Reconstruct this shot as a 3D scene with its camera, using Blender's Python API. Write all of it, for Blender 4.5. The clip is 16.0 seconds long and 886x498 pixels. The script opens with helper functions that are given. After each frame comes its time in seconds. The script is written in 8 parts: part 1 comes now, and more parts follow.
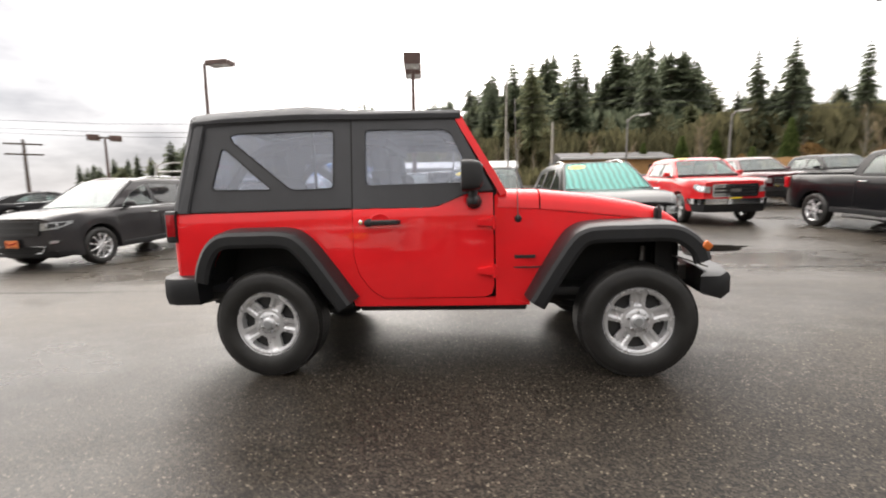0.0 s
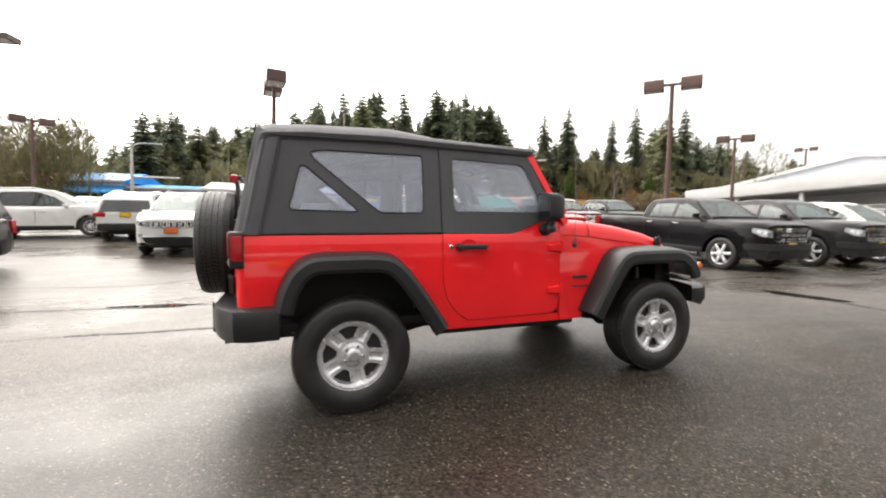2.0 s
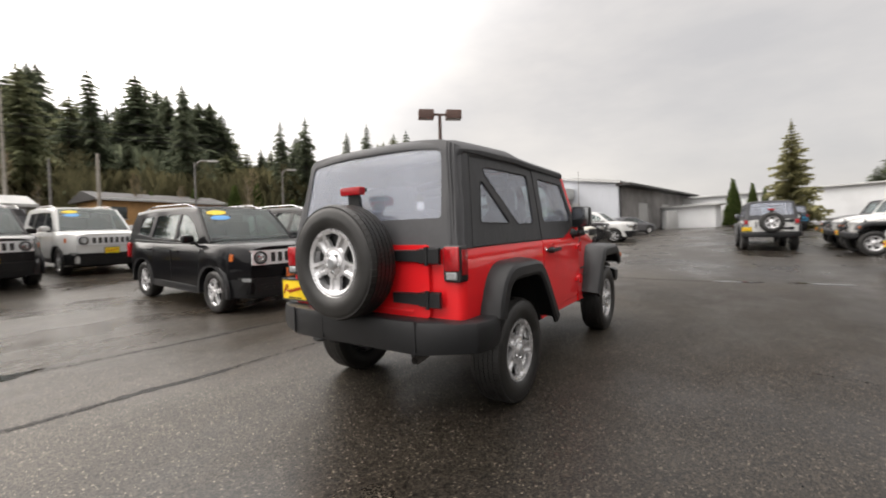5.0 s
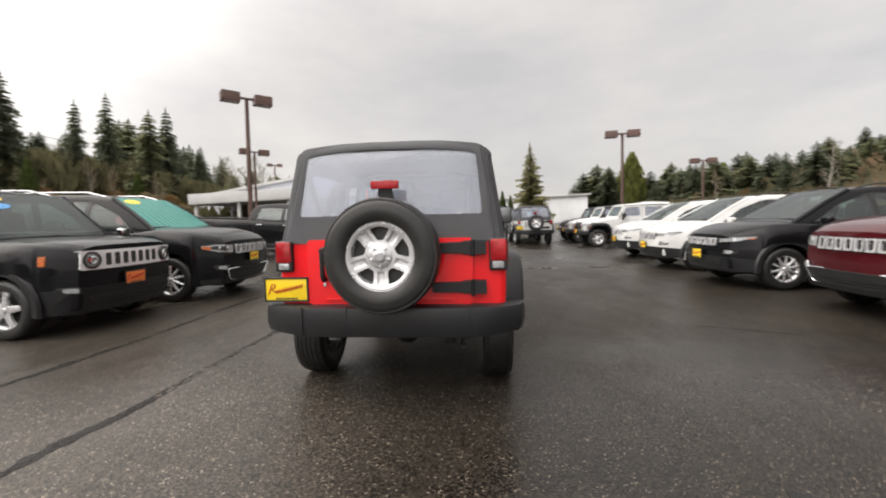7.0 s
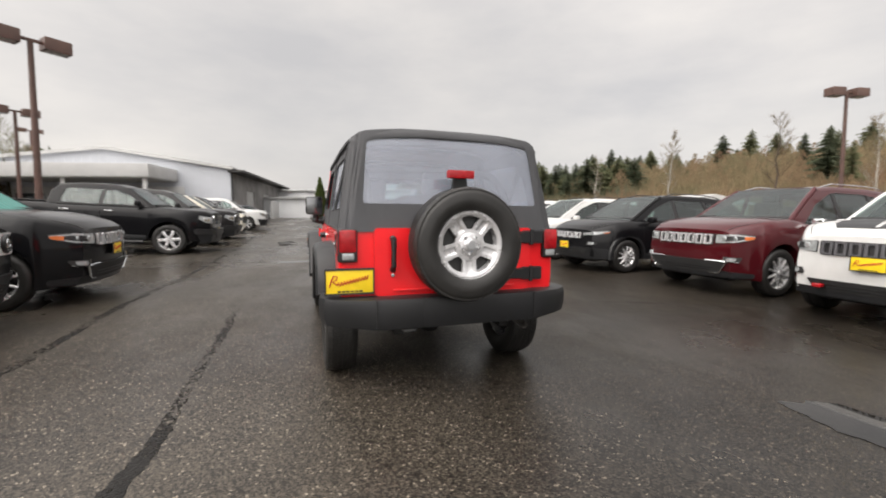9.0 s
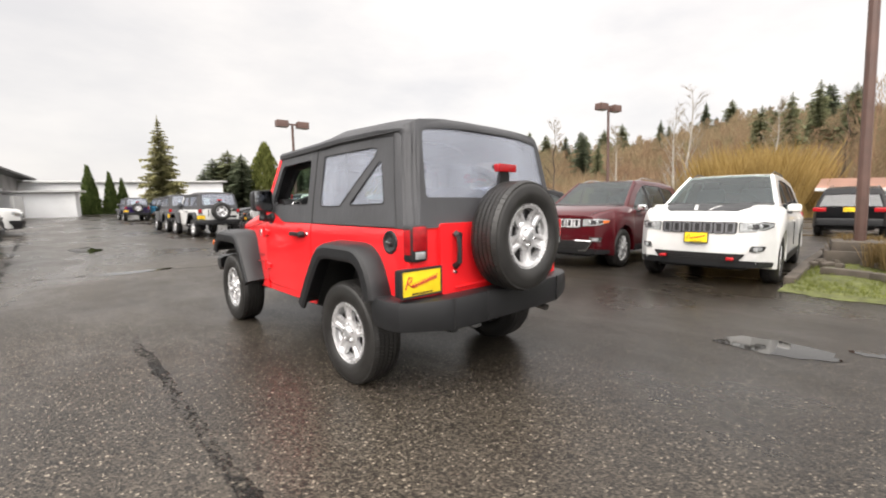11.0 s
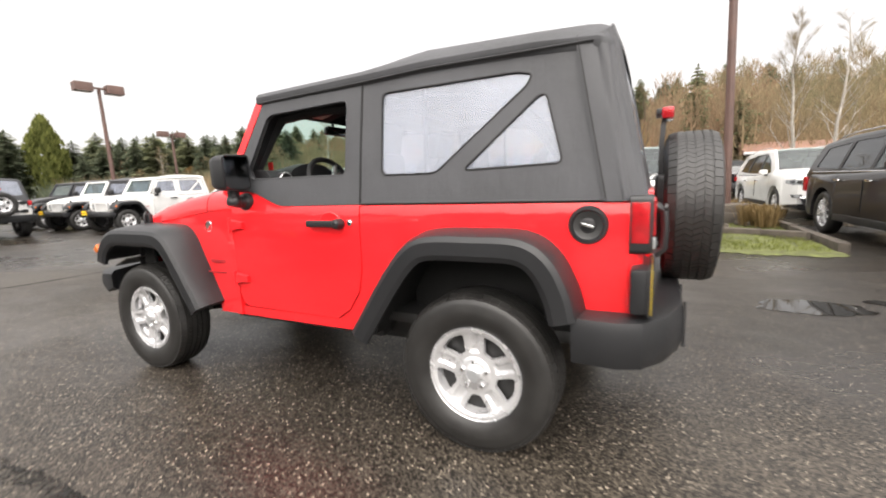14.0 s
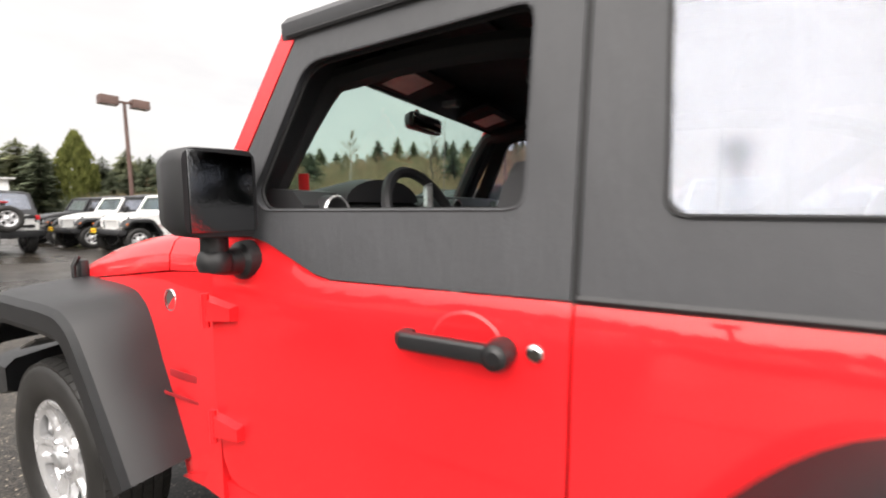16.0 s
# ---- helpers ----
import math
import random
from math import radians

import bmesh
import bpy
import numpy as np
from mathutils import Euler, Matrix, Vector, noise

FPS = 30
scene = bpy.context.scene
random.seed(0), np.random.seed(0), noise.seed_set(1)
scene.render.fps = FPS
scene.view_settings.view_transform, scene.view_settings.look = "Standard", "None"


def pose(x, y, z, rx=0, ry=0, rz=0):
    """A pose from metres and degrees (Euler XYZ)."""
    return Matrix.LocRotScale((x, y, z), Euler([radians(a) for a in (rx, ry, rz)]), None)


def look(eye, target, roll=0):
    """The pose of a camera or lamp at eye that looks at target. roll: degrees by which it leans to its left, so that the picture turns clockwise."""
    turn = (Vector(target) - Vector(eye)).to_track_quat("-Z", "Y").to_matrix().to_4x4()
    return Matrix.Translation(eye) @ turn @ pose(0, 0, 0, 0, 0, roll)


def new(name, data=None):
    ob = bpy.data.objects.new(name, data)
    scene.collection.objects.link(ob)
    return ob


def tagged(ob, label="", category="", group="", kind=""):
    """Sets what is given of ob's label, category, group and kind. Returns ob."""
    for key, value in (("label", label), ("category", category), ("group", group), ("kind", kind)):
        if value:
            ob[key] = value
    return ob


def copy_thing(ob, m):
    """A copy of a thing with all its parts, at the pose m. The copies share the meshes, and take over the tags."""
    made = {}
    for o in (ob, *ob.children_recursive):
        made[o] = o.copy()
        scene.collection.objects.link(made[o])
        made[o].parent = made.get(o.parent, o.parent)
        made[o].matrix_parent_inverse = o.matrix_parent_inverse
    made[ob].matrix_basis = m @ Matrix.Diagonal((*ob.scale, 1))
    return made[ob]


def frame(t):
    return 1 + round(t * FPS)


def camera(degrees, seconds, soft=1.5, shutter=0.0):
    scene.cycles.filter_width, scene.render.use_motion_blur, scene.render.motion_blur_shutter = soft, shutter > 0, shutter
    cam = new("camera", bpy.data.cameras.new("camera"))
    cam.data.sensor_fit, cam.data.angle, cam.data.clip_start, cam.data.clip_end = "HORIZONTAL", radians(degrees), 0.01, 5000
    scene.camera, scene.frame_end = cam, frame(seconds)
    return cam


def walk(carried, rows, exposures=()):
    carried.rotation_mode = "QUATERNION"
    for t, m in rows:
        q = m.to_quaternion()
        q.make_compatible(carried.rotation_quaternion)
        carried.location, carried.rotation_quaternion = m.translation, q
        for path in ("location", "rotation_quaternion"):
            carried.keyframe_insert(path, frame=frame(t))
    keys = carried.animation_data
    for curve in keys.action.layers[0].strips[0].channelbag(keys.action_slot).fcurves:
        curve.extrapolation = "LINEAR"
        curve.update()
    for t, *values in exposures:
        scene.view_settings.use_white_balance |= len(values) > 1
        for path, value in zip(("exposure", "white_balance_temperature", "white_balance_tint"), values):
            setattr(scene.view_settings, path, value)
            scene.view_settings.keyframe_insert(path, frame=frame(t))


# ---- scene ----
cam = camera(92.3, 16.0, soft=1.9, shutter=0.5)

PATH = [
    (0, (0.219, -3.542, 1.185), (0.052, -1.564, 0.942), -1.8),
    (0.5, (-0.218, -3.615, 1.199), (-0.139, -1.625, 1.014), -1.8),
    (1, (-0.647, -3.578, 1.2), (-0.38, -1.606, 0.994), -2.7),
    (1.5, (-1.101, -3.561, 1.204), (-0.616, -1.629, 1.024), -3.0),
    (2, (-1.551, -3.497, 1.201), (-0.891, -1.613, 1.075), 0.1),
    (2.5, (-2.02, -3.35, 1.216), (-1.216, -1.52, 1.153), 1.4),
    (3, (-2.456, -3.231, 1.214), (-1.441, -1.517, 1.047), 1.5),
    (3.5, (-2.839, -2.982, 1.214), (-1.653, -1.382, 1.036), 1.1),
    (6, (-4.549, -1.462, 1.272), (-2.675, -0.774, 1.165), -1.0),
    (6.5, (-4.71, -1.081, 1.262), (-2.762, -0.648, 1.139), 0.5),
    (7, (-4.758, -0.642, 1.272), (-2.771, -0.456, 1.135), -1.2),
    (7.5, (-4.871, -0.222, 1.279), (-2.876, -0.266, 1.147), -1.8),
    (8, (-4.826, 0.207, 1.281), (-2.844, -0.037, 1.177), -1.8),
    (8.5, (-4.78, 0.643, 1.272), (-2.839, 0.174, 1.148), -0.4),
    (9, (-4.67, 1.034, 1.262), (-2.782, 0.398, 1.087), 0.6),
    (9.5, (-4.454, 1.395, 1.268), (-2.652, 0.548, 1.081), 1.7),
    (10, (-4.309, 1.763, 1.288), (-2.644, 0.672, 1.092), 0.9),
    (12.5, (-2.855, 2.747, 1.22), (-1.629, 1.187, 0.969), -0.9),
    (13, (-2.567, 2.728, 1.207), (-1.444, 1.096, 0.93), -0.6),
    (13.5, (-2.231, 2.627, 1.204), (-1.172, 0.954, 0.92), 0.1),
    (14, (-1.903, 2.493, 1.219), (-1.023, 0.724, 0.908), -2.2),
    (14.5, (-1.585, 2.212, 1.242), (-0.691, 0.449, 0.936), -4.0),
    (15, (-1.262, 1.985, 1.245), (-0.409, 0.188, 1.039), -3.4),
    (15.5, (-0.991, 1.741, 1.253), (-0.138, -0.054, 1.034), -3.7),
    (16, (-0.742, 1.477, 1.276), (0.208, -0.272, 1.085), -0.3),
]
walk(cam, [(t, look(eye, target, roll)) for t, eye, target, roll in PATH], exposures=((0, 1.51, 6900, 12), (0.5, 1.69, 6900, 12), (1.5, 1.68, 6900, 12), (2.5, 1.40, 6900, 12), (3.5, 1.00, 6900, 12), (7, 0.93, 6900, 12), (9, 0.94, 6900, 12), (9.5, 1.02, 6900, 12), (10, 1.24, 6900, 12), (13, 1.46, 6900, 12), (14, 1.58, 6900, 12), (16, 1.47, 6900, 12)))

# ---- light: a bright overcast sky, brightest where the veiled sun stands ----
SUN_AZ, SUN_EL = 119.0, 42.0      # degrees from +x, counter-clockwise


def build_sky():
    w = bpy.data.worlds.new("overcast_sky")
    scene.world = w
    w.use_nodes = True
    n, l = w.node_tree.nodes, w.node_tree.links
    n.clear()
    out = n.new("ShaderNodeOutputWorld")
    bg = n.new("ShaderNodeBackground")
    sky = n.new("ShaderNodeTexSky")
    sky.sky_type, sky.sun_disc = "NISHITA", False
    sky.sun_elevation, sky.sun_rotation = radians(SUN_EL), radians(90 - SUN_AZ)
    sky.air_density, sky.dust_density = 1.0, 3.0
    tc = n.new("ShaderNodeTexCoord")
    # cloud deck: soft noise in the direction, stretched flat
    mp = n.new("ShaderNodeMapping")
    mp.inputs["Scale"].default_value = (1.3, 1.3, 3.6)
    mp.inputs["Location"].default_value = (0.4, 1.7, 0.2)
    nz = n.new("ShaderNodeTexNoise")
    nz.inputs["Scale"].default_value, nz.inputs["Detail"].default_value, nz.inputs["Roughness"].default_value = 1.6, 6.0, 0.55
    l.new(tc.outputs["Generated"], mp.inputs["Vector"])
    l.new(mp.outputs["Vector"], nz.inputs["Vector"])
    ramp = n.new("ShaderNodeValToRGB")
    ramp.color_ramp.elements[0].position, ramp.color_ramp.elements[0].color = 0.30, (0.74, 0.752, 0.78, 1)
    ramp.color_ramp.elements[1].position, ramp.color_ramp.elements[1].color = 0.66, (1.0, 0.99, 0.975, 1)
    l.new(nz.outputs["Fac"], ramp.inputs["Fac"])
    # glow round the veiled sun
    dot = n.new("ShaderNodeVectorMath")
    dot.operation = "DOT_PRODUCT"
    a, e = radians(SUN_AZ), radians(SUN_EL)
    dot.inputs[1].default_value = (math.cos(e) * math.cos(a), math.cos(e) * math.sin(a), math.sin(e))
    l.new(tc.outputs["Generated"], dot.inputs[0])
    gl = n.new("ShaderNodeMapRange")
    gl.interpolation_type = "SMOOTHSTEP"
    gl.inputs["From Min"].default_value, gl.inputs["From Max"].default_value = 0.12, 1.0
    gl.inputs["To Min"].default_value, gl.inputs["To Max"].default_value = 0.55, 2.15
    l.new(dot.outputs["Value"], gl.inputs["Value"])
    mul = n.new("ShaderNodeVectorMath")
    mul.operation = "SCALE"
    l.new(ramp.outputs["Color"], mul.inputs[0])
    l.new(gl.outputs["Result"], mul.inputs["Scale"])
    # the deck thickens overhead, so the sky is brighter low down
    sz, el, mul2 = n.new("ShaderNodeSeparateXYZ"), n.new("ShaderNodeMapRange"), n.new("ShaderNodeVectorMath")
    el.interpolation_type = "SMOOTHSTEP"
    el.inputs["From Min"].default_value, el.inputs["From Max"].default_value = 0.25, 0.85
    el.inputs["To Min"].default_value, el.inputs["To Max"].default_value = 0.86, 1.15
    mul2.operation = "SCALE"
    l.new(tc.outputs["Generated"], sz.inputs["Vector"])
    l.new(sz.outputs["Z"], el.inputs["Value"])
    l.new(mul.outputs["Vector"], mul2.inputs[0])
    l.new(el.outputs["Result"], mul2.inputs["Scale"])
    # a blue-grey bank of cloud in the north-west
    bank, bd, bmix = n.new("ShaderNodeMapRange"), n.new("ShaderNodeVectorMath"), n.new("ShaderNodeMix")
    bd.operation = "DOT_PRODUCT"
    bd.inputs[1].default_value = (-0.732, 0.659, 0.174)
    l.new(tc.outputs["Generated"], bd.inputs[0])
    bank.interpolation_type = "SMOOTHSTEP"
    bank.inputs["From Min"].default_value, bank.inputs["From Max"].default_value = 0.90, 0.985
    bank.inputs["To Min"].default_value, bank.inputs["To Max"].default_value = 0.0, 1.0
    l.new(bd.outputs["Value"], bank.inputs["Value"])
    soft = n.new("ShaderNodeMath")
    soft.operation = "MULTIPLY"
    l.new(bank.outputs["Result"], soft.inputs[0])
    veil = n.new("ShaderNodeMath")
    veil.operation = "MULTIPLY_ADD"
    veil.inputs[1].default_value, veil.inputs[2].default_value = 0.9, 0.30
    l.new(nz.outputs["Fac"], veil.inputs[0])
    l.new(veil.outputs["Value"], soft.inputs[1])
    gain = n.new("ShaderNodeMath")
    gain.operation, gain.use_clamp = "MULTIPLY", True
    gain.inputs[1].default_value = 1.15
    l.new(soft.outputs["Value"], gain.inputs[0])
    bmix.data_type = "RGBA"
    bmix.inputs[7].default_value = (0.085, 0.098, 0.125, 1)
    l.new(gain.outputs["Value"], bmix.inputs["Factor"])
    l.new(mul2.outputs["Vector"], bmix.inputs[6])
    # and a paler one low in the east, over the hall
    ed, east, emix = n.new("ShaderNodeVectorMath"), n.new("ShaderNodeMapRange"), n.new("ShaderNodeMix")
    ed.operation = "DOT_PRODUCT"
    ed.inputs[1].default_value = (0.950, -0.168, 0.259)
    l.new(tc.outputs["Generated"], ed.inputs[0])
    east.interpolation_type = "SMOOTHSTEP"
    east.inputs["From Min"].default_value, east.inputs["From Max"].default_value = 0.84, 0.99
    east.inputs["To Min"].default_value, east.inputs["To Max"].default_value = 0.0, 0.22
    l.new(ed.outputs["Value"], east.inputs["Value"])
    emix.data_type = "RGBA"
    emix.inputs[7].default_value = (0.225, 0.232, 0.245, 1)
    l.new(east.outputs["Result"], emix.inputs["Factor"])
    l.new(bmix.outputs[2], emix.inputs[6])
    dim = n.new("ShaderNodeVectorMath")
    dim.operation = "SCALE"
    dim.inputs["Scale"].default_value = 0.08
    l.new(sky.outputs["Color"], dim.inputs[0])
    mix = n.new("ShaderNodeMix")
    mix.data_type = "RGBA"
    mix.inputs["Factor"].default_value = 0.92
    l.new(dim.outputs["Vector"], mix.inputs[6])
    l.new(emix.outputs[2], mix.inputs[7])
    l.new(mix.outputs[2], bg.inputs["Color"])
    bg.inputs["Strength"].default_value = 1.0
    l.new(bg.outputs["Background"], out.inputs["Surface"])
    sun = new("sun", bpy.data.lights.new("sun", "SUN"))
    sun.data.energy, sun.data.angle, sun.data.color = 0.7, radians(75), (1.0, 0.97, 0.92)
    d = Vector((math.cos(e) * math.cos(a), math.cos(e) * math.sin(a), math.sin(e)))
    sun.matrix_world = look(d * 60, (0, 0, 0))


build_sky()


# ---- materials ----
def shader(name):
    m = bpy.data.materials.new(name)
    m.use_nodes = True
    nt = m.node_tree
    return m, nt.nodes, nt.links, nt.nodes["Principled BSDF"]


def noise_node(n, l, scale, detail=4.0, rough=0.55, coord="Object", stretch=(1, 1, 1)):
    tc, mp, nz = n.new("ShaderNodeTexCoord"), n.new("ShaderNodeMapping"), n.new("ShaderNodeTexNoise")
    mp.inputs["Scale"].default_value = stretch
    nz.inputs["Scale"].default_value, nz.inputs["Detail"].default_value, nz.inputs["Roughness"].default_value = scale, detail, rough
    l.new(tc.outputs[coord], mp.inputs["Vector"])
    l.new(mp.outputs["Vector"], nz.inputs["Vector"])
    return nz


def ramp_node(n, l, fac, c0, c1, p0=0.3, p1=0.7):
    r = n.new("ShaderNodeValToRGB")
    r.color_ramp.elements[0].position, r.color_ramp.elements[1].position = p0, p1
    r.color_ramp.elements[0].color, r.color_ramp.elements[1].color = (*c0, 1), (*c1, 1)
    l.new(fac, r.inputs["Fac"])
    return r


def bump_node(n, l, height, strength, distance):
    b = n.new("ShaderNodeBump")
    b.inputs["Strength"].default_value, b.inputs["Distance"].default_value = strength, distance
    l.new(height, b.inputs["Height"])
    return b


def tint(c, k):
    return tuple(min(1.0, v * k) for v in c)


def surface(name, colour, rough=0.6, metal=0.0, scale=6.0, vary=0.18, grain=180.0, bump=0.15, depth=0.002, spec=0.5, rough_vary=0.12, coord="Object", fold=0.0, streak=(1, 1, 1)):
    """A weathered surface: colour varied at a broad scale, fine grain in relief and gloss."""
    m, n, l, b = shader(name)
    broad, fine = noise_node(n, l, scale, 5, coord=coord, stretch=streak), noise_node(n, l, grain, 3, coord=coord)
    r = ramp_node(n, l, broad.outputs["Fac"], tint(colour, 1 - vary), tint(colour, 1 + vary))
    l.new(r.outputs["Color"], b.inputs["Base Color"])
    mr = n.new("ShaderNodeMapRange")
    mr.inputs["To Min"].default_value, mr.inputs["To Max"].default_value = max(0.02, rough - rough_vary), min(1.0, rough + rough_vary)
    l.new(broad.outputs["Fac"], mr.inputs["Value"])
    l.new(mr.outputs["Result"], b.inputs["Roughness"])
    b.inputs["Metallic"].default_value, b.inputs["Specular IOR Level"].default_value = metal, spec
    if bump:
        bp = bump_node(n, l, fine.outputs["Fac"], bump, depth)
        if fold:
            wr = bump_node(n, l, noise_node(n, l, 5.0, 4, 0.55, coord, (1.6, 1.6, 0.55)).outputs["Fac"], fold, 0.05)
            l.new(wr.outputs["Normal"], bp.inputs["Normal"])
        l.new(bp.outputs["Normal"], b.inputs["Normal"])
    return m


def car_paint(name, colour, flake=0.0, coat=0.75):
    """Lacquered paint, wet with fine beads of rain."""
    m, n, l, b = shader(name)
    broad = noise_node(n, l, 2.2, 4)
    r = ramp_node(n, l, broad.outputs["Fac"], tint(colour, 0.9), tint(colour, 1.08))
    l.new(r.outputs["Color"], b.inputs["Base Color"])
    b.inputs["Roughness"].default_value, b.inputs["Metallic"].default_value = 0.30, flake
    b.inputs["Specular IOR Level"].default_value = 0.06
    b.inputs["Coat Weight"].default_value, b.inputs["Coat Roughness"].default_value = coat, 0.03
    drops = n.new("ShaderNodeTexVoronoi")
    drops.inputs["Scale"].default_value = 130.0
    tc = n.new("ShaderNodeTexCoord")
    l.new(tc.outputs["Object"], drops.inputs["Vector"])
    mr = n.new("ShaderNodeMapRange")
    mr.inputs["From Min"].default_value, mr.inputs["From Max"].default_value = 0.0, 0.30
    mr.inputs["To Min"].default_value, mr.inputs["To Max"].default_value = 1.0, 0.0
    l.new(drops.outputs["Distance"], mr.inputs["Value"])
    bp = bump_node(n, l, mr.outputs["Result"], 0.04, 0.0005)
    l.new(bp.outputs["Normal"], b.inputs["Coat Normal"])
    return m


def clear_sheet(name, colour, haze, rough=0.02, gloss=0.06):
    """Glass or clear vinyl: see-through, with a little haze and a glossy face."""
    m, n, l, b = shader(name)
    n.remove(b)
    out = n["Material Output"]
    tr, di, gs = n.new("ShaderNodeBsdfTransparent"), n.new("ShaderNodeBsdfDiffuse"), n.new("ShaderNodeBsdfGlossy")
    tr.inputs["Color"].default_value = (*colour, 1)
    di.inputs["Color"].default_value = (0.66, 0.70, 0.79, 1)
    gs.inputs["Roughness"].default_value = rough
    nz = noise_node(n, l, 4.0, 4, stretch=(1, 1, 0.5))
    wv = noise_node(n, l, 9.0, 2)
    bp = bump_node(n, l, wv.outputs["Fac"], 0.06 if haze > 0.1 else 0.0, 0.01)
    l.new(bp.outputs["Normal"], gs.inputs["Normal"])
    mr = n.new("ShaderNodeMapRange")
    mr.inputs["To Min"].default_value, mr.inputs["To Max"].default_value = haze * 0.4, haze * 1.6
    l.new(nz.outputs["Fac"], mr.inputs["Value"])
    m1, m2, lw, pw, ad = n.new("ShaderNodeMixShader"), n.new("ShaderNodeMixShader"), n.new("ShaderNodeLayerWeight"), n.new("ShaderNodeMath"), n.new("ShaderNodeMath")
    lw.inputs["Blend"].default_value = 0.5
    pw.operation, ad.operation = "POWER", "MULTIPLY_ADD"
    pw.inputs[1].default_value = 4.0
    ad.inputs[1].default_value, ad.inputs[2].default_value = 0.6, 0.03 + gloss
    l.new(lw.outputs["Facing"], pw.inputs[0])
    l.new(pw.outputs["Value"], ad.inputs[0])
    l.new(mr.outputs["Result"], m1.inputs["Fac"])
    l.new(tr.outputs["BSDF"], m1.inputs[1])
    l.new(di.outputs["BSDF"], m1.inputs[2])
    l.new(ad.outputs["Value"], m2.inputs["Fac"])
    l.new(m1.outputs["Shader"], m2.inputs[1])
    l.new(gs.outputs["BSDF"], m2.inputs[2])
    l.new(m2.outputs["Shader"], out.inputs["Surface"])
    return m


def asphalt():
    """Wet, coarse asphalt: dark binder with pale stones under a water film that runs thin here and there."""
    m, n, l, b = shader("wet_asphalt")
    stones = n.new("ShaderNodeTexVoronoi")
    tc = n.new("ShaderNodeTexCoord")
    l.new(tc.outputs["Object"], stones.inputs["Vector"])
    stones.inputs["Scale"].default_value = 105.0
    sc = n.new("ShaderNodeSeparateColor")
    l.new(stones.outputs["Color"], sc.inputs["Color"])
    grit = ramp_node(n, l, sc.outputs["Red"], (0.0105, 0.0090, 0.0074), (0.078, 0.067, 0.054), 0.25, 1.0)
    patch = noise_node(n, l, 0.23, 6, 0.6)
    big = ramp_node(n, l, patch.outputs["Fac"], (0.62, 0.62, 0.64), (1.28, 1.25, 1.20), 0.34, 0.66)
    mx = n.new("ShaderNodeMix")
    mx.data_type, mx.blend_type = "RGBA", "MULTIPLY"
    mx.inputs["Factor"].default_value = 1.0
    l.new(grit.outputs["Color"], mx.inputs[6])
    l.new(big.outputs["Color"], mx.inputs[7])
    # here and there a single pale stone
    chip = ramp_node(n, l, sc.outputs["Green"], (0, 0, 0), (1, 1, 1), 0.955, 0.992)
    pale = n.new("ShaderNodeMix")
    pale.data_type = "RGBA"
    pale.inputs[7].default_value = (0.25, 0.215, 0.17, 1)
    l.new(chip.outputs["Color"], pale.inputs["Factor"])
    l.new(mx.outputs[2], pale.inputs[6])
    # the film: broad wet sheets drawn out along the fall of the lot, and small runs within them
    film = noise_node(n, l, 0.42, 6, 0.62, stretch=(0.55, 1.0, 1.0))
    mr = n.new("ShaderNodeMapRange")
    mr.interpolation_type = "SMOOTHSTEP"
    mr.inputs["From Min"].default_value, mr.inputs["From Max"].default_value = 0.38, 0.60
    mr.inputs["To Min"].default_value, mr.inputs["To Max"].default_value = 0.36, 0.55
    l.new(film.outputs["Fac"], mr.inputs["Value"])
    # the gloss grows to the north and west, and the south side is darker
    xyz, warp = n.new("ShaderNodeSeparateXYZ"), noise_node(n, l, 0.55, 5, 0.6)
    l.new(tc.outputs["Object"], xyz.inputs["Vector"])
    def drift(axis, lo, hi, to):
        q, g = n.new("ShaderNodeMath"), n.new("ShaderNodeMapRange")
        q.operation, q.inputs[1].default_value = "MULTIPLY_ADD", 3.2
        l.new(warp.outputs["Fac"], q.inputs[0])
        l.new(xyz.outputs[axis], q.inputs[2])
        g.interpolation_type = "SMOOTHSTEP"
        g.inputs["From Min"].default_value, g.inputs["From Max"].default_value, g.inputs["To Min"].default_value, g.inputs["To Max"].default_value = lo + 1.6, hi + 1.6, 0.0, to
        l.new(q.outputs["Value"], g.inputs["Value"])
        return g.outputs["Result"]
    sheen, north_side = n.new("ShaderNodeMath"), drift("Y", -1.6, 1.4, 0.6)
    sheen.operation = "MAXIMUM"
    l.new(drift("X", 0.2, -2.0, 1.0), sheen.inputs[0])
    l.new(north_side, sheen.inputs[1])
    # gloss also rises away from a spot just south of the origin
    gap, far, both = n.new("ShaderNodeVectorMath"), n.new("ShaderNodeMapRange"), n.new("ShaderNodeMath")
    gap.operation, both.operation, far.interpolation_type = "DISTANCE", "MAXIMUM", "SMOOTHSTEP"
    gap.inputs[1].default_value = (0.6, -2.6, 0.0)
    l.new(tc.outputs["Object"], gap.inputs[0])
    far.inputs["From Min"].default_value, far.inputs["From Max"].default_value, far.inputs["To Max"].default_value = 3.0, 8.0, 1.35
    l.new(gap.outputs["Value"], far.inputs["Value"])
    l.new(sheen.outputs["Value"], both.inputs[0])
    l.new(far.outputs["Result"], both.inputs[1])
    # base colour runs from darker in the south to lighter in the north
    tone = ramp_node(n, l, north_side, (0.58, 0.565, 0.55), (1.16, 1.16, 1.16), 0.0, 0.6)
    toned = n.new("ShaderNodeMix")
    toned.data_type, toned.blend_type = "RGBA", "MULTIPLY"
    toned.inputs["Factor"].default_value = 1.0
    l.new(pale.outputs[2], toned.inputs[6])
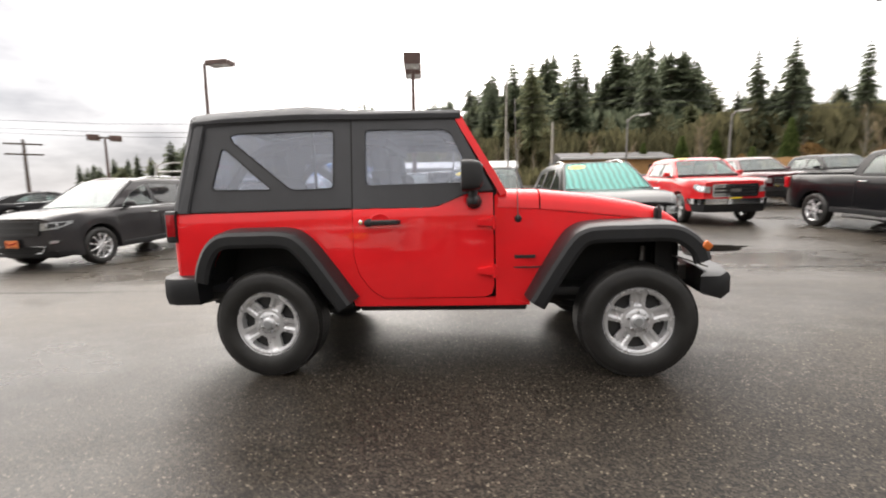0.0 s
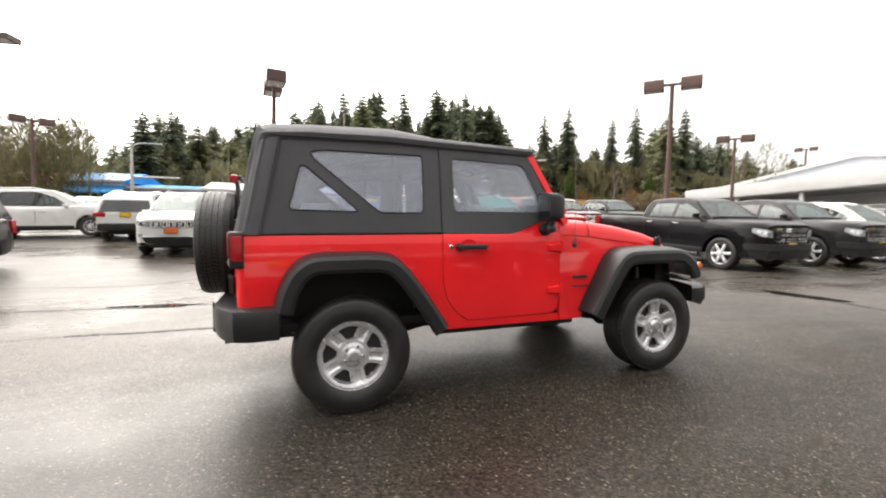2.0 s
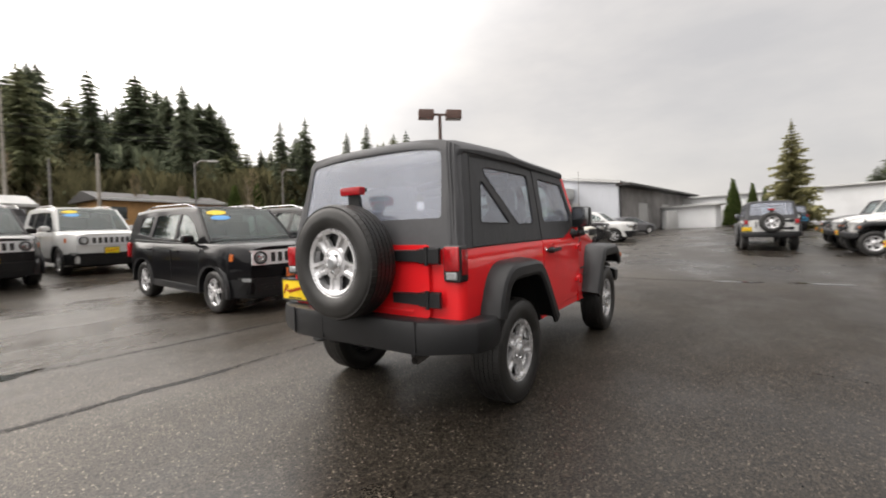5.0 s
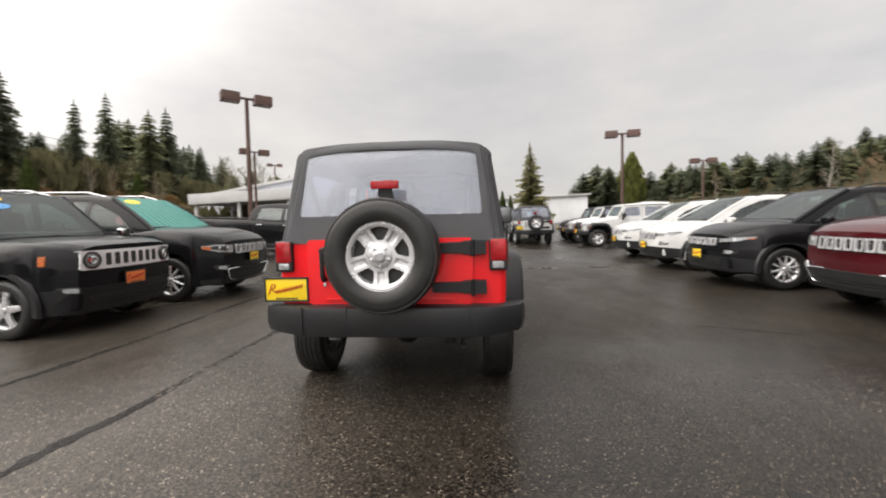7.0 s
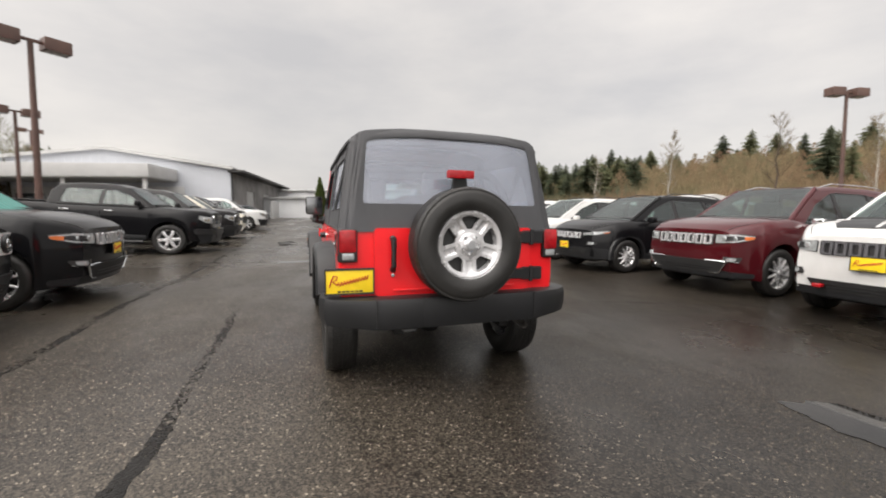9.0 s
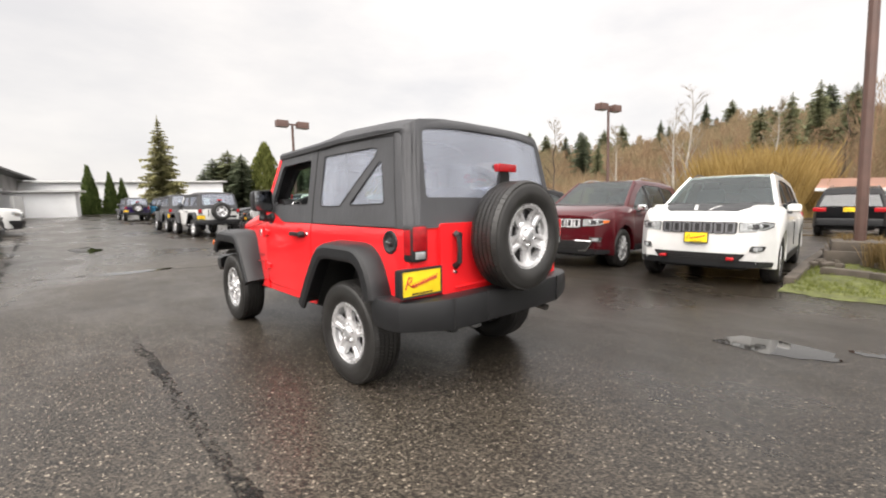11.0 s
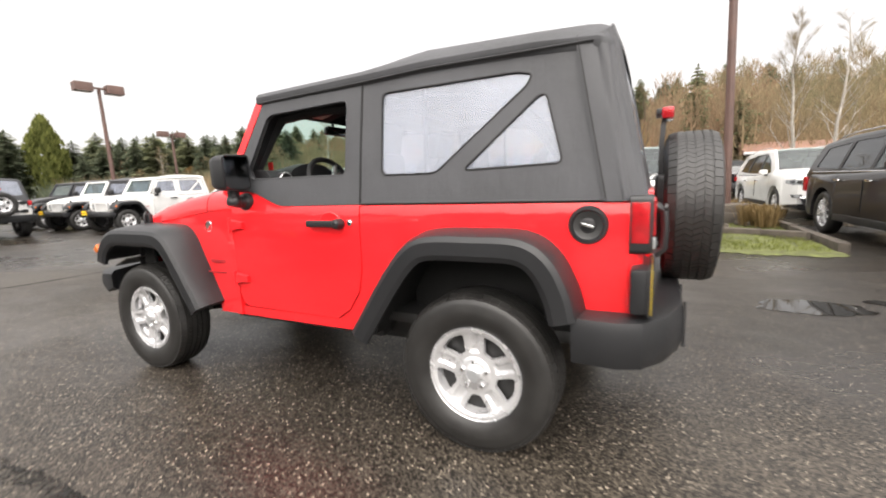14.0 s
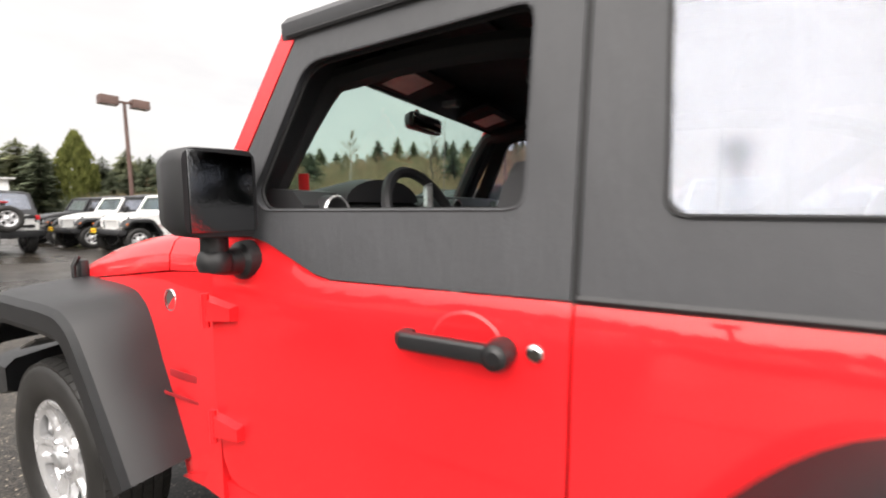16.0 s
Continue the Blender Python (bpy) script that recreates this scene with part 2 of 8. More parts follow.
    l.new(tone.outputs["Color"], toned.inputs[7])
    l.new(toned.outputs[2], b.inputs["Base Color"])
    # roughness falls and specular rises with that gloss
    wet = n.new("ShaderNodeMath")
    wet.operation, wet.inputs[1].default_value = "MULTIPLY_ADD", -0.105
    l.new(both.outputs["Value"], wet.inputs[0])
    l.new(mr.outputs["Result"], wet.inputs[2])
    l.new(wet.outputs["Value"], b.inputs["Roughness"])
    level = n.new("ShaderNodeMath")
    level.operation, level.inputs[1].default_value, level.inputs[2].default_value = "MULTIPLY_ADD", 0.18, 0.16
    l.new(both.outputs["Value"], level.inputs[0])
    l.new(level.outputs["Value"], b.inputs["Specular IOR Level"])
    ms = n.new("ShaderNodeMapRange")
    ms.interpolation_type = "SMOOTHSTEP"
    ms.inputs["From Min"].default_value, ms.inputs["From Max"].default_value = 0.38, 0.62
    ms.inputs["To Min"].default_value, ms.inputs["To Max"].default_value = 0.14, 0.42
    l.new(film.outputs["Fac"], ms.inputs["Value"])
    bp = bump_node(n, l, stones.outputs["Distance"], 0.4, 0.004)
    l.new(ms.outputs["Result"], bp.inputs["Strength"])
    # slow swells that break the reflections up
    sw = bump_node(n, l, noise_node(n, l, 2.6, 4, 0.5).outputs["Fac"], 0.10, 0.03)
    l.new(sw.outputs["Normal"], bp.inputs["Normal"])
    l.new(bp.outputs["Normal"], b.inputs["Normal"])
    return m


def worn_tar():
    """Old joint filler, broken away in flecks so that the paving shows through."""
    m = surface("tar_seam", (0.0125, 0.0115, 0.0105), 0.5, 0, 3.0, 0.4, 60, 0.9, 0.008, 0.2)
    n, l = m.node_tree.nodes, m.node_tree.links
    b = n["Principled BSDF"]
    fleck, broad = noise_node(n, l, 26.0, 5, 0.7), noise_node(n, l, 0.9, 3, 0.6)
    add = n.new("ShaderNodeMath")
    add.operation = "MULTIPLY_ADD"
    add.inputs[1].default_value = 0.9
    l.new(broad.outputs["Fac"], add.inputs[0])
    l.new(fleck.outputs["Fac"], add.inputs[2])
    cut = n.new("ShaderNodeMapRange")
    cut.inputs["From Min"].default_value, cut.inputs["From Max"].default_value = 0.86, 1.06
    l.new(add.outputs["Value"], cut.inputs["Value"])
    tr, mx = n.new("ShaderNodeBsdfTransparent"), n.new("ShaderNodeMixShader")
    l.new(cut.outputs["Result"], mx.inputs["Fac"])
    l.new(tr.outputs["BSDF"], mx.inputs[1])
    l.new(b.outputs["BSDF"], mx.inputs[2])
    l.new(mx.outputs["Shader"], n["Material Output"].inputs["Surface"])
    return m


def pleated(name, colour):
    """A folded foil sunshade: upright pleats in relief and tone."""
    m, n, l, b = shader(name)
    tc, wv = n.new("ShaderNodeTexCoord"), n.new("ShaderNodeTexWave")
    wv.bands_direction = "Y"
    wv.inputs["Scale"].default_value, wv.inputs["Distortion"].default_value, wv.inputs["Detail"].default_value = 2.6, 2.5, 2.0
    l.new(tc.outputs["Object"], wv.inputs["Vector"])
    r = ramp_node(n, l, wv.outputs["Fac"], tint(colour, 0.55), tint(colour, 1.15), 0.0, 0.8)
    l.new(r.outputs["Color"], b.inputs["Base Color"])
    b.inputs["Roughness"].default_value = 0.5
    b.inputs["Specular IOR Level"].default_value = 0.2
    b.inputs["Coat Weight"].default_value, b.inputs["Coat Roughness"].default_value = 0.25, 0.02
    l.new(bump_node(n, l, wv.outputs["Fac"], 0.5, 0.02).outputs["Normal"], b.inputs["Normal"])
    return m


def leaf_mat(name, dark, light, rough=0.7):
    m, n, l, b = shader(name)
    geo = n.new("ShaderNodeNewGeometry")
    r = ramp_node(n, l, geo.outputs["Random Per Island"], dark, light, 0.0, 1.0)
    nz = noise_node(n, l, 0.6, 3)
    r2 = ramp_node(n, l, nz.outputs["Fac"], (0.75, 0.75, 0.75), (1.25, 1.25, 1.25))
    mx = n.new("ShaderNodeMix")
    mx.data_type, mx.blend_type = "RGBA", "MULTIPLY"
    mx.inputs["Factor"].default_value = 1.0
    l.new(r.outputs["Color"], mx.inputs[6])
    l.new(r2.outputs["Color"], mx.inputs[7])
    l.new(mx.outputs[2], b.inputs["Base Color"])
    b.inputs["Roughness"].default_value = rough
    b.inputs["Specular IOR Level"].default_value = 0.08
    # thin sprays let light through
    tl, ms = n.new("ShaderNodeBsdfTranslucent"), n.new("ShaderNodeMixShader")
    l.new(mx.outputs[2], tl.inputs["Color"])
    ms.inputs["Fac"].default_value = 0.55
    l.new(b.outputs["BSDF"], ms.inputs[1])
    l.new(tl.outputs["BSDF"], ms.inputs[2])
    l.new(ms.outputs["Shader"], n["Material Output"].inputs["Surface"])
    return m


def winter_mat():
    """Leafless twigs that drift between tan, red-brown and olive from one stand of trees to the next."""
    m = leaf_mat("winter_twigs", (0.7, 0.7, 0.7), (1.25, 1.25, 1.25))
    n, l = m.node_tree.nodes, m.node_tree.links
    stand = noise_node(n, l, 0.085, 3, 0.55)
    hue = n.new("ShaderNodeValToRGB")
    for k, (p, c) in enumerate(((0.32, (0.165, 0.165, 0.095, 1)), (0.48, (0.30, 0.232, 0.145, 1)), (0.66, (0.255, 0.165, 0.11, 1)))):
        e = hue.color_ramp.elements[k] if k < 2 else hue.color_ramp.elements.new(p)
        e.position, e.color = p, c
    l.new(stand.outputs["Fac"], hue.inputs["Fac"])
    b, tl = n["Principled BSDF"], [q for q in n if q.bl_idname == "ShaderNodeBsdfTranslucent"][0]
    src = b.inputs["Base Color"].links[0].from_socket
    mx = n.new("ShaderNodeMix")
    mx.data_type, mx.blend_type = "RGBA", "MULTIPLY"
    mx.inputs["Factor"].default_value = 1.0
    l.new(src, mx.inputs[6])
    l.new(hue.outputs["Color"], mx.inputs[7])
    l.new(mx.outputs[2], b.inputs["Base Color"])
    l.new(mx.outputs[2], tl.inputs["Color"])
    return m


M = {
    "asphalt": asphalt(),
    "water": surface("standing_water", (0.010, 0.009, 0.0075), 0.025, 0, 4.0, 0.4, 6.0, 0.0, 0.002, 0.27, 0.01),
    "tar": worn_tar(),
    "red": car_paint("red_paint", (0.80, 0.019, 0.024)),
    "white": car_paint("white_paint", (0.62, 0.62, 0.61)),
    "black": car_paint("black_paint", (0.006, 0.006, 0.007), 0.0, 0.42),
    "charcoal": car_paint("charcoal_paint", (0.020, 0.019, 0.020), 0.1, 0.55),
    "grey": car_paint("grey_paint", (0.14, 0.14, 0.15), 0.4),
    "silver": car_paint("silver_paint", (0.42, 0.43, 0.44), 0.5),
    "maroon": car_paint("maroon_paint", (0.062, 0.005, 0.008), 0.1, 0.85),
    "truck_red": car_paint("truck_red_paint", (0.48, 0.015, 0.018)),
    "purple": car_paint("purple_paint", (0.035, 0.02, 0.09), 0.2),
    "blue": car_paint("blue_paint", (0.05, 0.28, 0.48), 0.1),
    "cream": car_paint("cream_paint", (0.72, 0.68, 0.58)),
    "plastic": surface("textured_black_plastic", (0.0150, 0.0155, 0.0168), 0.39, 0, 5.0, 0.14, 420, 0.3, 0.0012, 0.38, 0.07, streak=(1.2, 1.2, 0.7)),
    "trim": surface("dark_trim", (0.012, 0.012, 0.013), 0.42, 0, 5, 0.2, 200, 0.08, 0.001),
    "canvas": surface("black_canvas", (0.044, 0.045, 0.049), 0.62, 0, 2.2, 0.24, 420, 0.45, 0.0012, fold=0.2),
    "canvas_edge": surface("black_canvas_edge", (0.012, 0.012, 0.013), 0.7, 0, 3.0, 0.2, 500, 0.2, 0.0008),
    "vinyl": clear_sheet("clear_vinyl", (0.82, 0.85, 0.92), 0.19, 0.09, 0.035),
    "glass": clear_sheet("clear_glass", (0.74, 0.84, 0.80), 0.02, 0.01, 0.0),
    "carglass": clear_sheet("car_glass", (0.66, 0.74, 0.72), 0.015, 0.01, 0.035),
    "privacy": clear_sheet("dark_car_glass", (0.36, 0.38, 0.38), 0.02, 0.01, 0.05),
    "shopglass": surface("dark_shop_glass", (0.030, 0.040, 0.042), 0.03, 0, 1.4, 0.5, 40, 0.0, 0.001, 0.6, 0.015),
    "nose_silver": car_paint("silver_nose_paint", (0.74, 0.75, 0.76), 0.15, 0.5),
    "slate": car_paint("dark_slate_paint", (0.040, 0.038, 0.040), 0.15, 0.6),
    "shade": pleated("teal_sunshade", (0.055, 0.26, 0.225)),
    "rubber": surface("tyre_rubber", (0.0165, 0.0158, 0.015), 0.46, 0, 9, 0.36, 240, 0.2, 0.001),
    "alloy": surface("silver_alloy", (0.64, 0.64, 0.65), 0.28, 0.58, 8, 0.12, 200, 0.04, 0.0005),
    "chrome": surface("chrome", (0.75, 0.76, 0.77), 0.09, 1.0, 6, 0.06, 90, 0.02, 0.0005, 0.5, 0.04),
    "mirror": surface("wet_mirror_glass", (0.20, 0.205, 0.21), 0.07, 1.0, 6, 0.1, 160, 0.25, 0.002, 0.5, 0.03),
    "decal": surface("faded_red_decal", (0.30, 0.012, 0.016), 0.4, 0, 20, 0.2, 100, 0.0),
    "steel": surface("bare_steel", (0.20, 0.19, 0.18), 0.45, 0.7, 7, 0.3, 120, 0.15, 0.001),
    "under": surface("underbody_black", (0.014, 0.014, 0.014), 0.7, 0, 6, 0.3, 90, 0.2, 0.002),
    "tail_red": surface("red_lamp_lens", (0.34, 0.008, 0.012), 0.10, 0, 30, 0.25, 160, 0.25, 0.002),
    "lamp_clear": surface("clear_lamp_lens", (0.36, 0.375, 0.38), 0.08, 0.3, 25, 0.25, 120, 0.2, 0.002),
    "amber": surface("amber_lens", (0.52, 0.13, 0.03), 0.12, 0, 30, 0.2, 120, 0.2, 0.002),
    "plate_yellow": surface("yellow_plate", (0.85, 0.60, 0.02), 0.35, 0, 14, 0.06, 100, 0.05, 0.0005),
    "plate_orange": surface("orange_plate", (0.75, 0.20, 0.05), 0.35, 0, 14, 0.06, 100, 0.05, 0.0005),
    "ink_red": surface("red_ink", (0.45, 0.02, 0.02), 0.45, 0, 20, 0.1, 100, 0.0),
    "ink_black": surface("black_ink", (0.02, 0.02, 0.02), 0.45, 0, 20, 0.1, 100, 0.0),
    "sticker_yellow": surface("yellow_sticker", (0.85, 0.62, 0.03), 0.3, 0, 14, 0.06, 100, 0.0),
    "sticker_blue": surface("blue_sticker", (0.10, 0.35, 0.70), 0.3, 0, 14, 0.06, 100, 0.0),
    "seat": surface("dark_seat_cloth", (0.035, 0.035, 0.037), 0.85, 0, 5, 0.2, 500, 0.3, 0.001),
    "dash": surface("dashboard_plastic", (0.022, 0.022, 0.024), 0.55, 0, 4, 0.2, 300, 0.2, 0.0008),
    "paper": surface("pale_paper", (0.72, 0.70, 0.66), 0.7, 0, 20, 0.1, 200, 0.05),
    "pole": surface("brown_painted_steel", (0.085, 0.045, 0.035), 0.5, 0.0, 2.0, 0.25, 60, 0.1, 0.001),
    "lens": surface("frosted_lamp_lens", (0.45, 0.44, 0.42), 0.25, 0, 6, 0.15, 80, 0.05),
    "wall_white": surface("white_rendered_wall", (0.72, 0.73, 0.74), 0.75, 0, 0.5, 0.08, 25, 0.15, 0.004),
    "metal_white": surface("white_metal_siding", (0.52, 0.54, 0.58), 0.5, 0, 0.4, 0.06, 30, 0.1, 0.003),
    "fascia": surface("pale_fascia", (0.49, 0.49, 0.485), 0.6, 0, 0.6, 0.10, 20, 0.1, 0.003),
    "wall_dark": surface("dark_weathered_wall", (0.25, 0.24, 0.235), 0.8, 0, 0.5, 0.35, 25, 0.2, 0.004),
    "roof_dark": surface("dark_roof_edge", (0.05, 0.048, 0.047), 0.6, 0, 0.7, 0.2, 20, 0.1, 0.003),
    "roof_pale": surface("pale_grey_roof", (0.34, 0.34, 0.335), 0.6, 0, 0.6, 0.15, 20, 0.1, 0.003),
    "blue_roof": surface("blue_metal_roof", (0.03, 0.27, 0.60), 0.4, 0, 0.6, 0.12, 20, 0.1, 0.003),
    "red_roof": surface("red_metal_roof", (0.42, 0.05, 0.04), 0.45, 0, 0.6, 0.15, 20, 0.1, 0.003),
    "rust_roof": surface("faded_rust_roof", (0.24, 0.13, 0.095), 0.6, 0, 0.6, 0.3, 20, 0.1, 0.003),
    "wood_fence": surface("orange_wood_fence", (0.42, 0.24, 0.10), 0.8, 0, 1.5, 0.25, 60, 0.3, 0.004),
    "kerb": surface("weathered_timber_kerb", (0.075, 0.062, 0.05), 0.9, 0, 3, 0.4, 60, 0.5, 0.006),
    "soil": surface("damp_bark_soil", (0.085, 0.055, 0.038), 0.9, 0, 5, 0.4, 40, 0.7, 0.015),
    "moss": surface("mossy_grass", (0.098, 0.108, 0.034), 0.9, 0, 7, 0.6, 60, 0.7, 0.01),
    "grass": leaf_mat("grass_blades", (0.08, 0.10, 0.02), (0.22, 0.24, 0.06)),
    "dry_grass": leaf_mat("dry_grass_blades", (0.13, 0.090, 0.040), (0.29, 0.205, 0.10)),
    "bark": surface("conifer_bark", (0.075, 0.055, 0.042), 0.9, 0, 2, 0.3, 20, 0.6, 0.02),
    "pale_bark": surface("pale_alder_bark", (0.30, 0.275, 0.24), 0.85, 0, 3, 0.25, 20, 0.4, 0.01),
    # fir needles kept pale: the haze of distance is put into their colour
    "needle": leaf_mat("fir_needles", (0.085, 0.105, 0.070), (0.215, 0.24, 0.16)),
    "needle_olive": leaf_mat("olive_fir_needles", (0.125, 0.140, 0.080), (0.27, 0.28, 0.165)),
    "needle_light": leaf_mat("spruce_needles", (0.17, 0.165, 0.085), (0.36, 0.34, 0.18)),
    "cypress": leaf_mat("cypress_green", (0.045, 0.070, 0.022), (0.13, 0.165, 0.055)),
    "cypress_light": leaf_mat("yellow_green_sprays", (0.10, 0.115, 0.035), (0.22, 0.235, 0.075)),
    "twig": leaf_mat("bare_twigs", (0.14, 0.108, 0.068), (0.31, 0.25, 0.155)),
    "twig_yellow": leaf_mat("willow_twigs", (0.26, 0.175, 0.06), (0.44, 0.315, 0.13)),
    "olive": leaf_mat("olive_brown_leaves", (0.070, 0.068, 0.038), (0.165, 0.15, 0.08)),
    "winter": winter_mat(),
    "rust_leaf": leaf_mat("rust_leaves", (0.13, 0.075, 0.028), (0.27, 0.17, 0.075)),
    "scrub": surface("brown_scrub_hill", (0.17, 0.132, 0.082), 0.95, 0, 0.05, 0.35, 1.2, 0.8, 0.3),
}


# ---- mesh helpers ----
def part(name, bm, material, parent=None, label="", sharp=35, m=None):
    """Links a bmesh as one mesh object, under a thing or a part if one is given."""
    bmesh.ops.recalc_face_normals(bm, faces=bm.faces)
    me = bpy.data.meshes.new(name)
    bm.to_mesh(me)
    bm.free()
    me.polygons.foreach_set("use_smooth", [True] * len(me.polygons))
    me.set_sharp_from_angle(angle=radians(sharp))
    me.materials.append(material)
    ob = new(name, me)
    if parent is not None:
        ob.parent = parent
    if m is not None:
        ob.matrix_basis = m
    if label:
        ob["label"] = label
    return ob


def again(ob, parent, m, name=None):
    """Another object on the same mesh."""
    o = new(name or ob.name.split(".")[0], ob.data)
    o.parent, o.matrix_basis = parent, m
    return o


def thing(name, label, category, m=None, group="", kind=""):
    e = new(name)
    e.empty_display_size = 0.1
    if m is not None:
        e.matrix_basis = m
    return tagged(e, label, category, group, kind)


def rounded(poly, r, seg=3):
    """The polygon with its corners rounded; r: one radius, or one for each corner."""
    out, n = [], len(poly)
    for i in range(n):
        p, a, b = Vector(poly[i]), Vector(poly[i - 1]), Vector(poly[(i + 1) % n])
        ri = r[i] if isinstance(r, (list, tuple)) else r
        da, db = a - p, b - p
        k = min(ri, da.length * 0.45, db.length * 0.45)
        if k < 1e-4:
            out.append(tuple(p))
            continue
        s, e = p + da.normalized() * k, p + db.normalized() * k
        for j in range(seg + 1):
            t = j / seg
            out.append(tuple(s * (1 - t) ** 2 + p * 2 * t * (1 - t) + e * t * t))
    return out


def sheet(outer, holes=(), thick=0.02, put=None, cuts_u=(), cuts_v=()):
    """A flat plate with holes, in (u, v), of a thickness along w; put(u, v, w) lays it in space."""
    bm = bmesh.new()
    edges = []
    for loop in (outer, *holes):
        vs = [bm.verts.new((u, v, 0)) for u, v in loop]
        edges += [bm.edges.new((vs[i], vs[(i + 1) % len(vs)])) for i in range(len(vs))]
    bmesh.ops.triangle_fill(bm, edges=edges, use_beauty=True, use_dissolve=False)
    for axis, cuts in ((0, cuts_u), (1, cuts_v)):
        for c in cuts:
            co, no = [0, 0, 0], [0, 0, 0]
            co[axis], no[axis] = c, 1
            bmesh.ops.bisect_plane(bm, geom=bm.verts[:] + bm.edges[:] + bm.faces[:], plane_co=co, plane_no=no, dist=1e-5)
    if thick:
        border = [e for e in bm.edges if len(e.link_faces) == 1]
        ret = bmesh.ops.duplicate(bm, geom=bm.verts[:] + bm.edges[:] + bm.faces[:])
        vm = ret["vert_map"]
        for e in border:
            a, b = e.verts
            bm.faces.new((a, b, vm[b], vm[a]))
        for v in {x for f in ret["geom"] if isinstance(f, bmesh.types.BMFace) for x in f.verts}:
            v.co.z = thick
    if put:
        for v in bm.verts:
            v.co = put(*v.co)
    return bm


def loft(sections, closed=True, caps=True):
    """Skins rings of equally many points."""
    bm = bmesh.new()
    rings = [[bm.verts.new(p) for p in s] for s in sections]
    n = len(rings[0])
    for a, b in zip(rings, rings[1:]):
        for i in range(n if closed else n - 1):
            j = (i + 1) % n
            bm.faces.new((a[i], a[j], b[j], b[i]))
    if caps:
        bm.faces.new(rings[0][::-1])
        bm.faces.new(rings[-1])
    return bm


def add_box(bm, size, m=None, bevel=0.0, seg=2):
    r = bmesh.ops.create_cube(bm, size=1.0, matrix=(m or Matrix()) @ Matrix.Diagonal((*size, 1)))
    if bevel:
        es = list({e for v in r["verts"] for e in v.link_edges})
        bmesh.ops.bevel(bm, geom=es, offset=bevel, segments=seg, affect="EDGES", profile=0.6)
    return bm


def box(size, at=(0, 0, 0), bevel=0.0, turn=(0, 0, 0), seg=2):
    bm = bmesh.new()
    return add_box(bm, size, pose(*at, *turn), bevel, seg)


def add_tube(bm, pts, radius, seg=8, caps=True):
    """A round bar along points; radius: one, or one for each point."""
    pts = [Vector(p) for p in pts]
    rad = radius if isinstance(radius, (list, tuple)) else [radius] * len(pts)
    rings, side = [], None
    for i, p in enumerate(pts):
        d = (pts[min(i + 1, len(pts) - 1)] - pts[max(i - 1, 0)]).normalized()
        if side is None:
            side = d.orthogonal().normalized()
        side = (side - d * side.dot(d)).normalized()
        up = d.cross(side)
        rings.append([bm.verts.new(p + (side * math.cos(2 * math.pi * k / seg) + up * math.sin(2 * math.pi * k / seg)) * rad[i]) for k in range(seg)])
    for a, b in zip(rings, rings[1:]):
        for k in range(seg):
            bm.faces.new((a[k], a[(k + 1) % seg], b[(k + 1) % seg], b[k]))
    if caps:
        bm.faces.new(rings[0][::-1])
        bm.faces.new(rings[-1])
    return bm


def tube(pts, radius, seg=8, caps=True):
    return add_tube(bmesh.new(), pts, radius, seg, caps)


def lathe(profile, seg=48, wave=None):
    """Turns (radius, along) points about the y axis. wave(i, k): a change of the radius at profile point i, step k."""
    bm = bmesh.new()
    rings = []
    for i, (r, y) in enumerate(profile):
        if r < 1e-5:
            rings.append([bm.verts.new((0, y, 0))] * seg)
            continue
        rings.append([bm.verts.new(((r + (wave(i, k) if wave else 0)) * math.cos(2 * math.pi * k / seg), y, (r + (wave(i, k) if wave else 0)) * math.sin(2 * math.pi * k / seg))) for k in range(seg)])
    for a, b in zip(rings, rings[1:]):
        for k in range(seg):
            f = []
            for v in (a[k], a[(k + 1) % seg], b[(k + 1) % seg], b[k]):
                if v not in f:
                    f.append(v)
            if len(f) > 2:
                bm.faces.new(f)
    return bm


def lerp(a, b, t):
    return a + (b - a) * t


def curve_at(points, x):
    """Smooth value through (x, value) points, level at each point's neighbours."""
    if x <= points[0][0]:
        return points[0][1]
    for (x0, y0), (x1, y1) in zip(points, points[1:]):
        if x <= x1:
            return lerp(y0, y1, (x - x0) / (x1 - x0))
    return points[-1][1]


# ---- the ground: a paved lot, level round the subject and rising gently to the north ----
def ground_z(x, y):
    t = max(0.0, y - 4.2)
    rise = 0.055 * (t - 1.2 * (1 - math.exp(-t / 1.2)))
    rise = rise if y < 45 else 0.055 * (40.8 - 1.2) + 0.01 * min(y - 45, 60)
    s = max(0.0, x - 25)
    return rise + 0.012 * min(s, 60) * (1 if y < 30 else 0.4)


def build_ground():
    axis = []
    v = -60.0
    while v <= 110:
        axis.append(v)
        v += 0.6 if -8 < v < 14 else (2.0 if -30 < v < 45 else 6.0)
    axis = [-2500, -900, -350, -150, -90] + axis + [150, 260, 500, 1100, 2500]
    bm = bmesh.new()
    grid = [[bm.verts.new((x, y, ground_z(x, y))) for y in axis] for x in axis]
    for i in range(len(axis) - 1):
        for j in range(len(axis) - 1):
            bm.faces.new((grid[i][j], grid[i + 1][j], grid[i + 1][j + 1], grid[i][j + 1]))
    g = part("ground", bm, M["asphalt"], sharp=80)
    tagged(g, "wet dark asphalt car lot with pale stones and pools", "asphalt ground", kind="structure")


build_ground()


# ---- parked vehicles ----
WHEELS = {}


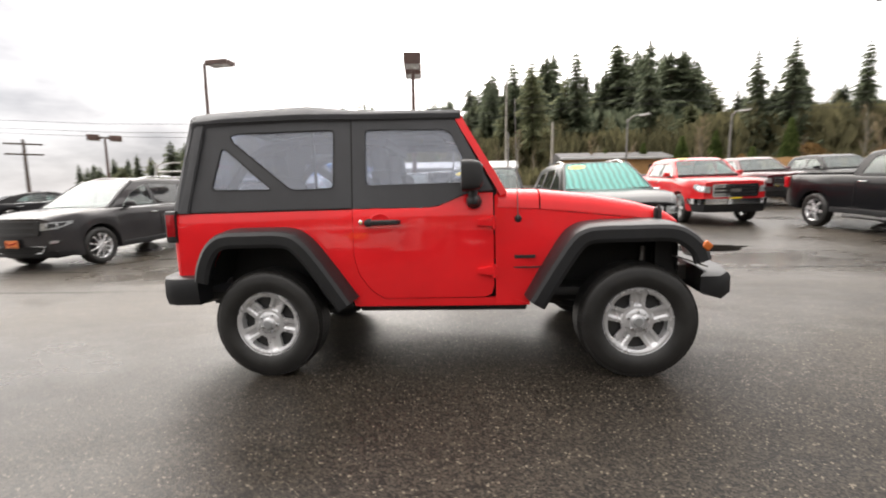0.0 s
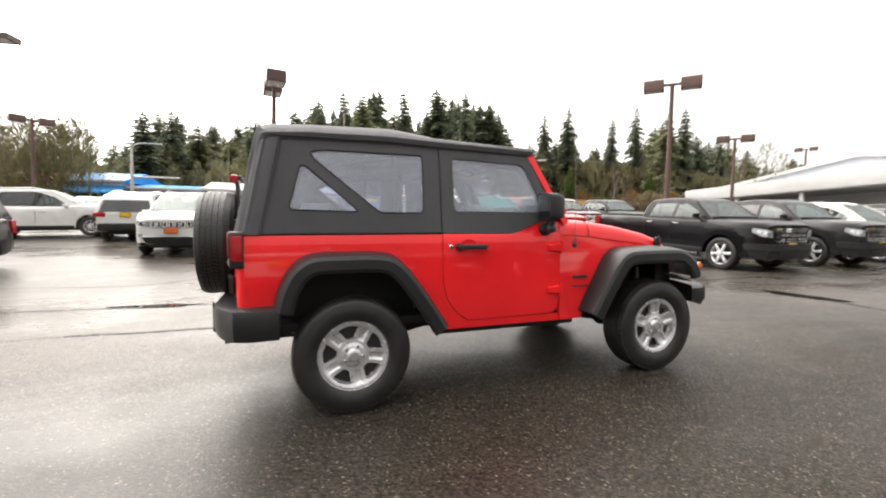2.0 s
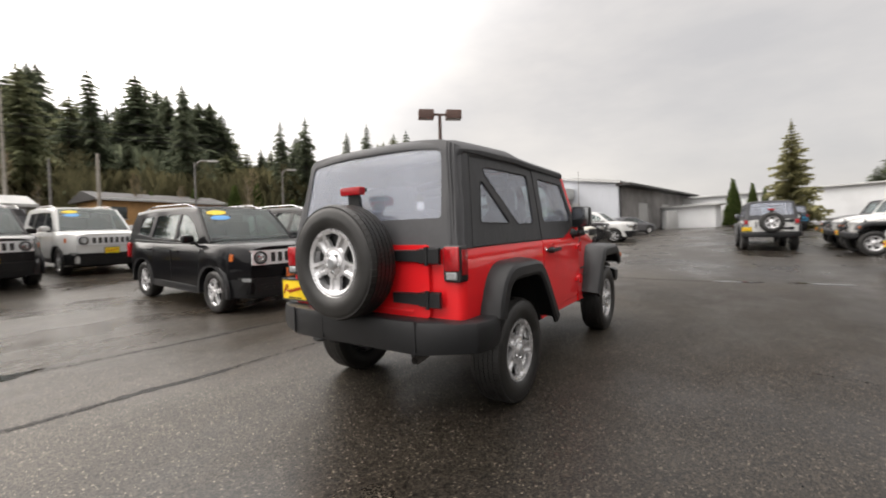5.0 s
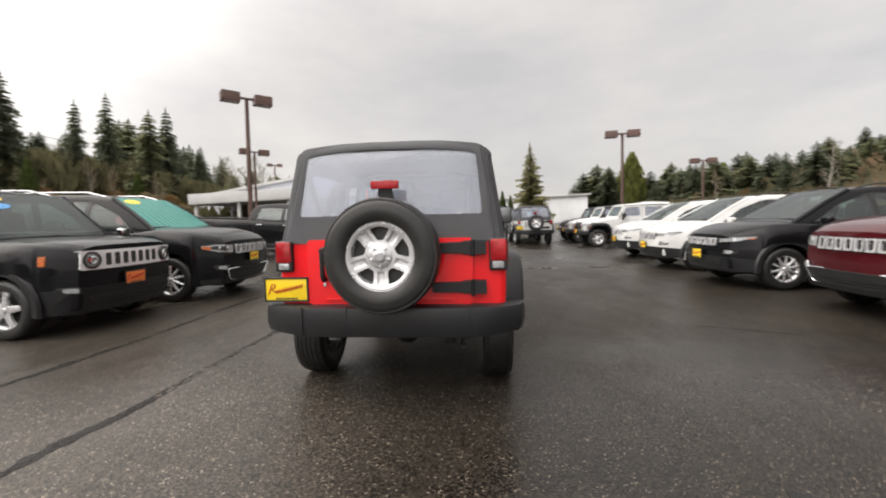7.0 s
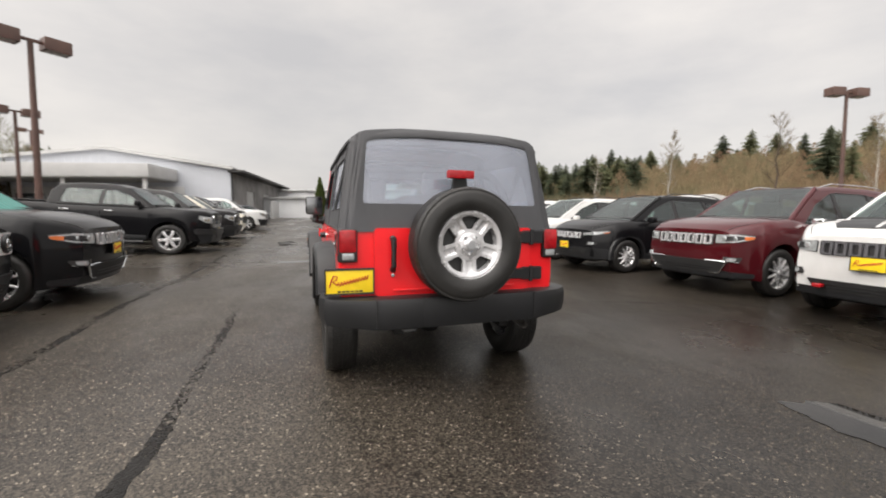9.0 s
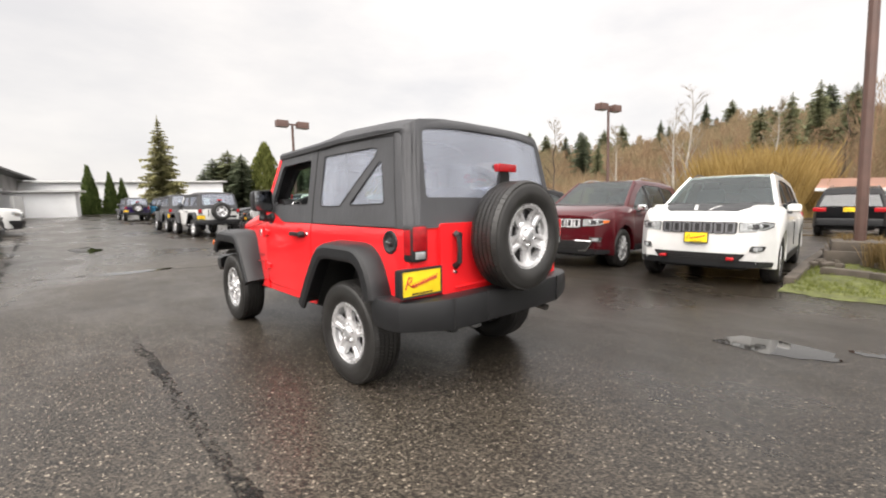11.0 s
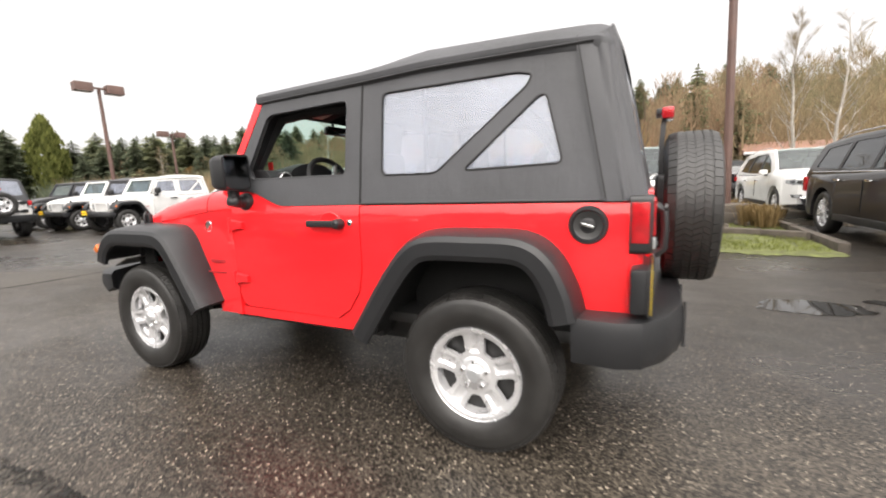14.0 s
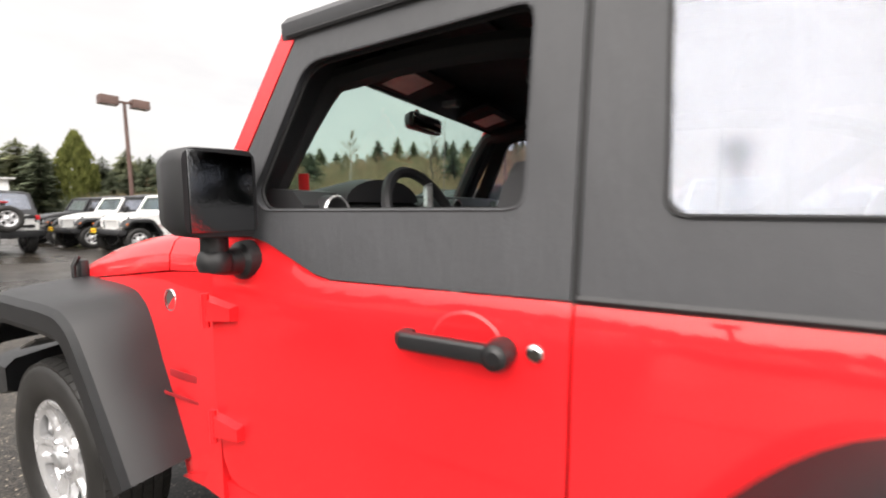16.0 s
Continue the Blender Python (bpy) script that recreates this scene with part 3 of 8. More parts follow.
def wheel_meshes(kind, radius, width, rim_r):
    """Tyre and rim meshes, built once a kind and then shared."""
    key = (kind, radius)
    if key in WHEELS:
        return WHEELS[key]
    h = width / 2
    prof = [(rim_r - 0.01, -h * 0.75), (rim_r + 0.005, -h * 0.9), (lerp(rim_r, radius, 0.45), -h), (radius - 0.035, -h * 0.96), (radius - 0.008, -h * 0.80),
            (radius, -h * 0.55), (radius, -h * 0.12), (radius - 0.008, -h * 0.10), (radius - 0.008, h * 0.10), (radius, h * 0.12), (radius, h * 0.55),
            (radius - 0.008, h * 0.80), (radius - 0.035, h * 0.96), (lerp(rim_r, radius, 0.45), h), (rim_r + 0.005, h * 0.9), (rim_r - 0.01, h * 0.75)]
    tyre = part("tyre", lathe(prof, 40, lambda i, k: -0.007 if i in (3, 4, 11, 12) and k % 2 else 0.0), M["rubber"])
    # rim: barrel, spokes, hub
    o = h * 0.72
    bm = lathe([(rim_r - 0.03, -h * 0.7), (rim_r - 0.035, h * 0.45), (rim_r - 0.012, o), (rim_r + 0.006, o + 0.012), (rim_r + 0.008, o - 0.004), (rim_r - 0.005, -h * 0.7)], 40)
    n = {"ten": 10, "five": 5, "six": 6, "seven": 7}[kind]
    for k in range(n):
        a = 2 * math.pi * k / n
        wi, wo = (0.016, 0.014) if n == 10 else (0.034, 0.030)
        t = Matrix.Rotation(a, 4, "Y")
        secs = []
        for r, w, d in ((0.045, wi * 1.3, o + 0.004), (lerp(0.045, rim_r, 0.5), wi, o + 0.012), (rim_r - 0.008, wo, o)):
            secs.append([t @ Vector((r, d, -w)), t @ Vector((r, d + 0.006, -w * 0.6)), t @ Vector((r, d + 0.006, w * 0.6)), t @ Vector((r, d, w)), t @ Vector((r, d - 0.03, w)), t @ Vector((r, d - 0.03, -w))])
        rings = [[bm.verts.new(p) for p in s] for s in secs]
        for p, q in zip(rings, rings[1:]):
            for i in range(6):
                bm.faces.new((p[i], p[(i + 1) % 6], q[(i + 1) % 6], q[i]))
    hub = lathe([(0.0, o + 0.024), (0.03, o + 0.022), (0.038, o + 0.012), (0.07, o + 0.006), (0.075, o - 0.03)], 20)
    me = bpy.data.meshes.new("hub_tmp")
    hub.to_mesh(me)
    hub.free()
    bm.from_mesh(me)
    bpy.data.meshes.remove(me)
    rim = part("rim", bm, M["alloy"])
    disc = part("brake_disc", lathe([(0.0, h * 0.1), (rim_r - 0.06, h * 0.1), (rim_r - 0.06, h * 0.02), (0.0, h * 0.02)], 24), M["under"])
    WHEELS[key] = (tyre.data, rim.data, disc.data)
    for o_ in (tyre, rim, disc):
        bpy.data.objects.remove(o_)
    return WHEELS[key]


def add_wheels(car, xs, y, radius, width, kind, rim_r):
    tyre, rim, disc = wheel_meshes(kind, radius, width, rim_r)
    for x in xs:
        for s in (1, -1):
            w = new("wheel", tyre)
            w.parent, w.matrix_basis = car, pose(x, s * y, radius, 0, 37 * x, 0 if s > 0 else 180)
            for nm, me in (("rim", rim), ("brake_disc", disc)):
                q = new(nm, me)
                q.parent = w


SPEC = {
    # half length front and rear, half width, wheel x front/rear, wheel radius, shoulder line, cabin line (x, z), side glass
    "wide_suv": dict(f=2.36, r=-2.46, w=0.97, wf=1.44, wr=-1.47, R=0.375, sill=0.30, top=((-2.46, 0.98), (-2.3, 1.04), (-0.5, 1.06), (0.7, 1.12), (1.15, 1.195), (1.6, 1.18), (2.0, 1.125), (2.24, 1.07), (2.36, 1.0)),
               cab=((-2.40, 1.02), (-2.20, 1.46), (-2.02, 1.66), (-1.2, 1.735), (-0.2, 1.755), (0.25, 1.72), (0.62, 1.51), (1.18, 1.14)), tumble=0.24,
               win=(((0.82, 1.12), (0.42, 1.44), (-0.06, 1.63), (-0.10, 1.12)), ((-0.18, 1.12), (-0.14, 1.64), (-1.02, 1.62), (-1.14, 1.13)), ((-1.24, 1.13), (-1.12, 1.60), (-1.72, 1.54), (-1.96, 1.18))), kind="ten", rim=0.25),
    "slim_suv": dict(f=2.24, r=-2.36, w=0.93, wf=1.33, wr=-1.37, R=0.355, sill=0.30, top=((-2.36, 0.95), (-2.2, 1.02), (-0.5, 1.05), (0.9, 1.09), (1.25, 1.10), (1.6, 1.07), (1.90, 1.01), (2.12, 0.955), (2.24, 0.89)),
                     cab=((-2.32, 1.0), (-2.12, 1.42), (-1.95, 1.58), (-1.2, 1.66), (-0.3, 1.68), (0.2, 1.64), (0.6, 1.44), (1.25, 1.06)), tumble=0.24,
                     win=(((0.86, 1.10), (0.44, 1.38), (-0.06, 1.56), (-0.10, 1.10)), ((-0.18, 1.10), (-0.14, 1.57), (-0.98, 1.55), (-1.12, 1.12)), ((-1.22, 1.12), (-1.08, 1.53), (-1.62, 1.47), (-1.86, 1.18))), kind="ten", rim=0.225),
    "boxy_suv": dict(f=2.08, r=-2.15, w=0.90, wf=1.26, wr=-1.31, R=0.345, sill=0.29, top=((-2.15, 0.98), (-2.05, 1.06), (-0.5, 1.07), (0.75, 1.10), (1.2, 1.115), (1.75, 1.105), (2.0, 1.08), (2.08, 1.05)),
                     cab=((-2.12, 1.04), (-2.06, 1.45), (-1.96, 1.64), (-1.2, 1.70), (-0.1, 1.72), (0.42, 1.68), (0.66, 1.46), (1.00, 1.11)), tumble=0.15,
                     win=(((0.70, 1.13), (0.46, 1.40), (0.12, 1.58), (-0.06, 1.58), (-0.10, 1.13)), ((-0.18, 1.13), (-0.14, 1.58), (-1.0, 1.56), (-1.10, 1.14)), ((-1.22, 1.16), (-1.12, 1.55), (-1.66, 1.52), (-1.74, 1.20))), kind="five", rim=0.225),
    "long_suv": dict(f=2.46, r=-2.62, w=0.96, wf=1.52, wr=-1.52, R=0.39, sill=0.30, top=((-2.62, 1.04), (-2.45, 1.10), (-0.6, 1.12), (0.85, 1.155), (1.4, 1.155), (2.0, 1.12), (2.30, 1.075), (2.46, 1.02)),
                    cab=((-2.56, 1.09), (-2.42, 1.48), (-2.28, 1.68), (-1.3, 1.77), (-0.2, 1.79), (0.25, 1.75), (0.62, 1.54), (1.20, 1.15)), tumble=0.24,
                    win=(((0.84, 1.17), (0.42, 1.48), (-0.06, 1.66), (-0.10, 1.17)), ((-0.18, 1.17), (-0.14, 1.67), (-1.10, 1.65), (-1.16, 1.18)), ((-1.26, 1.18), (-1.20, 1.64), (-2.05, 1.57), (-2.20, 1.22))), kind="ten", rim=0.27),
    "sedan": dict(f=2.35, r=-2.4, w=0.91, wf=1.38, wr=-1.38, R=0.33, sill=0.24, top=((-2.4, 0.86), (-2.2, 1.0), (-1.5, 1.02), (0.7, 0.97), (1.2, 0.95), (1.95, 0.86), (2.2, 0.80), (2.35, 0.72)),
                  cab=((-1.95, 1.0), (-1.2, 1.34), (-0.7, 1.45), (0.0, 1.46), (0.4, 1.38), (1.2, 0.95)), tumble=0.26,
                  win=(((0.72, 1.0), (0.30, 1.27), (-0.06, 1.36), (-0.10, 1.0)), ((-0.18, 1.0), (-0.14, 1.37), (-0.7, 1.34), (-1.2, 1.05))), kind="five", rim=0.22),
    "pickup": dict(f=2.82, r=-3.05, w=1.0, wf=1.78, wr=-1.90, R=0.42, sill=0.42, top=((-3.05, 1.27), (-2.9, 1.30), (-0.95, 1.30), (-0.8, 1.28), (1.1, 1.27), (1.5, 1.28), (2.4, 1.25), (2.70, 1.22), (2.82, 1.17)),
                   cab=((-0.92, 1.25), (-0.84, 1.66), (-0.72, 1.80), (-0.1, 1.86), (0.5, 1.85), (0.78, 1.77), (1.45, 1.26)), tumble=0.22,
                   win=(((1.16, 1.32), (0.84, 1.58), (0.50, 1.71), (0.28, 1.71), (0.24, 1.32)), ((0.16, 1.32), (0.20, 1.71), (-0.56, 1.70), (-0.70, 1.32))), kind="six", rim=0.285),
}


def shoulder(sp, x):
    """Half width and shoulder height of the lower body at x."""
    f, r, w = sp["f"], sp["r"], sp["w"]
    df, dr = (f - x) / 0.75, (x - r) / 0.55
    k = 1.0
    if df < 1:
        k = 1 - 0.22 * (1 - max(df, 0)) ** 2.2
    if dr < 1:
        k = min(k, 1 - 0.13 * (1 - max(dr, 0)) ** 2.2)
    return w * k, curve_at(sp["top"], x)


def lower_edge(sp, x):
    z = sp["sill"]
    if x > sp["f"] - 0.5:
        z += 0.10 * ((x - sp["f"] + 0.5) / 0.5) ** 2 - 0.05
    if x < sp["r"] + 0.5:
        z += 0.12 * ((sp["r"] + 0.5 - x) / 0.5)
    ra = sp["R"] + 0.075
    for c in (sp["wf"], sp["wr"]):
        d = abs(x - c)
        if d < ra:
            z = max(z, sp["R"] + math.sqrt(ra * ra - d * d) * 0.98)
    return z


def body_mesh(sp):
    f, r = sp["f"], sp["r"]
    xs = set(np.linspace(r, f, 42).round(4))
    for c in (sp["wf"], sp["wr"]):
        ra = sp["R"] + 0.075
        xs |= {round(c + s * ra * k, 4) for k in (0, 0.3, 0.55, 0.75, 0.88, 0.96, 1.0, 1.01) for s in (1, -1)}
    secs = []
    for x in sorted(v for v in xs if r <= v <= f):
        w, zs = shoulder(sp, x)
        zl = min(lower_edge(sp, x), zs - 0.10)
        crown = 0.03
        v = w + 0.034 * (math.exp(-((x - sp["wf"]) / 0.52) ** 2) + math.exp(-((x - sp["wr"]) / 0.52) ** 2)) - 0.006
        half = [(w - 0.24, zl + 0.01), (v - 0.035, zl), (v - 0.006, zl + 0.012), (v, zl + min(0.10, (zs - zl) * 0.3)), (lerp(v, w, 0.3), lerp(zl, zs, 0.55)), (w - 0.012, lerp(zl, zs, 0.78)), (w - 0.035, zs - 0.05),
                (w - 0.06, zs - 0.015), (w - 0.11, zs), (w * 0.72, zs + crown * 0.7), (w * 0.4, zs + crown), (0.0, zs + crown)]
        secs.append([(x, y, z) for y, z in half] + [(x, -y, z) for y, z in half[-2::-1]])
    n_half = (len(secs[0]) + 1) // 2
    bm = loft(secs, closed=True, caps=False)
    for ring, keep in ((secs[0], False), (secs[-1], True)):
        rows_ = [[bm.verts.new((ring[i][0], lerp(ring[i][1], -ring[i][1], k / 8), ring[i][2])) for k in range(9)] for i in range(n_half - 1)]
        for p, q in zip(rows_, rows_[1:]):
            for k in range(8):
                bm.faces.new((p[k], p[k + 1], q[k + 1], q[k]))
        tip = bm.verts.new(ring[n_half - 1])
        for k in range(8):
            bm.faces.new((rows_[-1][k], rows_[-1][k + 1], tip))
    bmesh.ops.remove_doubles(bm, verts=bm.verts[:], dist=0.0005)
    for v in bm.verts:
        v.co = bow(sp, v.co)
    return bm


BOW = {"wide_suv": (0.15, 0.10), "slim_suv": (0.20, 0.14), "boxy_suv": (0.09, 0.03), "long_suv": (0.16, 0.08), "sedan": (0.22, 0.15), "pickup": (0.10, 0.02)}


def bow(sp, p):
    """Bows the nose in plan and rakes it back."""
    b, k = sp["bow"]
    t = max(0.0, min(1.0, (p[0] - sp["f"] + 0.75) / 0.75))
    t = t * t * (3 - 2 * t)
    dz = p[2] - 0.55
    return Vector((p[0] - t * (b * (p[1] / sp["w"]) ** 2 + (k * dz if dz > 0 else -0.25 * dz)), p[1], p[2]))


for key in SPEC:
    SPEC[key]["bow"] = BOW[key]


def on_nose(sp, u, z, out=0.0):
    """A point on the front of the body: u runs across the face and on round the corner, z up, out along the normal."""
    f = sp["f"]
    wf, s_ = shoulder(sp, f)[0], 1 if u >= 0 else -1
    a = abs(u)
    if a <= wf:
        p = (f + out, u, z)
    else:
        x = f - (a - wf)
        w, zs = shoulder(sp, x)
        k = min(1.0, (a - wf) / 0.15)
        p = (x + out * (1 - k), s_ * (w - curve_at(((zs - 0.45, 0.0), (zs - 0.2, 0.015), (zs - 0.05, 0.036), (zs, 0.09)), z) + out * k), z)
    return bow(sp, p)


def nose_plate(sp, outline, thick=0.05, proud=0.012, holes=(), radius=0.02):
    """A lamp, grille or trim piece that follows the nose."""
    us = [u for u, z in outline]
    cuts = [lerp(min(us), max(us), i / 14) for i in range(1, 14)]
    return sheet(rounded(outline, radius), [rounded(h, radius) for h in holes], thick, lambda u, v, k: on_nose(sp, u, v, k - thick + proud), cuts)


def side_y(sp, z):
    zb, zt = 1.05, max(p[1] for p in sp["cab"])
    zb = min(p[1] for p in sp["cab"])
    t = max(0.0, min(1.0, (z - zb) / (zt - zb)))
    return sp["w"] - 0.075 - sp["tumble"] * t ** 1.15


def roof_mesh(sp, i0, i1):
    """The roof skin between two points of the cabin's line, with its turned-down edges."""
    cab = sp["cab"]
    xs = sorted(set(np.linspace(cab[i0][0], cab[i1][0], 16).round(4)) | {q[0] for q in cab[i0:i1 + 1]})
    secs = []
    for x in xs:
        zt = curve_at(cab, x)
        ye = side_y(sp, zt - 0.02)
        half = [(side_y(sp, zt - 0.07) + 0.004, zt - 0.07), (ye + 0.002, zt - 0.025), (ye - 0.02, zt - 0.006), (ye - 0.06, zt + 0.002), (ye * 0.55, zt + 0.014), (0.0, zt + 0.018)]
        ring = [(x, y, z) for y, z in half] + [(x, -y, z) for y, z in half[-2::-1]]
        secs.append(ring + [(x, y * 0.97, z - 0.03) for x, y, z in ring[::-1]])
    return loft(secs)


def cabin(car, sp, style, paint, shade):
    """Glasshouse: pierced sides, pillars, roof, panes, and the dark inside with its seats."""
    cab, P = sp["cab"], M[paint]
    nc = len(cab)
    kf = nc - 2 if style == "pickup" else nc - 3
    zb = min(q[1] for q in cab) - 0.06
    outline = [(x, max(zb + 0.012, z - 0.035)) for x, z in cab] + [(cab[-1][0], zb), (cab[0][0], zb)]
    cuts = [1.0 + 0.06 * i for i in range(16)]
    part("roof", roof_mesh(sp, 1, kf), P, car, sharp=40)
    for s in (1, -1):
        side = lambda u, v, k, s=s: Vector((u, s * (side_y(sp, v) - 0.03 + k), v))
        part("cabin_side", sheet(outline, [rounded(list(w_), 0.03) for w_ in sp["win"]], 0.03, side, (), cuts), P, car, sharp=40)
        part("front_pillar", tube([(x, s * (side_y(sp, z) - 0.028), z - 0.012) for x, z in cab[kf:]], 0.034, 8), P, car)
        part("rear_pillar", tube([(x, s * (side_y(sp, z) - 0.05), z - 0.03) for x, z in cab[:2]], 0.06, 8), P, car)
        for k, w_ in enumerate(sp["win"]):
            loop = rounded(list(w_), 0.03)
            part("side_window", sheet(loop, (), 0.004, lambda u, v, q: side(u, v, 0.020 + q), (), cuts), M["privacy" if k and paint in ("white", "slate", "charcoal") else "carglass"], car)
            part("window_rubber", tube([side(u, v, 0.030) for u, v in loop + loop[:1]], 0.006, 4), M["trim"], car)
        for a, b in zip(sp["win"], sp["win"][1:]):
            part("pillar_trim", sheet([a[-1], a[-2], b[1], b[0]], (), 0.006, lambda u, v, q: side(u, v, 0.029 + q), (), cuts), M["trim"], car)
    part("windscreen", sloped_pane(sp, nc - 1, kf, 0.03, width=0.95), M["shade"] if shade else M["carglass"], car, "teal folding sunshade behind the windscreen" if shade else "")
    part("rear_screen", sloped_pane(sp, 0, 1, 0.06, width=0.9), M["privacy"], car)
    # inside
    x0, x1 = cab[0][0] + 0.12, sp["win"][0][0][0] + 0.10
    zd = max(curve_at(sp["top"], lerp(x0, x1, q / 8)) for q in range(9)) + 0.045
    part("inside_trim", box((x1 - x0, (sp["w"] - 0.13) * 2, 0.02), ((x0 + x1) / 2, 0, zd), 0.006), M["dash"], car)
    part("dashboard", box((0.30, (sp["w"] - 0.16) * 2, 0.07), (x1 + 0.02, 0, zd + 0.01), 0.03), M["dash"], car)
    xf = sp["win"][0][-1][0] - 0.10
    for y in (0.37, -0.37):
        st = part("front_seat", box((0.15, 0.48, 0.36), (xf, y, zd + 0.12), 0.06, (0, -10, 0), 3), M["seat"], car)
        part("headrest", box((0.10, 0.26, 0.15), (xf - 0.05, y, zd + 0.37), 0.04, (0, -8, 0), 3), M["seat"], st)
    part("rear_seat", box((0.15, 1.20, 0.30), (sp["win"][1][-1][0] + 0.10, 0, zd + 0.08), 0.06, (0, -12, 0), 3), M["seat"], car)
    rim = [(x1 - 0.26 + 0.06 * math.sin(q), 0.37 + 0.17 * math.cos(q), zd + 0.02 + 0.16 * math.sin(q)) for q in (2 * math.pi * i / 20 for i in range(21))]
    part("steering_wheel", tube(rim, 0.014, 6, False), M["dash"], car)


def sloped_pane(sp, i0, i1, inset, off=0.012, width=0.86):
    """A pane that follows the cabin's line from point i0 to i1 (windscreen or rear screen)."""
    p, q = sp["cab"][i0], sp["cab"][i1]
    pts = [sp["cab"][i] for i in (range(i0, i1 + 1) if i0 < i1 else range(i0, i1 - 1, -1))]
    secs = []
    n = 6
    for k in range(n + 1):
        t = lerp(inset, 1 - inset, k / n)
        s = t * (len(pts) - 1)
        j = min(int(s), len(pts) - 2)
        x, z = lerp(pts[j][0], pts[j + 1][0], s - j), lerp(pts[j][1], pts[j + 1][1], s - j)
        d = Vector((pts[j + 1][0] - pts[j][0], pts[j + 1][1] - pts[j][1])).normalized()
        nx, nz = d.y, -d.x
        if nz < 0:
            nx, nz = -nx, -nz
        y = side_y(sp, z) * width
        ring = []
        for m_ in range(9):
            yy = lerp(-y, y, m_ / 8)
            b = off + 0.02 * (1 - (yy / max(y, 0.01)) ** 2)
            ring.append((x + nx * b, yy, z + nz * b))
        for m_ in range(8, -1, -1):
            yy = lerp(-y, y, m_ / 8)
            b = off + 0.02 * (1 - (yy / max(y, 0.01)) ** 2) - 0.006
            ring.append((x + nx * b, yy, z + nz * b))
        secs.append(ring)
    return loft(secs)


def on_screen(sp, t, y, off):
    """A point on the windscreen: t from its foot to its head."""
    pts = [sp["cab"][i] for i in (-1, -2, -3)]
    s_ = t * 2
    j = min(int(s_), 1)
    x, z = lerp(pts[j][0], pts[j + 1][0], s_ - j), lerp(pts[j][1], pts[j + 1][1], s_ - j)
    d = Vector((pts[j + 1][0] - pts[j][0], pts[j + 1][1] - pts[j][1])).normalized()
    b = off + 0.02 * (1 - (y / (side_y(sp, z) * 0.86)) ** 2)
    return Vector((x + abs(d.y) * b, y, z + abs(d.x) * b))


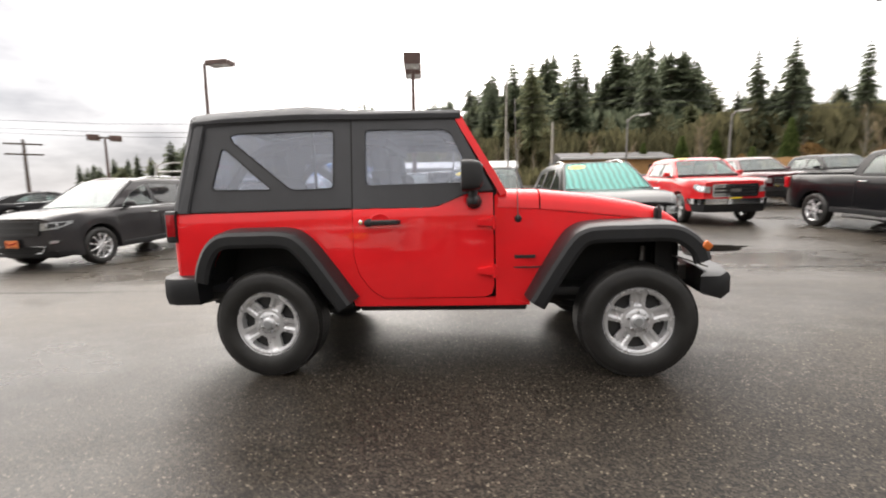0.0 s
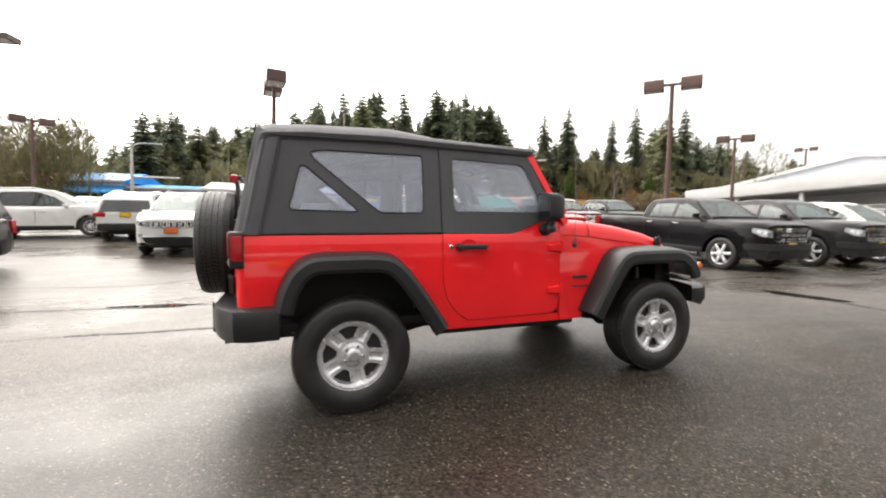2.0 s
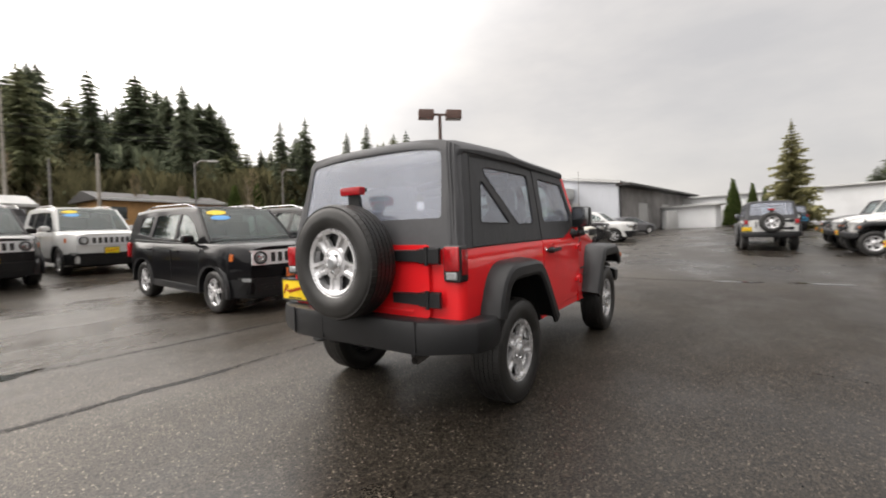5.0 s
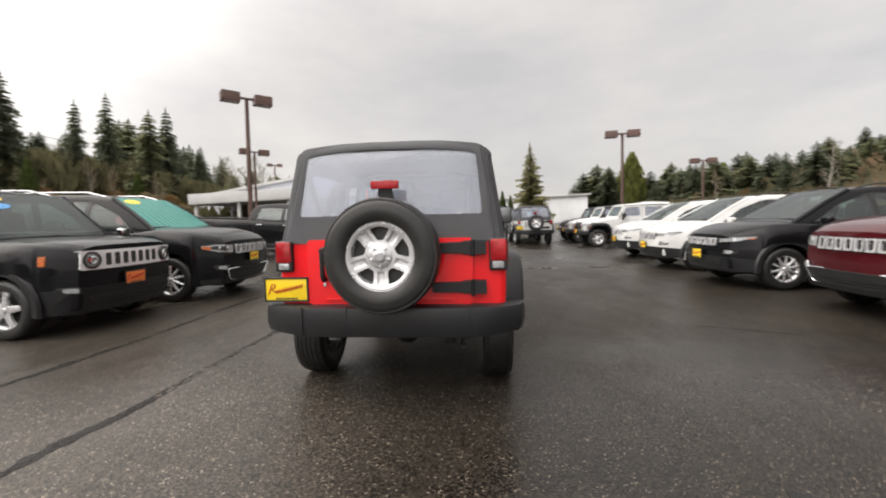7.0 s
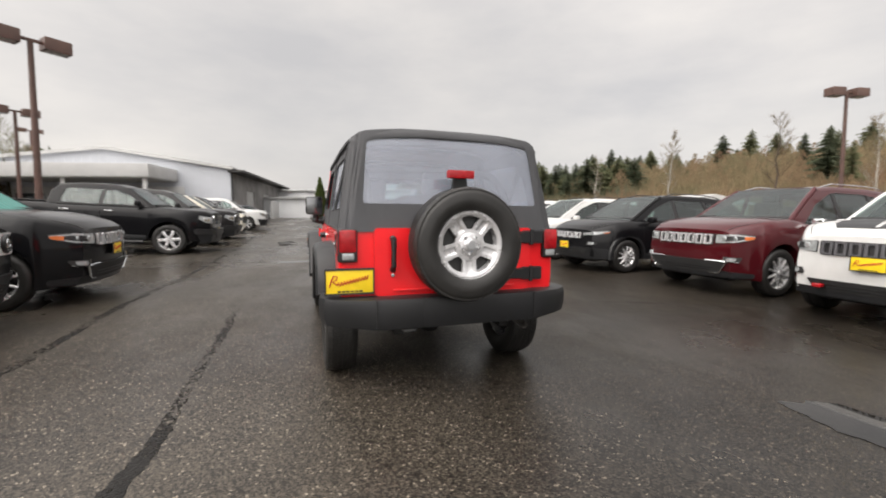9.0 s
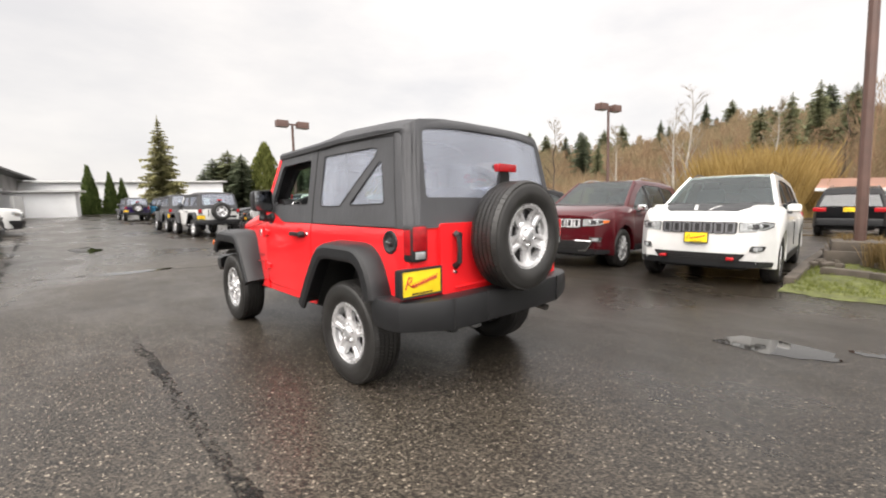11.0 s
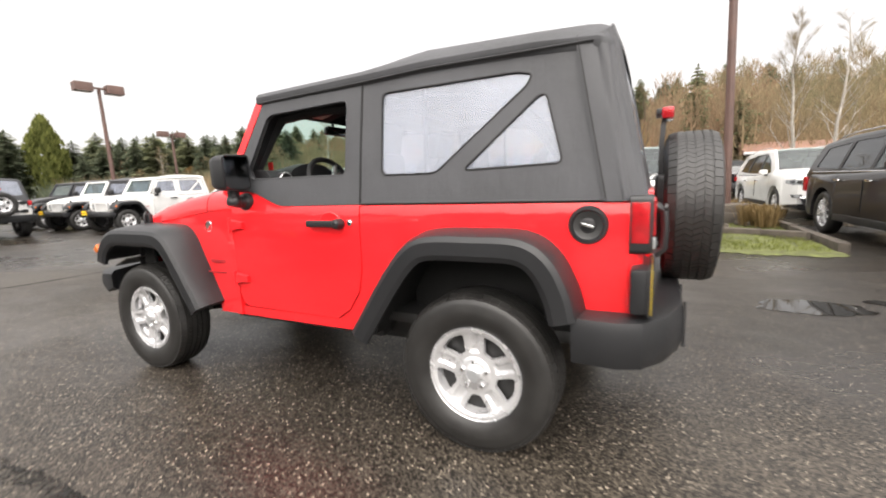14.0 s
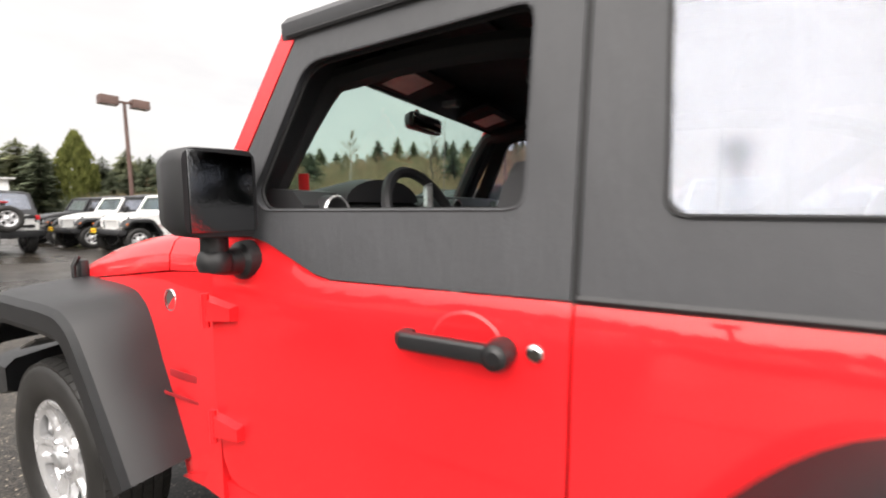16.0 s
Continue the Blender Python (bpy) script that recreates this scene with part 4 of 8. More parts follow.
def front_end(car, sp, style, paint, grille, chrome, trail):
    """Grille, lamps and bumper laid on the nose. Returns the height of the number plate."""
    f = sp["f"]
    wf, zn = shoulder(sp, f)
    sill = sp["sill"]
    bright = M["alloy"]
    mirrored = lambda poly: [(-u, z) for u, z in poly][::-1]
    gw, z0, z1, lampz = {"wide_suv": (0.50, zn - 0.205, zn - 0.035, 0), "slim_suv": (0.46, zn - 0.17, zn - 0.03, 0), "boxy_suv": (0.42, zn - 0.225, zn - 0.055, 0), "long_suv": (0.52, zn - 0.27, zn - 0.05, 0),
                         "sedan": (0.40, zn - 0.17, zn - 0.05, 0), "pickup": (0.54, zn - 0.36, zn - 0.08, 0)}[style]
    if style == "boxy_suv":
        band = [(-0.70, z0 - 0.03), (0.70, z0 - 0.03), (0.72, z1 + 0.025), (-0.72, z1 + 0.025)]
        part("nose_band", nose_plate(sp, band, 0.05, 0.014, (), 0.05), M["nose_silver"], car, "silver panel round the slots and lamps")
    gr = part("grille", nose_plate(sp, [(-gw, z0), (gw, z0), (gw * 1.02, z1), (-gw * 1.02, z1)], 0.05, 0.018 if style == "boxy_suv" else 0.006, (), 0.03), M["nose_silver" if style == "boxy_suv" else "trim"], car)
    if grille == "slots":
        for k in range(7):
            yk, a = (k - 3) * gw * 2 / 7.1, gw / 8.4
            if style == "boxy_suv":
                part("grille_slot", nose_plate(sp, [(yk - a * 0.66, z0 + 0.012), (yk + a * 0.66, z0 + 0.012), (yk + a * 0.66, z1 - 0.012), (yk - a * 0.66, z1 - 0.012)], 0.02, 0.024, (), 0.014), M["ink_black"], gr)
                continue
            part("grille_slot", nose_plate(sp, [(yk - a, z0 + 0.008), (yk + a, z0 + 0.008), (yk + a, z1 - 0.008), (yk - a, z1 - 0.008)], 0.03, 0.030, [[(yk - a * 0.52, z0 + 0.028), (yk + a * 0.52, z0 + 0.028), (yk + a * 0.52, z1 - 0.026), (yk - a * 0.52, z1 - 0.026)]], 0.014), bright if not trail else M["grey"], gr)
    else:
        for k in range(3 if style == "pickup" else 1):
            zc = lerp(z0, z1, (k + 0.5) / (3 if style == "pickup" else 1))
            part("grille_bar", nose_plate(sp, [(-gw * 0.97, zc - 0.017), (gw * 0.97, zc - 0.017), (gw * 0.97, zc + 0.017), (-gw * 0.97, zc + 0.017)], 0.03, 0.032, (), 0.012), M["chrome"] if style == "pickup" else M["trim"], gr)
        part("grille_surround", nose_plate(sp, [(-gw - 0.035, z0 - 0.035), (gw + 0.035, z0 - 0.035), (gw + 0.05, z1 + 0.03), (-gw - 0.05, z1 + 0.03)], 0.04, 0.036, [[(-gw + 0.01, z0 + 0.01), (gw - 0.01, z0 + 0.01), (gw - 0.01, z1 - 0.012), (-gw + 0.01, z1 - 0.012)]], 0.04), M["chrome" if style == "pickup" else "trim"], gr)
        if style == "pickup":
            part("grille_badge", nose_plate(sp, [(-0.12, lerp(z0, z1, 0.36)), (0.12, lerp(z0, z1, 0.36)), (0.12, lerp(z0, z1, 0.64)), (-0.12, lerp(z0, z1, 0.64))], 0.03, 0.044, (), 0.04), M["steel"], gr)
    lamp = {"wide_suv": [(0.53, zn - 0.045), (0.85, zn - 0.035), (1.06, zn - 0.06), (1.04, zn - 0.11), (0.84, zn - 0.155), (0.53, zn - 0.175)],
            "slim_suv": [(0.50, zn - 0.045), (0.80, zn - 0.015), (1.06, zn + 0.005), (1.10, zn - 0.01), (0.84, zn - 0.075), (0.50, zn - 0.10)],
            "boxy_suv": [(0.70, zn - 0.08), (0.74, zn - 0.08), (0.74, zn - 0.20), (0.70, zn - 0.20)],
            "long_suv": [(0.56, zn - 0.075), (0.85, zn - 0.055), (1.10, zn - 0.05), (1.08, zn - 0.11), (0.84, zn - 0.19), (0.56, zn - 0.215)],
            "sedan": [(0.46, zn - 0.06), (0.80, zn - 0.03), (1.05, zn - 0.0), (1.0, zn - 0.07), (0.80, zn - 0.13), (0.46, zn - 0.15)],
            "pickup": [(0.62, zn - 0.12), (0.86, zn - 0.08), (1.04, zn - 0.05), (1.05, zn - 0.15), (0.88, zn - 0.25), (0.62, zn - 0.28)]}[style]
    cu, cz = sum(u for u, z in lamp) / len(lamp), sum(z for u, z in lamp) / len(lamp)
    for s in (1, -1):
        turn = (lambda q: q) if s > 0 else mirrored
        if style == "boxy_suv":
            c = on_nose(sp, s * 0.555, lerp(z0, z1, 0.5), 0.0)
            rl = part("headlight", lathe([(0.0, 0.04), (0.05, 0.036), (0.085, 0.02), (0.092, -0.03)], 28), M["lamp_clear"], car, "round headlight in a dark ring", m=pose(*c, 0, 0, -90 + s * 12))
            part("headlight_ring", lathe([(0.076, 0.032), (0.086, 0.045), (0.100, 0.036), (0.104, -0.02)], 28), M["trim"], rl)
            part("lamp_bezel", lathe([(0.030, 0.042), (0.036, 0.047), (0.050, 0.044), (0.054, 0.036)], 24), M["chrome"], rl)
            part("amber_lamp", nose_plate(sp, turn([(0.98, zn - 0.20), (1.05, zn - 0.20), (1.05, zn - 0.09), (0.98, zn - 0.09)]), 0.03, 0.016, (), 0.012), M["amber"], car)
        else:
            hl = part("headlight", nose_plate(sp, turn(lamp), 0.06, 0.014), M["lamp_clear"], car)
            part("lamp_rim", tube([on_nose(sp, s * u, z, 0.014) for u, z in lamp + lamp[:1]], 0.007, 5), M["trim"], hl)
            inner = [(lerp(u, cu, 0.5), lerp(z, cz, 0.42)) for u, z in lamp]
            if style != "slim_suv":
                part("lamp_bowl", nose_plate(sp, turn(inner), 0.03, 0.018), M["chrome" if style == "pickup" else "trim"], hl)
                for q_ in (0.3, 0.68):
                    part("lamp_lens", lathe([(0.0, 0.012), (0.026, 0.010), (0.036, 0.0), (0.038, -0.01)], 16), M["lamp_clear"], hl, m=pose(*on_nose(sp, s * lerp(lamp[0][0], cu + 0.12, q_), cz - 0.005, 0.018), 0, 0, -90))
            if paint != "white" and style in ("wide_suv", "slim_suv"):
                part("side_marker", nose_plate(sp, turn([(lerp(u, max(q for q, _ in lamp), 0.72) - 0.01, lerp(z, lamp[2][1] - 0.03, 0.6)) for u, z in lamp]), 0.03, 0.019, (), 0.006), M["amber"], hl)
        # fog lamps
        fz, fu = (sill + 0.28, 0.66) if style != "slim_suv" else (zn - 0.26, 0.60)
        pocket = [(fu, fz - 0.04), (fu + 0.20, fz - 0.03), (fu + 0.24, fz + 0.035), (fu + 0.02, fz + 0.04)]
        fg = part("fog_lamp", nose_plate(sp, turn(pocket), 0.04, 0.006), M["under"], car)
        part("fog_lens", nose_plate(sp, turn([(fu + 0.05, fz - 0.028), (fu + 0.16, fz - 0.022), (fu + 0.17, fz + 0.026), (fu + 0.05, fz + 0.028)]), 0.03, 0.014), M["lamp_clear"], fg)
        if chrome and style == "wide_suv":
            part("fog_trim", tube([on_nose(sp, s * u, z, 0.014) for u, z in (pocket[3], pocket[0], pocket[1])], 0.010, 5), M["chrome"], fg)
    # lower half
    if style == "pickup":
        part("front_bumper", nose_plate(sp, [(-1.12, sill + 0.17), (1.12, sill + 0.17), (1.16, sill + 0.32), (-1.16, sill + 0.32)], 0.14, 0.10, (), 0.05), M["chrome" if paint == "truck_red" else "trim"], car, "bright chrome bumper" if paint == "truck_red" else "black bumper")
        part("lower_grille", nose_plate(sp, [(-0.42, sill + 0.04), (0.42, sill + 0.04), (0.46, sill + 0.14), (-0.46, sill + 0.14)], 0.02, 0.07), M["trim"], car)
        part("chin", nose_plate(sp, [(-0.95, sill - 0.05), (0.95, sill - 0.05), (1.08, sill + 0.17), (-1.08, sill + 0.17)], 0.10, 0.06), M["plastic"], car)
        return sill + 0.27
    top = sill + (0.30 if style == "boxy_suv" else 0.24 if style == "slim_suv" else 0.10)
    part("front_bumper", nose_plate(sp, [(-1.05, sill + 0.0), (1.05, sill + 0.0), (1.08, top - 0.03), (0.7, top), (-0.7, top), (-1.08, top - 0.03)], 0.06, 0.012, (), 0.04), M["plastic"], car, "dark plastic lower bumper")
    lo = [(-0.52, sill + 0.07), (0.52, sill + 0.07), (0.62, sill + 0.20), (-0.62, sill + 0.20)] if style != "wide_suv" or trail else [(-0.60, sill + 0.06), (0.60, sill + 0.06), (0.72, sill + 0.25), (-0.72, sill + 0.25)]
    lg = part("lower_grille", nose_plate(sp, lo, 0.05, 0.018, (), 0.03), M["under"], car)
    for k in range(2):
        part("grille_rib", nose_plate(sp, [(-0.50, sill + 0.105 + 0.04 * k), (0.50, sill + 0.105 + 0.04 * k), (0.50, sill + 0.115 + 0.04 * k), (-0.50, sill + 0.115 + 0.04 * k)], 0.01, 0.024, (), 0.002), M["plastic"], lg)
    if chrome:
        ring = rounded(lo, 0.03)
        part("grille_frame", tube([on_nose(sp, u, z, 0.022) for u, z in ring + ring[:1]], 0.012, 5), M["chrome" if style != "sedan" else "trim"], lg)
    if style == "boxy_suv":
        return sill + 0.36
    return zn - 0.27 if style == "wide_suv" else sill + 0.27


def number_plate(car, at, turn, mat, w=0.31, h=0.16):
    p = part("number_plate", box((0.004, w, h), (0, 0, 0), 0.001), mat, car, "yellow dealer plate in a dark frame" if mat == M["plate_yellow"] else "orange dealer plate", m=pose(*at, *turn))
    part("plate_frame", sheet(rounded([(-w / 2 - 0.006, -h / 2 - 0.006), (w / 2 + 0.006, -h / 2 - 0.006), (w / 2 + 0.006, h / 2 + 0.006), (-w / 2 - 0.006, h / 2 + 0.006)], 0.006),
                              [[(-w / 2 + 0.003, -h / 2 + 0.006), (w / 2 - 0.003, -h / 2 + 0.006), (w / 2 - 0.003, h / 2 - 0.006), (-w / 2 + 0.003, h / 2 - 0.006)]], 0.006, lambda u, v, k: Vector((0.0015 + k, u, v))), M["ink_black"], p)
    part("plate_back", box((0.010, w + 0.012, h + 0.012), (-0.0075, 0, 0), 0.003), M["ink_black"], p)
    bm = bmesh.new()
    add_tube(bm, [(0.003, w * u, h * v) for u, v in ((-0.42, -0.20), (-0.37, 0.10), (-0.33, 0.24), (-0.26, 0.22), (-0.28, 0.08), (-0.36, 0.02), (-0.25, -0.14))], 0.0045, 5)
    # the flowing rest of the mark: a plain rising wave
    add_tube(bm, [(0.003, w * (-0.25 + 0.0155 * k), h * (-0.12 + 0.0065 * k + (0.10 if k % 4 == 1 else -0.08 if k % 4 == 3 else 0.0))) for k in range(42)], 0.0042, 5)
    part("lettering_bar", bm, M["ink_red"], p)
    for k in range(6):
        part("lettering_bar", box((0.002, w * 0.07, h * 0.07), (0.003, w * (-0.22 + 0.09 * k), -h * 0.40), 0.0), M["ink_black"], p)
    return p


def vehicle(style, paint, label, m, name="suv", plate="plate_yellow", flare=False, rails=True, shade=False, group="", stickers=0, stripes=False, grille="slots", chrome=True, category="car"):
    sp = SPEC[style]
    car = thing(name, label, category, m, group)
    f, r, w = sp["f"], sp["r"], sp["w"]
    part("body", body_mesh(sp), M[paint], car, sharp=40)
    part("underbody", box((f - r - 0.5, w * 1.3, 0.42), ((f + r) / 2, 0, sp["sill"] + 0.14), 0.08), M["under"], car)
    cabin(car, sp, style, paint, shade)
    # belt trim and sills
    xa, xb = sp["win"][-1][-1][0] - 0.05, sp["win"][0][0][0] + 0.12
    zb = min(p[1] for p in sp["cab"])
    for s in (1, -1):
        part("window_trim", tube([(lerp(xa, xb, k / 6), s * (side_y(sp, zb + 0.05) + 0.012), zb + 0.045) for k in range(7)], 0.011, 6), M["chrome" if chrome and style != "pickup" else "trim"], car)
        part("sill_trim", box((abs(sp["wf"] - sp["wr"]) - 2 * sp["R"] - 0.22, 0.05, 0.12), ((sp["wf"] + sp["wr"]) / 2, s * (w - 0.012), sp["sill"] + 0.05), 0.015), M["plastic"], car)
        # door seams and handles
        for poly in sp["win"][:2]:
            xs_ = [p[0] for p in poly]
            part("door_handle", box((0.20, 0.03, 0.035), (min(xs_) + 0.16, s * (w + 0.012), zb - 0.10), 0.012), M["chrome" if chrome else paint], car)
            part("door_seam", box((0.008, 0.012, zb - sp["sill"] - 0.28), (min(xs_) - 0.04, s * (w - 0.001), (zb + sp["sill"]) / 2 + 0.06)), M["trim"], car)
        # mirrors
        mx = sp["win"][0][0][0] - 0.05
        mir = part("wing_mirror", box((0.13, 0.18, 0.13), (mx - 0.04, s * (w + 0.05), zb + 0.13), 0.045, seg=3), M["chrome" if chrome and paint in ("maroon", "black") and style == "wide_suv" else paint], car)
        part("mirror_glass", box((0.008, 0.14, 0.095), (mx - 0.106, s * (w + 0.05), zb + 0.13), 0.003), M["chrome"], mir)
        part("mirror_arm", box((0.07, 0.10, 0.05), (mx, s * (w - 0.02), zb + 0.06), 0.015), M["trim"], mir)
        wt, zt = shoulder(sp, r + 0.1)
        part("tail_lamp", box((0.16, 0.22, 0.30), (r + 0.06, s * (wt - 0.07), zt - 0.18), 0.03) if style != "wide_suv" else box((0.22, 0.36, 0.15), (r + 0.085, s * (wt - 0.13), zt - 0.07), 0.035), M["tail_red"], car)
        if rails:
            pts = [(lerp(sp["cab"][2][0] + 0.15, sp["cab"][-3][0] - 0.15, k / 6), s * (side_y(sp, 1.7) - 0.06), curve_at(sp["cab"], lerp(sp["cab"][2][0] + 0.15, sp["cab"][-3][0] - 0.15, k / 6)) + (0.045 if 0 < k < 6 else 0.0)) for k in range(7)]
            part("roof_rail", tube(pts, 0.012, 6), M["chrome" if chrome else "alloy" if style == "boxy_suv" else "trim"], car)
        if flare:
            for c in (sp["wf"], sp["wr"]):
                ra = sp["R"] + 0.07
                secs = []
                for k in range(13):
                    a = radians(lerp(-8, 188, k / 12))
                    n_ = Vector((math.cos(a), 0, math.sin(a)))
                    p0 = Vector((c, 0, sp["R"]))
                    secs.append([p0 + n_ * (ra - 0.01) + Vector((0, s * (w - 0.06), 0)), p0 + n_ * (ra - 0.012) + Vector((0, s * (w + 0.02), 0)), p0 + n_ * (ra + 0.05) + Vector((0, s * (w + 0.018), 0)), p0 + n_ * (ra + 0.07) + Vector((0, s * (w - 0.02), 0))])
                part("wheel_flare", loft(secs), M["plastic"], car)
    plate_z = front_end(car, sp, style, paint, grille, chrome, stripes)
    # hood seams
    for s in (1, -1):
        part("hood_seam", tube([bow(sp, (x, s * (shoulder(sp, x)[0] - 0.125), curve_at(sp["top"], x) + 0.003)) for x in (sp["cab"][-1][0] - 0.1, 1.5, 1.8, f - 0.3, f - 0.12, f - 0.03)], 0.006, 4), M["trim"], car)
    part("rear_bumper", box((0.20, w * 1.7, 0.26), (r + 0.02, 0, sp["sill"] + 0.22), 0.06, seg=3), M["plastic"], car)
    if plate:
        number_plate(car, (f + 0.03, 0, plate_z), (0, 0, 0), M[plate])
        number_plate(car, (r - 0.012, 0, 0.95 if style != "pickup" else 0.72), (0, 0, 180), M["plate_yellow"])
    if stickers:
        for y_, t_, mt, lb in ((-0.42, 0.80, "sticker_yellow", "yellow oval price sticker"), (-0.40, 0.60, "sticker_blue", "pale blue oval sticker"))[:stickers]:
            part("window_sticker", sheet([(y_ + 0.17 * math.cos(q * math.pi / 10), t_ + 0.085 * math.sin(q * math.pi / 10)) for q in range(20)], (), 0.003, lambda u, v, k: on_screen(sp, v, u, 0.016 + k)), M[mt], car, lb)
    if stripes:
        part("hood_decal", sheet([(1.08, -0.62), (1.9, -0.58), (2.16, -0.46), (2.16, 0.46), (1.9, 0.58), (1.08, 0.62)], [[(1.12, -0.30), (2.1, -0.12), (2.1, -0.07), (1.12, -0.24)], [(1.12, 0.24), (2.1, 0.07), (2.1, 0.12), (1.12, 0.30)]], 0.004,
                                 lambda u, v, k: bow(sp, (u, v, curve_at(sp["top"], u) + 0.033 - 0.03 * max(0, abs(v) / w - 0.4) + k)), [1.1 + 0.05 * i for i in range(22)], (-0.4, -0.3, 0.0, 0.3, 0.4)), M["plastic"], car, "matt dark grey hood decal")
        for y_ in (-0.45, 0.45):
            part("tow_hook", box((0.08, 0.10, 0.045), (f + 0.02, y_, sp["sill"] + 0.13), 0.015), M["tail_red"], car, "red tow hook")
    if style == "pickup":
        part("bed_liner", box((1.98, w * 1.7, 0.02), (-1.98, 0, 1.342), 0.008), M["under"], car)
        for s in (1, -1):
            part("side_step", tube([(1.2, s * (w + 0.05), 0.36), (-0.9, s * (w + 0.05), 0.36)], 0.04, 8), M["trim"], car)
    add_wheels(car, (sp["wf"], sp["wr"]), w - 0.125, sp["R"], 0.24, sp["kind"], sp["rim"])
    return car


def parked(x, y, yaw, nose=None, style="wide_suv"):
    """A parking pose; nose: y is where the front bumper stands."""
    d = SPEC[style]["f"] if nose else 0.0
    a = radians(yaw)
    cx, cy = x - d * math.cos(a), y - d * math.sin(a)
    z = [ground_z(cx + k * math.cos(a), cy + k * math.sin(a)) for k in (1.4, -1.4)]
    return pose(cx, cy, sum(z) / 2, 0, -math.degrees(math.atan2(z[0] - z[1], 2.8)), yaw)


NORTH, SOUTH = "cars parked nose-out along the north row", "cars parked nose-out along the south row"
B = "back rows of parked cars"


def north(x, y, style, paint, label, yaw=-90, g=NORTH, **k):
    return vehicle(style, paint, label, parked(x, y, yaw, True, style), group=g, **k)


north(-8.72, 3.95, "long_suv", "slate", "dark grey three-row SUV with an orange dealer plate", plate="plate_orange", grille="bars", yaw=-93)
north(0.36, 3.92, "boxy_suv", "black", "black boxy small SUV with round headlights and an orange plate", plate="plate_orange", flare=True, stickers=2, chrome=False)
north(2.74, 3.63, "wide_suv", "black", "black SUV with a teal sunshade behind its windscreen", shade=True, stickers=1, yaw=-88)
north(9.75, 3.42, "pickup", "black", "black crew-cab pickup with chrome wheels and a yellow plate", name="pickup_truck", rails=False, grille="bars", category="pickup truck")
north(12.95, 3.25, "pickup", "charcoal", "dark grey crew-cab pickup parked nose-out", name="pickup_truck", rails=False, grille="bars", category="pickup truck")
north(16.0, 3.3, "long_suv", "cream", "cream white large SUV parked nose-out", plate="", grille="bars")
north(20.9, 3.9, "pickup", "charcoal", "dark pickup with a chrome grille", name="pickup_truck", rails=False, grille="bars", plate="", category="pickup truck")
north(24.0, 3.0, "pickup", "white", "white crew-cab pickup parked nose-out", name="pickup_truck", rails=False, grille="bars", plate="", category="pickup truck")
north(27.0, 3.6, "slim_suv", "white", "white SUV far along the row", plate="", chrome=False)
north(31.0, 4.6, "sedan", "silver", "silver saloon car at the end of the row", name="sedan", plate="", rails=False, yaw=-60)
north(36.5, 4.0, "sedan", "grey", "grey saloon car near the white building", name="sedan", plate="", rails=False, yaw=-40)
north(7.05, 8.5, "pickup", "truck_red", "bright red heavy pickup with a chrome grille and yellow plate", name="pickup_truck", rails=False, grille="bars", g=B, stickers=1, category="pickup truck")
north(11.6, 13.2, "pickup", "maroon", "maroon pickup standing behind the front row", name="pickup_truck", rails=False, grille="bars", plate="", g=B, category="pickup truck")
north(14.8, 13.2, "pickup", "black", "black pickup behind the front row", name="pickup_truck", rails=False, grille="bars", plate="", g=B, category="pickup truck")
north(-4.66, 9.75, "wide_suv", "white", "white SUV with a black grille and orange plate", plate="plate_orange", g=B)
north(-2.2, 10.0, "boxy_suv", "charcoal", "dark grey boxy small SUV with a yellow plate", flare=True, stickers=2, chrome=False, g=B)
north(0.2, 11.2, "boxy_suv", "white", "white boxy small SUV in the back row", flare=True, stickers=2, chrome=False, g=B)
vehicle("wide_suv", "white", "white SUV seen from behind with red tail lamps", parked(-7.2, 16.8, 92), group=B)
vehicle("wide_suv", "white", "white SUV standing across the lot", parked(-10.4, 17.0, 8), group=B)
vehicle("slim_suv", "white", "white SUV in the far back row", parked(-4.4, 17.6, 90), group=B)
vehicle("long_suv", "charcoal", "dark SUV in the far back row", parked(-1.2, 18.2, 90), group=B)
vehicle("sedan", "black", "black saloon car seen from behind", parked(-20.5, 15.5, 60), name="sedan", rails=False, group=B)
vehicle("sedan", "white", "white saloon car in the far lot", parked(-18.5, 19.5, -60), name="sedan", rails=False, group=B)
vehicle("slim_suv", "white", "white SUV in the far lot", parked(-15.0, 22.5, -80), group=B)
vehicle("sedan", "silver", "silver saloon car in the far lot", parked(-12.0, 25.0, -80), name="sedan", rails=False, group=B)

north(-1.76, -4.90, "wide_suv", "white", "white SUV with black hood decal, red tow hooks and yellow plate", yaw=93, g=SOUTH, stripes=True, chrome=False)
north(0.74, -4.98, "wide_suv", "maroon", "deep maroon SUV with a seven-slot chrome grille", yaw=91, g=SOUTH, plate="")
north(3.5, -4.62, "slim_suv", "black", "black SUV with slim headlights and a yellow plate", yaw=91, g=SOUTH, chrome=False, flare=True)
north(6.1, -4.6, "slim_suv", "white", "white SUV with slim headlights and a yellow plate", yaw=91, g=SOUTH, chrome=False, flare=True)
north(9.1, -4.8, "slim_suv", "white", "white SUV parked further along the south row", yaw=91, g=SOUTH, chrome=False, flare=True)
vehicle("wide_suv", "white", "white SUV beyond the planted island", parked(-5.43, -12.31, 95), group=B, plate="")
vehicle("wide_suv", "black", "black SUV seen from behind beyond the island", parked(-2.75, -19.9, -90), group=B)
vehicle("wide_suv", "black", "black SUV far beyond the island", parked(-4.95, -23.6, -92), group=B)
